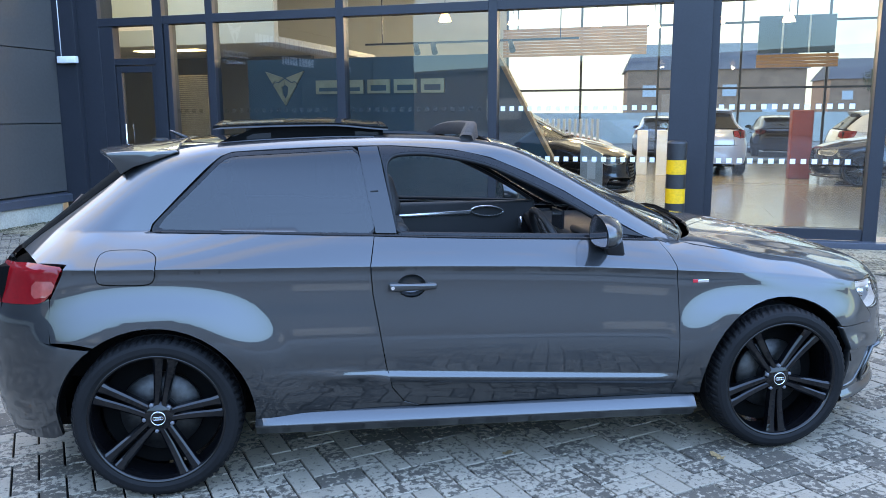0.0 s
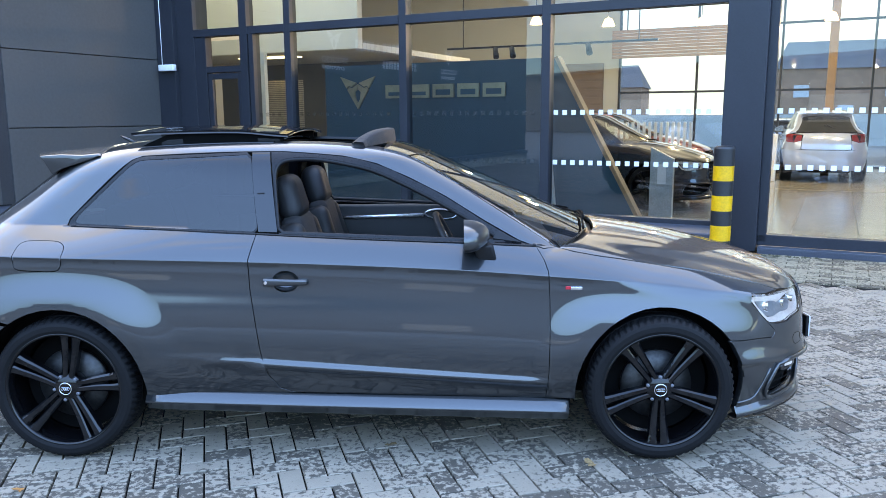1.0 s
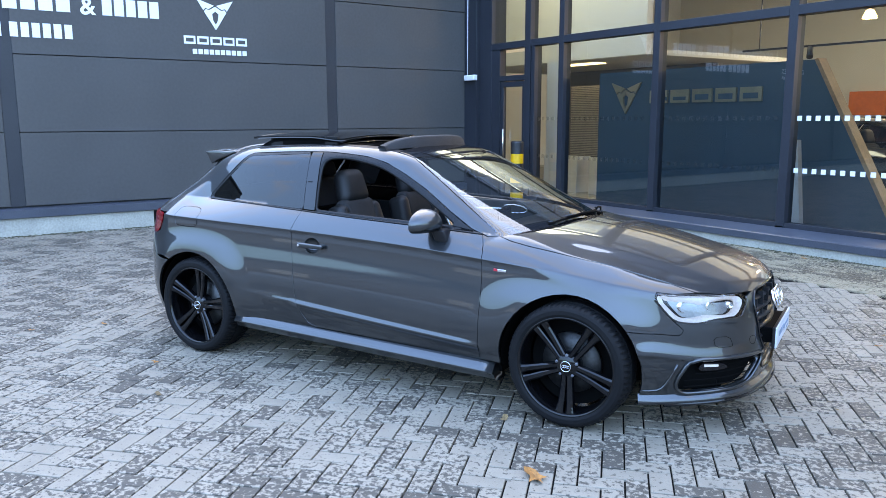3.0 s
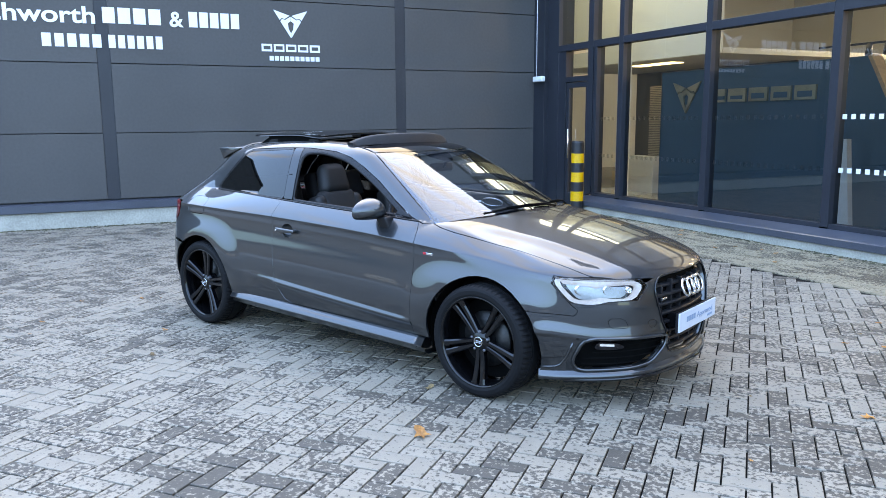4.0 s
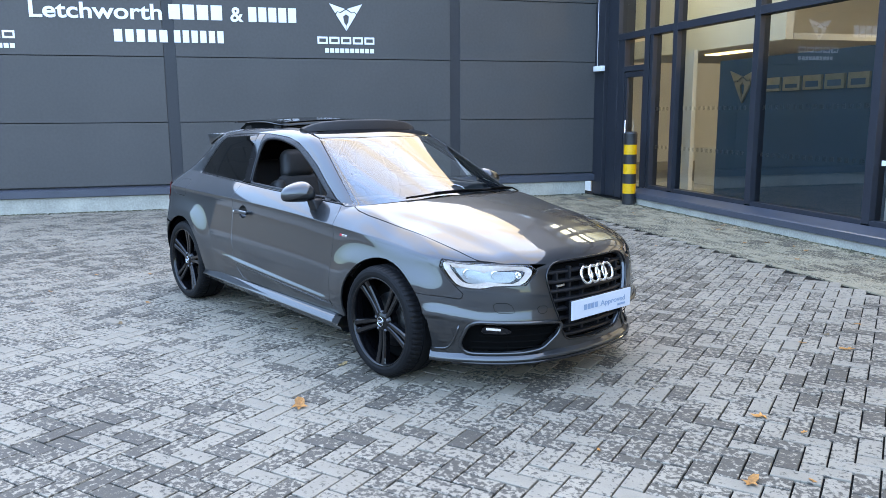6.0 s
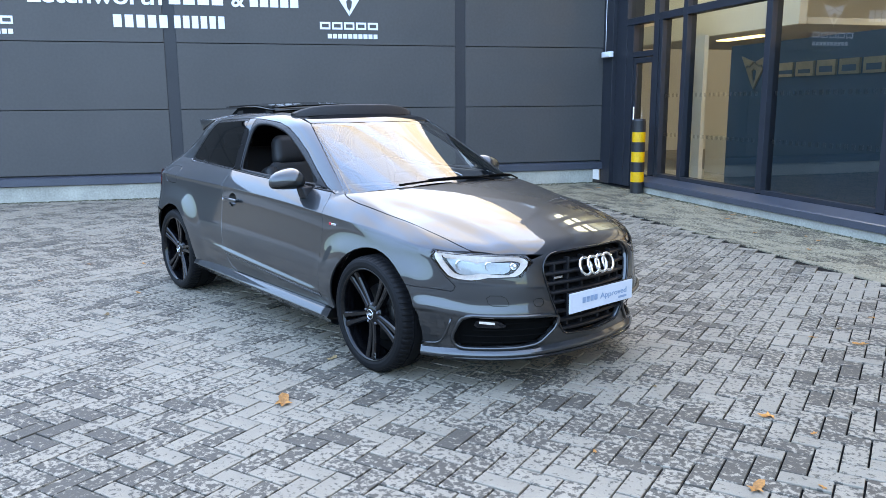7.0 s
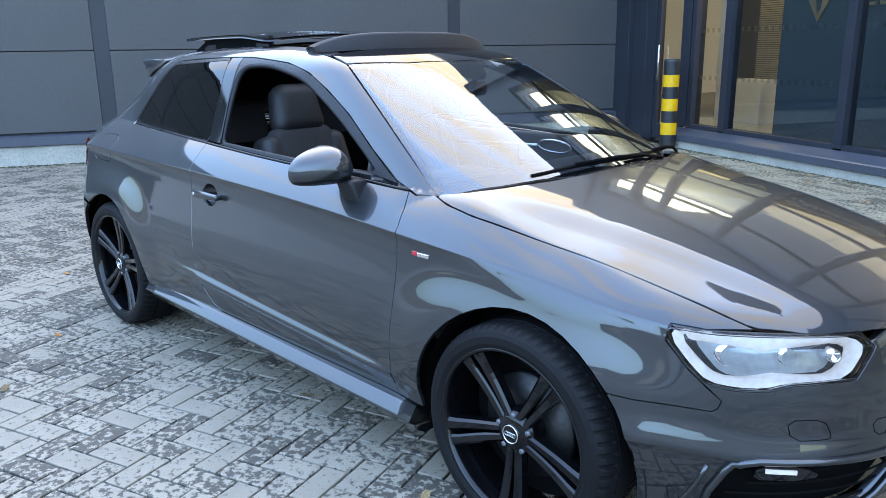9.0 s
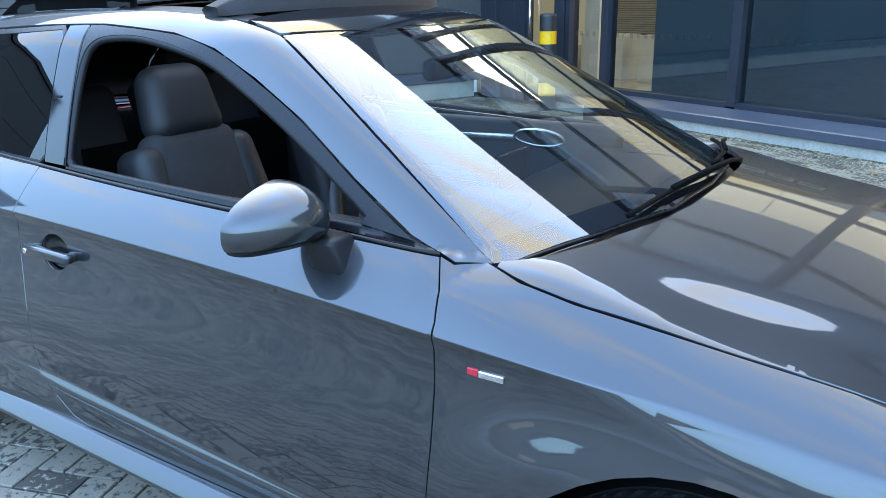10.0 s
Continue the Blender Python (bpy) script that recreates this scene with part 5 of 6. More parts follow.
for v in bm.verts:
    if v.co.x < 0.6 and v.co.z < 0.7:
        v.co.x += 0.16
soft_round(bm, 0.05, 4)
dash = part("dashboard", bm, DASH, car)
for s in (-0.37, 0.0, 0.62):
    vs, fs = lathe([(0.001, -0.012), (0.03, -0.012), (0.040, -0.006), (0.044, 0.0)], 24)
    part("air_vent", mesh_of("air_vent", vs, fs, True), ALU, dash, at=pose(0.52, s, 0.83, 0, 0, -90))
part("display", box(bmesh.new(), 0.545, 0.557, -0.09, 0.09, 0.885, 0.985, 0.004), SCREEN_BLACK, dash, "black upright display screen")
bm = box(bmesh.new(), 0.54, 0.72, -0.53, -0.21, 0.895, 0.935)
soft_round(bm, 0.018, 3)
part("instrument_hood", bm, DASH, dash)
wheel_m = pose(0.40, -0.37, 0.86, 0, 64, 0)
pts = [(0.182 * math.cos(a), 0.182 * math.sin(a), 0) for a in np.linspace(0, 2 * math.pi, 41)[:-1]]
steer = part("steering_wheel", mesh_of("steering_wheel", *tube(pts, 0.0155, 10, True), True), SEAT_SIDE, car, "", wheel_m)
bm = bmesh.new()
rod(bm, (0, 0, -0.05), (0, 0, 0.022), 0.062, 0.052, 24)
part("airbag_cover", bm, DASH, steer)
for a in (0, 180, 270):
    bm = box(bmesh.new(), 0.04, 0.178, -0.016, 0.016, -0.008, 0.008, 0.004)
    part("wheel_spoke", bm, ALU, steer, at=pose(0, 0, 0, 0, 0, a))


def seat(y):
    bm = bmesh.new()
    box(bm, -0.25, 0.25, -0.24, 0.24, 0.38, 0.56)
    soft_round(bm, 0.05, 4)
    ob = part("front_seat", bm, CLOTH, car, at=pose(0, y, 0))
    lean = pose(-0.215, 0, 0.50, 0, -15, 0)
    bm = bmesh.new()
    box(bm, -0.06, 0.05, -0.18, 0.18, 0.0, 0.55)
    for v in bm.verts:
        if v.co.z > 0.4:
            v.co.y *= 0.88
    soft_round(bm, 0.045, 5)
    part("backrest", bm, CLOTH, ob, at=lean)
    for s in (-1, 1):
        bm = bmesh.new()
        box(bm, -0.07, 0.075, s * 0.210 - 0.05, s * 0.210 + 0.05, 0.02, 0.52)
        for v in bm.verts:
            if v.co.z > 0.4:
                v.co.y -= s * 0.045
                v.co.x -= 0.02
        soft_round(bm, 0.045, 5)
        part("side_bolster", bm, SEAT_SIDE, ob, at=lean)
    bm = bmesh.new()
    box(bm, -0.06, 0.06, -0.138, 0.138, 0.520, 0.740)
    for v in bm.verts:
        if v.co.z > 0.7:
            v.co.y *= 0.78
    soft_round(bm, 0.058, 6)
    part("headrest", bm, SEAT_SIDE, ob, at=lean)
    bm = bmesh.new()
    for s in (-1, 1):
        rod(bm, (-0.005, s * 0.06, 0.48), (-0.005, s * 0.06, 0.60), 0.006, seg=8)
    part("headrest_post", bm, CHROME, ob, at=lean)


seat(-0.345)
seat(0.345)
bm = bmesh.new()
box(bm, -0.62, -0.52, -0.62, 0.62, 0.52, 0.62)
soft_round(bm, 0.04, 3)
rear = part("rear_bench", bm, SEAT_SIDE, car)
for y in (-0.34, 0.34):
    bm = bmesh.new()
    box(bm, -0.06, 0.06, -0.29, 0.29, 0.0, 0.56)
    soft_round(bm, 0.045, 4)
    part("rear_backrest", bm, SEAT_SIDE, rear, at=pose(-0.98, y, 0.56, 0, -16, 0))
    bm = bmesh.new()
    box(bm, -0.045, 0.045, -0.12, 0.12, 0.56, 0.68)
    soft_round(bm, 0.035, 4)
    part("rear_headrest", bm, SEAT_SIDE, rear, at=pose(-0.98, y, 0.56, 0, -16, 0))
liner_pts = both_sides([ty(-0.42, 0.0), ty(-0.42, -0.56), ty(-1.2, -0.55), ty(-1.25, 0.0)])
panel("headliner", liner_pts, "top", LINER, car, step=0.08, rounds=0, lift=-0.035, flange=0.002)
bm = bmesh.new()
box(bm, 0.33, 0.37, -0.115, 0.115, 1.17, 1.23)
soft_round(bm, 0.018, 3)
rear_mirror = part("rear_view_mirror", bm, PLASTIC, car)
bm = bmesh.new()
rod(bm, (0.37, 0, 1.20), (0.40, 0, ty(0.40, 0.0)[2] - 0.022), 0.011)
part("mirror_stem", bm, PLASTIC, rear_mirror)
belt_v, belt_f = tube([(-0.44, -0.655, 1.16), (-0.43, -0.665, 0.9), (-0.42, -0.68, 0.6)], 0.022, 4)
part("seat_belt", mesh_of("seat_belt", belt_v, belt_f), PLASTIC, car)

# windscreen wipers
for pts, arm_foot in (([(1.016, -0.412), (1.042, -0.215), (1.070, 0.0), (1.076, 0.17)], (1.085, 0.30)), ([(1.055, 0.10), (1.035, 0.30), (0.985, 0.47), (0.93, 0.60)], (0.95, 0.66))):
    p3 = [Vector(ty(x, y)) + Vector((0.004, 0, 0.013)) for x, y in pts]
    wiper = part("wiper", mesh_of("wiper", *tube([p3[0].lerp(p3[1], k / 4) for k in range(4)] + [p3[1].lerp(p3[2], k / 4) for k in range(4)] + [p3[2].lerp(p3[3], k / 4) for k in range(5)], 0.0062, 6), True), DARK, car)
    foot = Vector(ty(*arm_foot)) + Vector((0.0, 0, 0.004))
    arm = [foot, foot.lerp(p3[2], 0.5) + Vector((0.012, 0, 0.014)), p3[2] + Vector((0.006, 0, 0.010)), p3[1] + Vector((0.004, 0, 0.008))]
    part("wiper_arm", mesh_of("wiper_arm", *tube(arm, 0.006, 6), True), DARK, wiper)

# ---- building: clad wall ----


def structure(name, bm, material, label="", at=B):
    ob = part(name, bm, material, None, label, at)
    return tagged(ob, label, kind="structure")


HIGH, LOWER, TOPZ = 8.6, 5.10, 6.3
wall = structure("wall_clad", box(bmesh.new(), -0.30, -0.045, -16.0, 0.0, 0.36, LOWER), CLAD_STRIP, "dark anthracite clad wall of the dealership")
seams_z = [0.385, 1.365, 2.375, 3.40, 4.42, LOWER]
seams_y = [-16.0, -12.1, -7.44, -2.79, -0.02]
for y0, y1 in zip(seams_y, seams_y[1:]):
    for z0, z1 in zip(seams_z, seams_z[1:]):
        bm = box(bmesh.new(), -0.050, 0.0, y0 + (0.0912 if y0 > -15 else 0), y1 - (0.0912 if y1 < -1 else 0), z0 + 0.006, z1 - 0.006, 0.004)
        part("wall_panel", bm, CLAD, wall)
for y in seams_y[1:-1]:
    part("joint_cover", box(bmesh.new(), -0.048, -0.010, y - 0.090, y + 0.090, 0.385, LOWER, 0.003), CLAD_STRIP, wall)
bm = plate_of([(-0.05, 0.375), (0.075, 0.355), (0.10, 0.345), (0.10, 0.245), (0.08, 0.235), (-0.05, 0.235)], -16.0, -0.05)
part("base_flashing", bm, SILL_BLUE, wall)
structure("wall_clad_plinth", box(bmesh.new(), -0.3, 0.055, -16.0, -0.30, -0.05, 0.234, 0.006), PLINTH, "cream concrete plinth under the clad wall")
structure("coping", box(bmesh.new(), -0.35, 0.06, -16.0, 0.06, LOWER, LOWER + 0.12), CLAD_STRIP, "dark wall coping")
# corner pilaster and small services on it
structure("corner_pier", box(bmesh.new(), 0.004, 0.36, -0.14, 0.28, 0.0, HIGH, 0.005), FRAME, "anthracite corner pier between wall and glass")
structure("corner_pier_return", box(bmesh.new(), 0.362, 0.70, -0.06, 0.26, 0.0, HIGH, 0.005), FRAME, "anthracite pier beside the glass door")
structure("upper_storey", box(bmesh.new(), -9.0, 0.0, 0.30, 0.55, LOWER, HIGH), CLAD, "anthracite clad upper wall of the showroom hall")
alarm = thing("alarm_box", B @ pose(0.10, -0.14, 2.20), "small white plastic sounder box on the corner pier", "alarm box")
part("box_body", soft_round(box(bmesh.new(), 0.0, 0.30, -0.085, 0.0, 0.0, 0.095), 0.010, 2), WHITE_BOX, alarm)
part("cable", mesh_of("cable", *tube([(0.02, -0.012, 0.09), (0.02, -0.012, 0.6), (0.02, -0.012, 2.2)], 0.006, 6), True), WHITE_BOX, alarm)

# white vinyl signs on the clad wall
SG = B @ pose(0.004, 0, 0, 0, 0, 90)          # x along the wall towards the corner, facing the yard


def bars(parent, x0, z0, width, height, count, material, at, wide=0.72, name="sign_bar", thick=0.003):
    step = width / count
    for k in range(count):
        boxed(name, (x0 + k * step, x0 + k * step + step * wide, -thick, 0.0, z0, z0 + height), material, parent, at=at)


def emblem(parent, x0, z0, size, y0, y1, material):
    """An angular emblem: two swept wings over two legs that meet in a point, with a hollow between."""
    wing = [(0.272, 0.428), (0.176, 0.275), (0.143, 0.308), (0.098, 0.292), (0.016, 0.345)]
    leg = [(0.002, 0.330), (0.090, 0.278), (0.138, 0.292), (0.166, 0.255), (0.002, 0.0), (0.002, 0.078), (0.036, 0.135), (0.048, 0.228), (0.002, 0.262)]
    for s in (-1, 1):
        for out in (wing, leg):
            part("emblem_blade", plate_of([(x0 + s * x * size, z0 + z * size) for x, z in out], y0, y1), material, parent)


sign = thing("wall_lettering", SG, "white vinyl dealer lettering on the dark clad wall", "sign")
I = Matrix()
word("Letchworth", 1.86, 0.235, WHITE_SIGN, sign, pose(-9.40, -0.002, 2.935), bold=0.02)
bars(sign, -7.42, 2.945, 0.84, 0.225, 4, WHITE_SIGN, I, 0.80)
word("&", 0.20, 0.225, WHITE_SIGN, sign, pose(-6.50, -0.002, 2.935), bold=0.02)
bars(sign, -6.22, 2.935, 0.78, 0.225, 5, WHITE_SIGN, I, 0.80)
bars(sign, -8.23, 2.595, 0.82, 0.185, 5, WHITE_SIGN, I, 0.72)
bars(sign, -7.36, 2.595, 0.78, 0.185, 6, WHITE_SIGN, I, 0.72)
for y0 in (-5.12, -10.52):
    logo = thing("wall_emblem", SG @ pose(y0 + 0.46, 0, 0), "white angular emblem with name bars on the clad wall", "sign", "wall emblems")
    emblem(logo, 0.0, 2.83, 1.0, -0.003, 0.0, WHITE_SIGN)
    bars(logo, -0.48, 2.615, 0.97, 0.115, 5, WHITE_SIGN, I, 0.86)
    for k in range(5):
        boxed("bar_gap", (-0.45 + k * 0.194, -0.34 + k * 0.194, -0.0045, -0.003, 2.645, 2.70), CLAD, logo)
    bars(logo, -0.36, 2.475, 0.83, 0.07, 10, WHITE_SIGN, I, 0.78)

# ---- building: glass front ----
facade = structure("wall_glass", box(bmesh.new(), 0.70, 14.0, -0.10, 0.24, TOPZ, HIGH), FRAME, "anthracite aluminium framed glass front")


def member(x0, x1, z0, z1, y0=-0.06, y1=0.10, material=FRAME):
    return part("mullion", box(bmesh.new(), x0, x1, y0, y1, z0, z1, 0.004), material, facade)


for x in (2.465, 4.35, 6.34):
    member(x - 0.055, x + 0.055, 0.26, TOPZ)
member(1.60, 1.74, 0.26, TOPZ, -0.07)
member(1.76, 1.84, 0.26, 2.69)
for x0, x1 in ((0.70, 1.60), (1.74, 2.41), (2.52, 4.295), (4.405, 6.285), (6.395, 8.42)):
    member(x0, x1, 2.69, 2.80, -0.065)
    if x0 > 0.8:
        member(x0, x1, 0.22, 0.30, -0.055)
    member(x0, x1, 4.75, 4.84, -0.055)
pier = structure("glass_pier", box(bmesh.new(), 8.42, 8.84, -0.16, 0.30, 0.0, HIGH, 0.006), FRAME, "broad anthracite steel pier in the glass front")
member(8.84, 8.93, 0.10, 2.80)
member(10.52, 10.66, 0.0, TOPZ, -0.08)
member(8.84, 14.0, 2.69, 2.84, -0.065)
member(8.84, 10.52, 0.06, 0.18)
member(12.4, 12.52, 0.0, TOPZ)
panes = [(2.52, 4.295, 0.30, 2.69), (4.405, 6.285, 0.30, 2.69), (6.395, 8.42, 0.30, 2.69), (8.93, 10.52, 0.18, 2.69), (10.66, 12.4, 0.10, 2.69), (12.52, 14.0, 0.10, 2.69),
         (1.84, 2.41, 0.30, 2.69), (0.70, 1.60, 2.80, 4.75), (1.74, 2.41, 2.80, 4.75), (2.52, 4.295, 2.80, 4.75), (4.405, 6.285, 2.80, 4.75), (6.395, 8.42, 2.80, 4.75), (8.84, 10.52, 2.84, TOPZ), (10.66, 12.4, 2.84, TOPZ), (12.52, 14.0, 2.84, TOPZ),
         (0.70, 1.60, 4.84, TOPZ), (1.74, 2.41, 4.84, TOPZ), (2.52, 4.295, 4.84, TOPZ), (4.405, 6.285, 4.84, TOPZ), (6.395, 8.42, 4.84, TOPZ), (0.98, 1.52, 2.27, 2.63)]
for x0, x1, z0, z1 in panes:
    ob = part("pane", mesh_of("pane", [(x0, 0.02, z0), (x1, 0.02, z0), (x1, 0.02, z1), (x0, 0.02, z1)], [(0, 1, 2, 3)]), PANE, facade)
    ob.visible_shadow = False
# dotted safety bands on the glass
for x0, x1 in ((2.60, 4.25), (4.45, 6.25), (6.43, 8.40), (8.96, 10.5), (1.86, 2.40)):
    for z in (0.895, 1.50):
        verts, faces = [], []
        for k in range(int((x1 - x0) / 0.112)):
            x = x0 + k * 0.112
            i = len(verts)
            verts += [(x, 0.012, z), (x + 0.056, 0.012, z), (x + 0.056, 0.012, z + 0.056), (x, 0.012, z + 0.056)]
            faces.append((i, i + 1, i + 2, i + 3))
        ob = part("safety_dots", mesh_of("safety_dots", verts, faces), WHITE_SIGN if x0 > 6.3 else DOTS, facade)
        tagged(ob, kind="stuff")
# glass door with fanlight
door_1 = structure("door_1", box(bmesh.new(), 0.70, 0.92, -0.05, 0.09, 0.0, 2.69, 0.004), FRAME, "narrow anthracite framed glass door with fanlight")
part("door_frame", box(bmesh.new(), 0.92, 1.60, -0.05, 0.09, 2.16, 2.25, 0.004), FRAME, door_1)
part("door_leaf", box(bmesh.new(), 0.93, 1.01, -0.035, 0.03, 0.03, 2.15, 0.004), FRAME, door_1)
part("door_leaf", box(bmesh.new(), 1.51, 1.59, -0.035, 0.03, 0.03, 2.15, 0.004), FRAME, door_1)
part("door_rail", box(bmesh.new(), 1.01, 1.51, -0.035, 0.03, 2.06, 2.15, 0.004), FRAME, door_1)
part("door_rail", box(bmesh.new(), 1.01, 1.51, -0.035, 0.03, 0.03, 0.24, 0.004), FRAME, door_1)
ob = part("door_pane", mesh_of("door_pane", [(1.01, 0.0, 0.24), (1.51, 0.0, 0.24), (1.51, 0.0, 2.06), (1.01, 0.0, 2.06)], [(0, 1, 2, 3)]), PANE, door_1)
ob.visible_shadow = False
bm = bmesh.new()
rod(bm, (1.055, -0.075, 0.85), (1.055, -0.075, 1.35), 0.014)
part("pull_handle", bm, ALU, door_1)
# sloping sill and plinth
bm = plate_of([(-0.055, 0.245), (-0.30, 0.190), (-0.315, 0.180), (-0.315, 0.105), (-0.29, 0.095), (-0.055, 0.095)], 1.62, 8.40)
bm.transform(Matrix(((0, 1, 0, 0), (1, 0, 0, 0), (0, 0, 1, 0), (0, 0, 0, 1))))
bmesh.ops.recalc_face_normals(bm, faces=bm.faces)
part("window_sill", bm, SILL_BLUE, facade)
bm = bmesh.new()
box(bm, 1.62, 8.38, -0.275, -0.06, -0.05, 0.094, 0.006)
structure("wall_glass_plinth", bm, PLINTH, "cream concrete kerb under the glass front")
bm = bmesh.new()
box(bm, 8.86, 14.0, -0.22, -0.06, -0.05, 0.058, 0.004)
structure("door_threshold", bm, SILL_BLUE, "grey metal threshold under the wide glass doors")

# ---- showroom ----
structure("showroom_slab", box(bmesh.new(), -8.0, 22.0, 0.06, 17.0, -0.2, 0.008), mat("grout", (0.30, 0.28, 0.25), 0.5), "showroom floor slab")
floor = structure("floor", box(bmesh.new(), -8.0, 22.0, 7.8, 16.8, 0.009, 0.014), TILE, "polished beige tile showroom floor")
TILE_ME = None
for i in range(-2, 19):
    for j in range(10):
        if TILE_ME is None:
            bm = box(bmesh.new(), 0.002, 0.758, 0.002, 0.758, 0.009, 0.0145, 0.001)
            ob = part("tile", bm, TILE, floor, at=pose(i * 0.76, 0.10 + j * 0.76, 0))
            TILE_ME = ob.data
        else:
            part("tile", TILE_ME, TILE, floor, at=pose(i * 0.76, 0.10 + j * 0.76, 0))
structure("ceiling", box(bmesh.new(), -8.0, 22.0, 0.25, 17.0, 5.9, 6.1), CEIL, "pale board showroom ceiling")
structure("roof_slab", box(bmesh.new(), -8.0, 22.0, 0.26, 17.2, 6.12, 6.5), SLATE, "flat roof of the dealership")
structure("wall_office", box(bmesh.new(), -8.0, -7.8, 0.25, 17.0, 0.0, 5.9), WHITE_WALL, "white end wall of the showroom")
structure("wall_side", box(bmesh.new(), 21.8, 22.0, 0.06, 17.0, 0.0, 5.9), CREAM, "cream end wall of the showroom")
structure("wall_inner", box(bmesh.new(), -7.8, 3.4, 15.2, 15.4, 0.0, 5.9), CREAM, "cream rear wall with a brown shutter")
structure("wall_behind_cladding", box(bmesh.new(), -8.0, -0.31, 0.0, 0.24, 0.0, 5.9), WHITE_WALL, "white lining of the clad wing")
shut_ob = structure("shutter_door", box(bmesh.new(), 0.2, 2.9, 15.10, 15.19, 0.0, 3.1), SHUTTER, "brown roller shutter in the rear wall")
for k in range(12):
    part("shutter_slat", box(bmesh.new(), 0.2, 2.9, 15.07, 15.10, 0.1 + k * 0.25, 0.30 + k * 0.25, 0.01), SHUTTER, shut_ob)
structure("orange_wall", box(bmesh.new(), -1.2, -0.1, 15.05, 15.19, 1.6, 2.3), ORANGE, "orange wall panel")

# far glass wall
far = structure("wall_far_glass", box(bmesh.new(), 3.4, 21.8, 15.1, 15.3, 5.2, 5.9), FRAME, "far glazed wall of the showroom")
for x in np.arange(3.4, 22, 2.3):
    part("mullion", box(bmesh.new(), x - 0.03, x + 0.03, 15.15, 15.25, 0.0, 5.2), FRAME, far)
for z in (0.0, 2.15, 4.0):
    part("transom", box(bmesh.new(), 3.43, 21.8, 15.16, 15.24, z, z + 0.06), FRAME, far)
ob = part("pane", mesh_of("pane", [(3.4, 15.2, 0), (21.8, 15.2, 0), (21.8, 15.2, 5.2), (3.4, 15.2, 5.2)], [(0, 1, 2, 3)]), PANE_FAR, far)
ob.visible_shadow = False

# teal display partition with sign
partition = thing("display_partition", B @ pose(0, 0.66, 0), "teal display partition with slanted oak edge and bronze sign", "partition")
bm = plate_of([(2.60, 0.015), (7.42, 0.015), (6.20, 2.235), (2.60, 2.235)], 0.0, 0.16)
part("partition_panel", bm, TEAL, partition)
bm = plate_of([(7.425, 0.015), (7.48, 0.015), (6.25, 2.25), (6.205, 2.235)], -0.01, 0.17)
part("oak_edge", bm, OAK, partition)
for k in range(5):
    x = 3.67 + k * 0.384
    boxed("sign_bar", (x, x + 0.325, -0.034, -0.002, 1.750, 1.935), GOLD, partition)
    boxed("sign_bar_inset", (x + 0.05, x + 0.325 - (0.05 if k in (1, 2, 3, 4) else 0.0), -0.036, -0.034, 1.785, 1.835 if k in (0, 1) else 1.86), TEAL, partition)
emblem(partition, 3.19, 1.60, 1.10, -0.03, -0.002, GOLD)
wedge = thing("white_wedge_stand", B @ pose(6.22, 0.34, 0.008), "pale tapered display stand beside the partition", "stand")
part("stand_body", plate_of([(-0.02, 0.0), (0.16, 0.0), (0.03, 1.26), (-0.01, 1.26)], 0.0, 0.08), WHITE_BOX, wedge)

# office corner behind the glass door: lit ceiling, blinds, low cabinet
soffit = structure("office_soffit", box(bmesh.new(), -3.4, 2.3, 2.2, 6.5, 2.62, 2.72), CEIL, "low white office soffit")
structure("office_bulkhead", box(bmesh.new(), -3.4, 2.3, 2.05, 2.19, 2.62, 5.89), WHITE_WALL, "white bulkhead wall above the office")
structure("office_wall", box(bmesh.new(), -3.2, 1.6, 4.8, 4.95, 0.0, 2.62), mat("grey_office_paint", (0.16, 0.16, 0.155), 0.8, scale=0.8, vary=0.06), "grey office wall")
lamp = thing("ceiling_light", B @ pose(-0.35, 2.9, 2.60), "lit warm rectangular ceiling light panel", "ceiling light")
part("diffuser", box(bmesh.new(), -0.55, 0.75, -0.15, 0.15, 0.0, 0.018, 0.004), TUBE, lamp)
blind = thing("window_blind", B @ pose(-0.62, 3.1, 0.76), "beige slatted venetian blind in the office", "blind")
for k in range(40):
    part("slat", box(bmesh.new(), 0.0, 0.98, -0.012, 0.012, k * 0.036, k * 0.036 + 0.022, 0.002), mat("blind_slat", (0.42, 0.38, 0.33), 0.5) if k == 0 else bpy.data.materials["blind_slat"], blind)
for x in (-0.82, 0.55):
    cabinet = thing("low_cabinet", B @ pose(x + 0.05, 2.75, 0.008), "white low office cabinet", "cabinet", "office cabinets")
    part("cabinet_body", box(bmesh.new(), -0.30, 0.72, 0.0, 0.4, 0.0, 0.74, 0.01), WHITE_BOX, cabinet)
structure("white_partition", box(bmesh.new(), 0.62, 0.92, 1.3, 1.38, 0.0, 2.55), WHITE_WALL, "white panel behind the glass door")
dark_door = structure("door_2", box(bmesh.new(), 1.55, 2.25, 4.70, 4.79, 0.0, 2.1), SHUTTER, "brown office door")

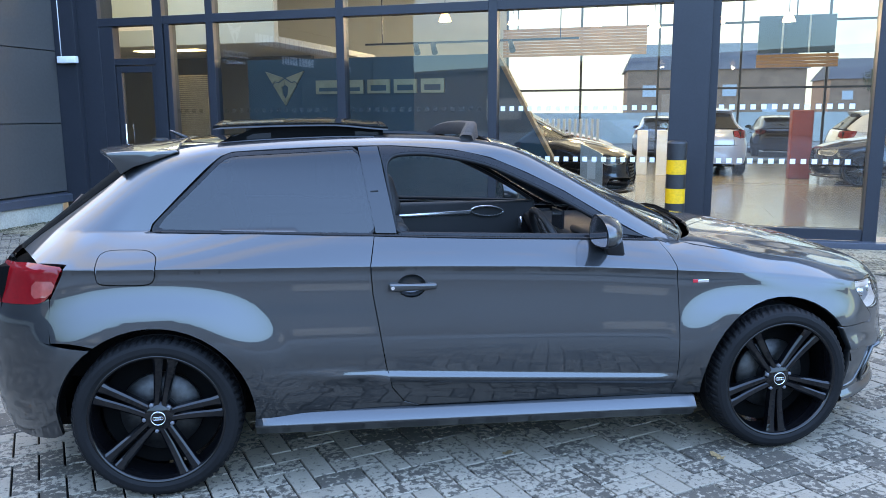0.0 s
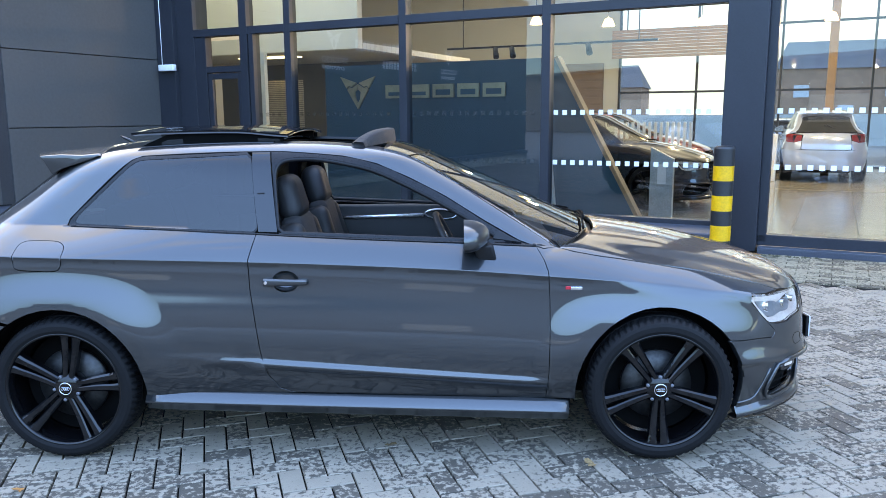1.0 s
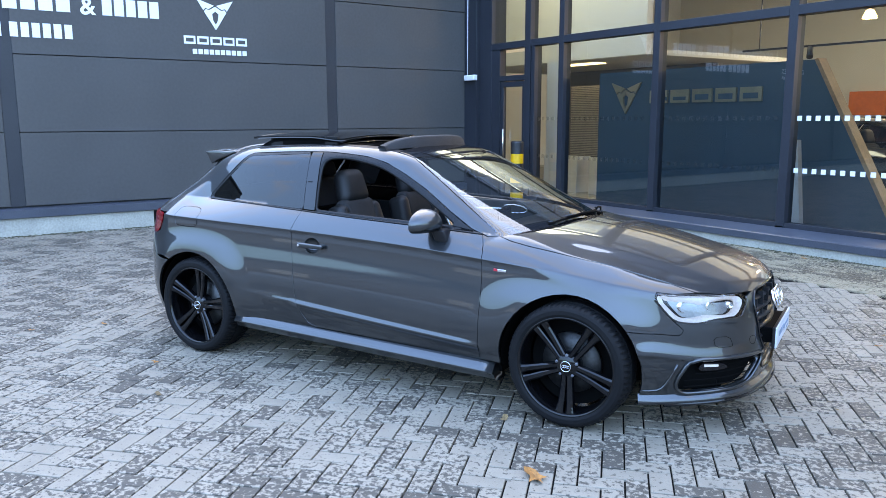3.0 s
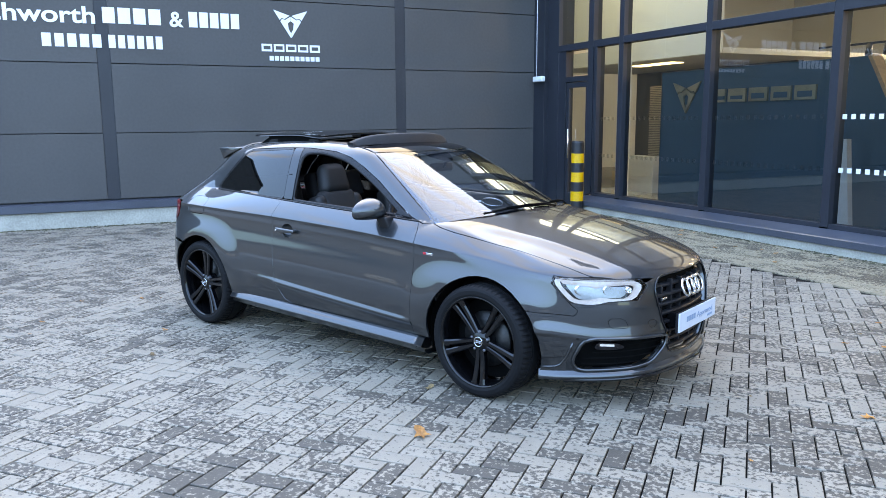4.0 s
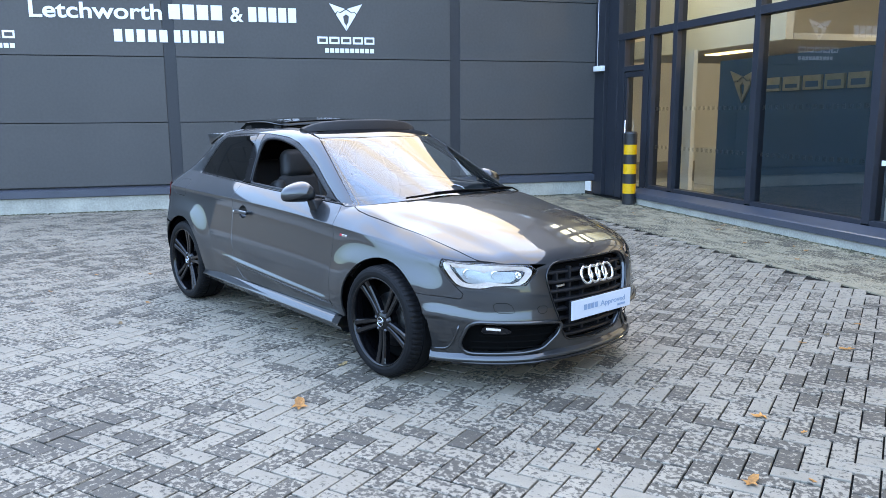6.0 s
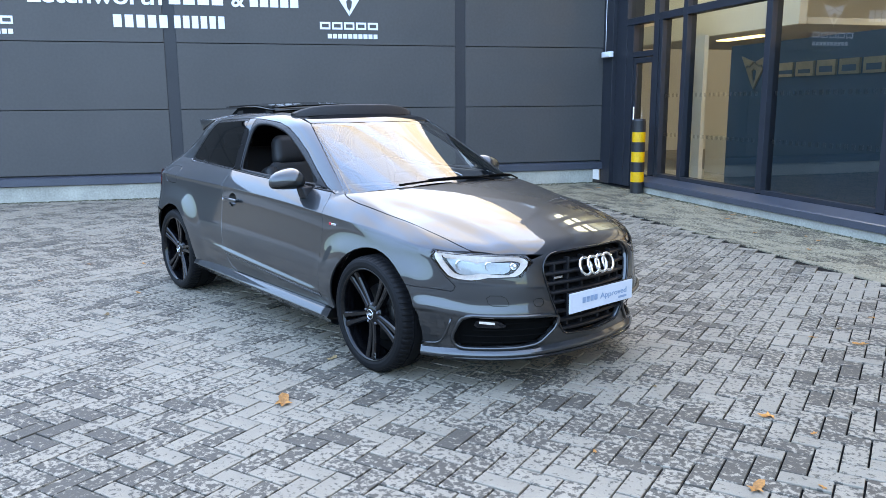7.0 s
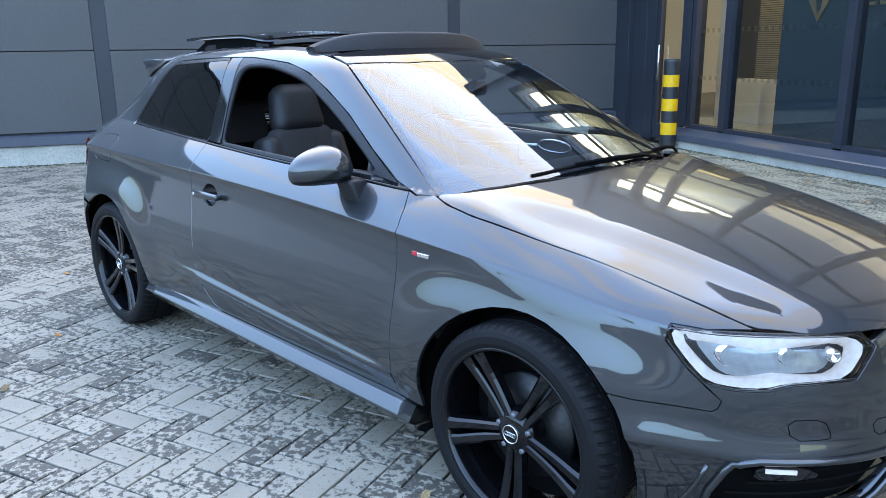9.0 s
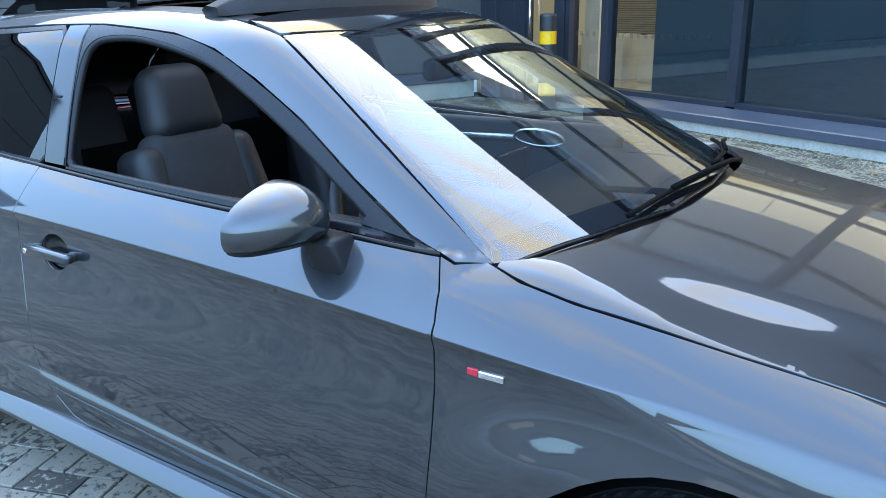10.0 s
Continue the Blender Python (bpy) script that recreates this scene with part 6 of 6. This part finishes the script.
# ceiling fittings, board, stands
board = thing("hanging_timber_board", B @ pose(3.76, 12.8, 3.05), "slatted timber fascia hanging under the ceiling", "fascia")
for k in range(9):
    part("slat", box(bmesh.new(), 0.0, 3.95, 0.0, 0.06, k * 0.085, k * 0.085 + 0.075, 0.004), WOOD_SLAT, board)
for x in (0.4, 3.4):
    part("hanger", box(bmesh.new(), x, x + 0.03, 0.02, 0.05, 0.76, 2.95), FRAME, board)
board2 = thing("hanging_timber_board", B @ pose(10.5, 12.8, 2.62), "slatted timber fascia with dark window hanging under the ceiling", "fascia")
for k in range(4):
    part("slat", box(bmesh.new(), 0.0, 1.95, 0.0, 0.06, k * 0.085, k * 0.085 + 0.075, 0.004), WOOD_SLAT, board2)
part("dark_panel", box(bmesh.new(), 0.02, 1.85, 0.0, 0.06, 0.36, 1.30), SCREEN_BLACK, board2)
for x in (0.58, 1.22):
    part("panel_bar", box(bmesh.new(), x, x + 0.04, -0.012, 0.0, 0.36, 1.30), STEEL_LIGHT, board2)
part("hanger", box(bmesh.new(), 0.9, 0.93, 0.02, 0.05, 1.30, 3.28), FRAME, board2)
post = thing("timber_post", B @ pose(9.32, 12.9, 0.015), "square oak post rising to the showroom ceiling", "post")
part("post_shaft", box(bmesh.new(), -0.10, 0.10, -0.10, 0.10, 0.0, 5.88, 0.01), OAK, post)
SHADE = mesh_of("shade", *lathe([(0.03, 0.16), (0.07, 0.14), (0.12, 0.03), (0.125, 0.0)], 20), True)
SHADE.materials.append(LAMP_WARM)
for x, y, z in ((8.0, 8.6, 3.30), (6.7, 9.2, 3.45), (9.3, 8.2, 3.30), (10.6, 7.8, 3.25), (5.2, 7.0, 3.30), (4.0, 6.0, 3.30), (6.1, 5.0, 3.35)):
    pen = thing("pendant_lamp", B @ pose(x, y, z), "small warm pendant lamp under the showroom ceiling", "pendant lamp", "showroom pendants")
    part("shade", SHADE, LAMP_WARM, pen, at=pose(0, 0, 0, 90, 0, 0))
    bm = bmesh.new()
    rod(bm, (0, 0, 0.15), (0, 0, 5.9 - z), 0.008, seg=6)
    part("cord", bm, FRAME, pen)
    glow = new("pendant_light", bpy.data.lights.new("pendant_light", "POINT"))
    glow.data.energy, glow.data.shadow_soft_size, glow.data.color = 15, 0.07, (1.0, 0.93, 0.82)
    glow.matrix_world = B @ pose(x, y, z - 0.10)
# added broad fill under the ceiling to brighten the showroom, no real fittings
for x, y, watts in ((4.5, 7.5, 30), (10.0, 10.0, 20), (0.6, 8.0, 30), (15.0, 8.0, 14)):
    fill_lamp = new("showroom_fill", bpy.data.lights.new("showroom_fill", "AREA"))
    fill_lamp.data.energy, fill_lamp.data.size, fill_lamp.data.color = watts, 7.0, (1.0, 0.97, 0.92)
    fill_lamp.matrix_world = B @ pose(x, y, 5.6)
# added fill that lifts the white bulkhead behind the upper panes
fill_lamp = new("entrance_fill", bpy.data.lights.new("entrance_fill", "AREA"))
fill_lamp.data.shape, fill_lamp.data.energy, fill_lamp.data.size, fill_lamp.data.size_y, fill_lamp.data.color = "RECTANGLE", 27, 3.6, 1.5, (0.88, 1.0, 1.0)
fill_lamp.matrix_world = B @ pose(0.9, 1.1, 5.78)
track = thing("lighting_track", B @ pose(3.4, 3.2, 2.62), "black ceiling track with spotlights", "track light")
part("rail", box(bmesh.new(), 0.0, 3.6, -0.02, 0.02, 0.0, 0.03), FRAME, track)
for x in (0.3, 3.3):
    part("drop_rod", box(bmesh.new(), x, x + 0.015, -0.008, 0.008, 0.03, 3.28), FRAME, track)
for x in (0.9, 1.2, 2.5):
    bm = bmesh.new()
    rod(bm, (x, 0, -0.01), (x + 0.06, -0.10, -0.16), 0.045, 0.05, 14)
    part("spotlight", bm, BOLLARD_BLACK, track)
kiosk = thing("info_stand", B @ pose(7.34, 2.2, 0.015), "light grey information stand on the showroom floor", "stand")
bm = plate_of([(-0.16, 0.0), (0.16, 0.0), (0.16, 0.86), (-0.16, 1.02)], -0.06, 0.06)
part("stand_body", bm, STEEL_LIGHT, kiosk)
part("notice", box(bmesh.new(), -0.055, 0.065, -0.066, -0.061, 0.50, 0.78), WHITE_SIGN, kiosk)
red = thing("red_stand", B @ pose(11.2, 9.4, 0.015), "red display stand on the showroom floor", "stand")
part("stand_body", box(bmesh.new(), -0.22, 0.22, -0.2, 0.2, 0.0, 1.5, 0.02), RED_STAND, red)
for x in (9.0, 9.45):
    pil = thing("white_pillar_stand", B @ pose(x - 1.2, 9.8, 0.015), "white display pillar on the showroom floor", "stand", "white pillars")
    part("stand_body", box(bmesh.new(), -0.12, 0.12, -0.12, 0.12, 0.0, 1.05, 0.01), WHITE_BOX, pil)
slats = thing("white_slat_screen", B @ pose(5.6, 6.2, 0.015), "white slatted low screen in the showroom", "screen")
for k in range(14):
    part("slat", box(bmesh.new(), k * 0.11, k * 0.11 + 0.055, 0.0, 0.03, 0.0, 1.35, 0.004), WHITE_BOX, slats)
part("rail", box(bmesh.new(), 0.0, 1.5, 0.03, 0.06, 0.2, 0.26), WHITE_BOX, slats)

# cars on show and parked behind
def show_car(at, material, label, tall=1.0, group="cars on show"):
    """A car like the first in another paint, without its badges and plate."""
    ob = copy_thing(car, B @ at @ Matrix.Diagonal((1.0, 1.0, tall, 1)))
    for q in list(ob.children_recursive):
        if q.name.split(".")[0] in ("badge_ring", "number_plate", "plate_holder", "plate_bracket", "print", "print_bar", "model_badge", "wing_badge", "badge_bar", "cap_ring", "sunroof_panel", "sunroof_skirt", "sunroof_arm", "wind_deflector"):
            bpy.data.objects.remove(q)
        elif q.type == "MESH" and q.data.materials and q.data.materials[0] == GREY_PAINT:
            q.material_slots[0].link = "OBJECT"
            q.material_slots[0].material = material
    return tagged(ob, label, "car", group)


BLACK_PAINT = paint("black_car_paint", (0.02, 0.022, 0.03), 0.5)
MAROON = paint("maroon_car_paint", (0.20, 0.012, 0.03), 0.4)
SILVER_BLUE = paint("pale_blue_car_paint", (0.42, 0.48, 0.60), 0.3)
WHITE_PAINT = paint("white_car_paint", (0.70, 0.71, 0.72), 0.0)
show_car(pose(5.75, 4.0, 0.015, 0, 0, -6), BLACK_PAINT, "black crossover car on the showroom floor behind the partition", 1.10)
show_car(pose(5.2, 7.4, 0.015, 0, 0, -6), MAROON, "maroon crossover car on the showroom floor", 1.12)
show_car(pose(9.15, 11.6, 0.015, 0, 0, 96), SILVER_BLUE, "pale blue-white sport utility car seen from behind", 1.14)
show_car(pose(14.2, 11.9, 0.015, 0, 0, 4), WHITE_PAINT, "white crossover car on the showroom floor", 1.10)
show_car(pose(13.4, 8.2, 0.015, 0, 0, 176), BLACK_PAINT, "black hatchback on the showroom floor", 1.02)
show_car(pose(8.0, 20.5, -0.02, 0, 0, 90), SILVER_BLUE, "silver car parked outside behind the showroom", 1.0, "parked cars")
show_car(pose(12.0, 21.0, -0.02, 0, 0, 90), BLACK_PAINT, "dark car parked outside behind the showroom", 1.0, "parked cars")

# ---- bollards ----
for x, y, h, label in ((3.215, 4.115, 1.17, "yellow and black banded steel bollard by the glass pier"), (-2.695, 7.245, 1.17, "yellow and black banded steel bollard by the corner door")):
    bol = thing("bollard", pose(x, y, 0), label, "bollard", "banded bollards")
    top = [(0.001, h), (0.085, h), (0.100, h - 0.012), (0.105, h - 0.03)]
    def ring(z0, z1):
        bm = bmesh.new()
        v, f = lathe([(0.105, 0.0), (0.105, z1 - z0)], 40)
        me = mesh_of("band", [(a, b, c + z0) for a, c, b in [(p[0], p[1], p[2]) for p in v]], f, True)
        return me
    zs = [(0.0, 0.18, 0), (0.18, 0.34, 1), (0.34, 0.495, 0), (0.495, 0.655, 1), (0.655, 0.81, 0), (0.81, 0.965, 1), (0.965, h - 0.03, 0)]
    for z0, z1, yel in zs:
        part("band", ring(z0, z1), YELLOW if yel else BOLLARD_BLACK, bol)
    v, f = lathe([(r, z) for r, z in top], 40)
    part("cap", mesh_of("cap", [(a, c, b) for a, b, c in v], [tuple(reversed(q)) for q in f], True), BOLLARD_BLACK, bol)

# ---- outside, round about ----
ground = tagged(part("ground", mesh_of("ground", [(-900, -900, -0.022), (900, -900, -0.022), (900, 900, -0.022), (-900, 900, -0.022)], [(0, 1, 2, 3)]), mat("yard_ground", (0.19, 0.18, 0.165), 0.75, scale=0.6, vary=0.25, grain=9)), "grey paved ground running to the horizon", kind="structure")
for x, y, w, d, h, name in ((43, 78, 18, 9, 6.0, "brick_house"), (16, 104, 20, 9, 5.0, "brick_house"), (80, 96, 18, 9, 6.0, "brick_house")):
    house = thing("house", pose(x, y, 0, 0, 0, -20), "red brick house with slate roof beyond the showroom", "house", "far houses")
    part("wall", box(bmesh.new(), -w / 2, w / 2, -d / 2, d / 2, 0, h), BRICK_FAR, house)
    vs = [(-w / 2 - 0.3, -d / 2 - 0.3, h), (w / 2 + 0.3, -d / 2 - 0.3, h), (w / 2 + 0.3, d / 2 + 0.3, h), (-w / 2 - 0.3, d / 2 + 0.3, h), (-w / 2 + 1, 0, h + 3), (w / 2 - 1, 0, h + 3)]
    part("roof", mesh_of("roof", vs, [(0, 1, 5, 4), (1, 2, 5), (2, 3, 4, 5), (3, 0, 4), (3, 2, 1, 0)]), SLATE, house)
    for k in range(4):
        part("window", box(bmesh.new(), -w / 2 + 1.6 + k * w / 4.4, -w / 2 + 3.0 + k * w / 4.4, -d / 2 - 0.06, -d / 2 + 0.02, 1.2 if k % 2 else 3.2, 2.4 if k % 2 else 4.4), WHITE_BOX, house)
fence = tagged(part("boundary_wall", box(bmesh.new(), -60, 60, 33, 33.2, 0, 1.5), CREAM), "pale grey boundary fence behind the showroom", "fence", kind="structure")
# unseen block, sized to set the skyline and pale bars mirrored in the car
opposite = thing("opposite_building", pose(2, -38, 0, 0, 0, 4), "long unseen grey block across the yard, added for the reflections in the car", "building")
part("wall", box(bmesh.new(), -110, 110, -6, 0, 0, 5.2), SKYLINE_GREY, opposite)
part("roof", box(bmesh.new(), -110.4, 110.4, -6.4, 0.4, 5.2, 5.45), SKYLINE_GREY, opposite)
for k in range(5):
    part("window", box(bmesh.new(), -38 + k * 17.2, -34 + k * 17.2, -0.05, 0.06, 1.0, 2.8), STEEL_LIGHT, opposite)


def tree(x, y, h, seed):
    rng = random.Random(seed)
    ob = thing("tree", pose(x, y, 0), "autumn tree with thinning yellow-green leaves", "tree", "far trees")
    bm = bmesh.new()
    rod(bm, (0, 0, -0.1), (0.05, 0, h * 0.5), 0.16, 0.09, 8)
    for k in range(9):
        a = rng.uniform(0, 6.28)
        z = h * rng.uniform(0.3, 0.55)
        rod(bm, (0, 0, z), (math.cos(a) * h * 0.22, math.sin(a) * h * 0.22, z + h * rng.uniform(0.15, 0.35)), 0.05, 0.015, 5)
    part("trunk", bm, BARK, ob)
    vs, fs = [], []
    for k in range(2600):
        d = Vector((rng.gauss(0, 1), rng.gauss(0, 1), rng.gauss(0, 1))).normalized() * rng.random() ** 0.4
        lump = 0.75 + 0.35 * noise.noise(d * 2.3 + Vector((seed, 0, 0)))
        c = Vector((d.x * h * 0.30 * lump, d.y * h * 0.30 * lump, h * 0.66 + d.z * h * 0.33 * lump))
        u, v = Vector((rng.gauss(0, 1), rng.gauss(0, 1), rng.gauss(0, 1))).normalized(), Vector((rng.gauss(0, 1), rng.gauss(0, 1), rng.gauss(0, 1))).normalized()
        s = rng.uniform(0.07, 0.15)
        i = len(vs)
        vs += [tuple(c - u * s), tuple(c + v * s * 0.6), tuple(c + u * s), tuple(c - v * s * 0.6)]
        fs.append((i, i + 1, i + 2, i + 3))
    part("crown", mesh_of("crown", vs, fs), FOLIAGE, ob)


for x, y, h, s in ((58, 70, 7, 3), (64, 74, 8, 8), (84, 74, 9, 12)):
    tree(x, y, h, s)

# ---- fallen leaves ----


def leaf_mesh(seed):
    rng = random.Random(seed)
    vs, out = [(0, 0, 0.006)], []
    n = 15
    for k in range(n):
        a = 2 * math.pi * k / n
        r = (0.055 if k % 3 == 0 else 0.030) * rng.uniform(0.8, 1.15)
        if abs(a - math.pi) < 0.25:
            r = 0.085
        vs.append((r * math.cos(a), r * math.sin(a) * 0.85, 0.004 + 0.014 * rng.random()))
    fs = [(0, 1 + k, 1 + (k + 1) % n) for k in range(n)]
    return mesh_of("leaf_blade", vs, fs)


LEAVES = [leaf_mesh(k) for k in range(5)]
for i, me in enumerate(LEAVES):
    me.materials.append(LEAF_A if i % 2 == 0 else LEAF_B)
BI0 = B.inverted()
rng = random.Random(4)
spots = [(1.406, -1.446, 1.25, 0), (1.0, -0.912, 0.75, 1), (0.107, -0.71, 0.6, 3), (3.35, -0.55, 1.0, 2), (3.05, 0.15, 0.85, 4), (2.9, 1.6, 0.8, 2), (-0.85, -1.55, 0.6, 1), (3.75, -0.05, 0.9, 0)]
for k in range(42):
    q = B @ Vector((rng.uniform(0.8, 9.5), -rng.uniform(0.33, 1.0) ** 1.5 - rng.random() * (1.6 if k % 3 == 0 else 0.25), 0))
    spots.append((q.x, q.y, rng.uniform(0.35, 0.8), rng.randrange(5)))
for k in range(26):
    spots.append((rng.uniform(-3, 4.2), rng.uniform(-2.4, 4.5), rng.uniform(0.25, 0.6), rng.randrange(5)))
for k in range(60):
    q = (rng.uniform(2.4, 6.5), rng.uniform(-1.5, 5.0)) if k % 2 else (rng.uniform(-7.0, -2.0), rng.uniform(-2.0, 6.0))
    if (BI0 @ Vector((*q, 0))).y < -0.45 and (BI0 @ Vector((*q, 0))).x > 0.3:
        spots.append((*q, rng.uniform(0.16, 0.42), rng.randrange(5)))
for x, y, s, k in spots:
    s *= 0.8
    m = pose(x, y, 0.002, rng.uniform(-6, 6), rng.uniform(-6, 6), rng.uniform(0, 360)) @ Matrix.Diagonal((s, s, s, 1))
    tagged(part("fallen_leaf", LEAVES[k], LEAF_A, None, "", m), "curled brown autumn leaf lying on the paving", "leaf", "fallen leaves")

# ---- moss and dirt along the foot of the walls ----
rng = random.Random(21)
for name, count, spot in (("moss_line", 1500, lambda: (0.06 + abs(rng.gauss(0, 0.09)), -rng.uniform(0.3, 12.0))), ("moss_line", 700, lambda: (rng.uniform(0.5, 9.5), -0.30 - abs(rng.gauss(0, 0.05))))):
    vs, fs = [], []
    for _ in range(count):
        cx, cy = spot()
        r, h = rng.uniform(0.008, 0.032), rng.uniform(0.004, 0.012)
        i, k = len(vs), 6
        a0 = rng.random()
        vs += [(cx + r * rng.uniform(0.6, 1.2) * math.cos(a0 + 6.283 * q / k), cy + r * rng.uniform(0.6, 1.2) * math.sin(a0 + 6.283 * q / k), 0.0) for q in range(k)] + [(cx, cy, h)]
        fs += [(i + q, i + (q + 1) % k, i + k) for q in range(k)]
    tagged(part(name, mesh_of(name, vs, fs), MOSS, None, "", B), "brown moss and dirt along the foot of the wall", "moss", kind="stuff")

# ---- paving ----
def paving_mat(name, dark, light, rough, single=False):
    """Worn concrete pavers: pale faces with small dark lichen blots, more on some pieces than on others."""
    m = mat(name, light, rough, spec=0.35, scale=6, vary=0.12, grain=160, bump=0.35, **({"random_vary": 0.16} if single else {"island": 0.16}))
    n, l = m.node_tree.nodes, m.node_tree.links
    p = n["Principled BSDF"]
    src = p.inputs["Base Color"].links[0].from_socket
    co = n.new("ShaderNodeNewGeometry")
    blot, patch = n.new("ShaderNodeTexNoise"), n.new("ShaderNodeTexNoise")
    blot.inputs["Scale"].default_value, blot.inputs["Detail"].default_value, blot.inputs["Roughness"].default_value = 36, 5, 0.64
    patch.inputs["Scale"].default_value, patch.inputs["Detail"].default_value = 1.1, 4
    l.new(co.outputs["Position"], blot.inputs["Vector"])
    l.new(co.outputs["Position"], patch.inputs["Vector"])
    total = blot.outputs["Fac"]
    piece = n.new("ShaderNodeObjectInfo").outputs["Random"] if single else co.outputs["Random Per Island"]
    for weight, source in ((0.30, patch.outputs["Fac"]), (0.20, piece)):
        s = n.new("ShaderNodeMath")
        s.operation = "MULTIPLY_ADD"
        s.inputs[1].default_value = weight
        l.new(source, s.inputs[0])
        l.new(total, s.inputs[2])
        total = s.outputs["Value"]
    ramp = n.new("ShaderNodeMapRange")
    ramp.inputs["From Min"].default_value, ramp.inputs["From Max"].default_value = 0.725, 0.805
    ramp.inputs["To Max"].default_value = 0.90
    l.new(total, ramp.inputs["Value"])
    mix = n.new("ShaderNodeMix")
    mix.data_type = "RGBA"
    mix.inputs["B"].default_value = (*dark, 1)
    l.new(ramp.outputs["Result"], mix.inputs["Factor"])
    l.new(src, mix.inputs["A"])
    l.new(mix.outputs["Result"], p.inputs["Base Color"])
    return m


PAVER = paving_mat("grey_paver", (0.043, 0.036, 0.029), (0.282, 0.228, 0.174), 0.60)
BUFF = paving_mat("buff_paver", (0.055, 0.042, 0.028), (0.30, 0.235, 0.155), 0.85)
JOINT = mat("joint_sand", (0.009, 0.0083, 0.0076), 0.9, 0, 0.1, scale=6, vary=0.3)
pavement = tagged(part("pavement", mesh_of("pavement", [(x, y, -0.014) for x, y in ((-11.6, -10.6), (12.1, -10.6), (12.1, 9.3), (-11.6, 9.3))], [(0, 1, 2, 3)]), JOINT), "block-paved yard of grey herringbone pavers", kind="structure")
HB = B @ pose(0, 0, 0, 0, 0, 43.5)
HBI = HB.inverted()
near = (-0.6, 2.9, -2.75, -1.10)


def stone(cx, cy, ang, lx, ly, dz, tilt, base, full=True):
    """Corners of one paver: flat top, chamfer, sides."""
    c, s = math.cos(ang), math.sin(ang)
    out = []
    for inset, z in ((0.0018, 0.0), (0.0, -0.0022), (0.0, -0.020)):
        for sx, sy in ((-1, -1), (1, -1), (1, 1), (-1, 1)):
            x, y = sx * (lx / 2 - inset), sy * (ly / 2 - inset)
            out.append((cx + x * c - y * s, cy + x * s + y * c, z + dz + tilt[0] * x + tilt[1] * y))
    f = [(base, base + 1, base + 2, base + 3)]
    for lv in (0, 4):
        for k in range(4):
            q, w = base + lv + k, base + lv + (k + 1) % 4
            f.append((q, q + 4, w + 4, w))
    return out, f


rng = random.Random(11)
verts, faces, close = [], [], []
bverts, bfaces = [], []
a0 = math.atan2(HB[1][0], HB[0][0])
BI = B.inverted()
border = -1.66
for r in range(-190, 190):
    for q in range(-190, 190):
        k = (q - r) % 4
        if k == 0:
            lx, ly, cx, cy, da = 0.2, 0.1, q * 0.1 + 0.1, r * 0.1 + 0.05, 0.0
        elif k == 3:
            lx, ly, cx, cy, da = 0.2, 0.1, q * 0.1 + 0.05, r * 0.1 + 0.1, math.pi / 2
        else:
            continue
        w = HB @ Vector((cx, cy, 0))
        if not (-11.5 < w.x < 12.0 and -10.5 < w.y < 9.2):
            continue
        loc = BI @ w
        if loc.x < 0.08 or loc.y > border - 0.06:
            continue
        tilt = (rng.gauss(0, 0.008), rng.gauss(0, 0.012))
        dz = rng.gauss(-0.0005, 0.0009)
        if near[0] < w.x < near[1] and near[2] < w.y < near[3]:
            close.append((w.x, w.y, a0 + da, tilt, dz))
            continue
        v, f = stone(w.x, w.y, a0 + da, lx - 0.008, ly - 0.008, dz, tilt, len(verts))
        verts += v
        faces += f
for j in range(0, 14):
    y = border + 0.055 + j * 0.107
    if y > -0.28:
        break
    for i in range(0, 66):
        x = 0.14 + i * 0.208 + (0.104 if j % 2 else 0)
        w = B @ Vector((x, y, 0))
        v, f = stone(w.x, w.y, radians(-25.8), 0.2, 0.1, rng.gauss(0, 0.001), (rng.gauss(0, 0.008), rng.gauss(0, 0.012)), len(bverts))
        bverts += v
        bfaces += f
tagged(part("grey_pavers", mesh_of("grey_pavers", verts, faces), PAVER, pavement), kind="stuff")
tagged(part("buff_pavers", mesh_of("buff_pavers", bverts, bfaces), BUFF, pavement), kind="stuff")
v, f = stone(0, 0, 0, 0.192, 0.092, 0, (0, 0), 0)
PAVER_ONE = paving_mat("grey_paver_single", (0.043, 0.036, 0.029), (0.282, 0.228, 0.174), 0.60, True)
STONE = mesh_of("paver", v, f)
STONE.materials.append(PAVER_ONE)
for x, y, a, tilt, dz in close[:300]:
    part("paver", STONE, PAVER_ONE, pavement, at=pose(x, y, dz, math.degrees(tilt[1]), -math.degrees(tilt[0]), math.degrees(a)))
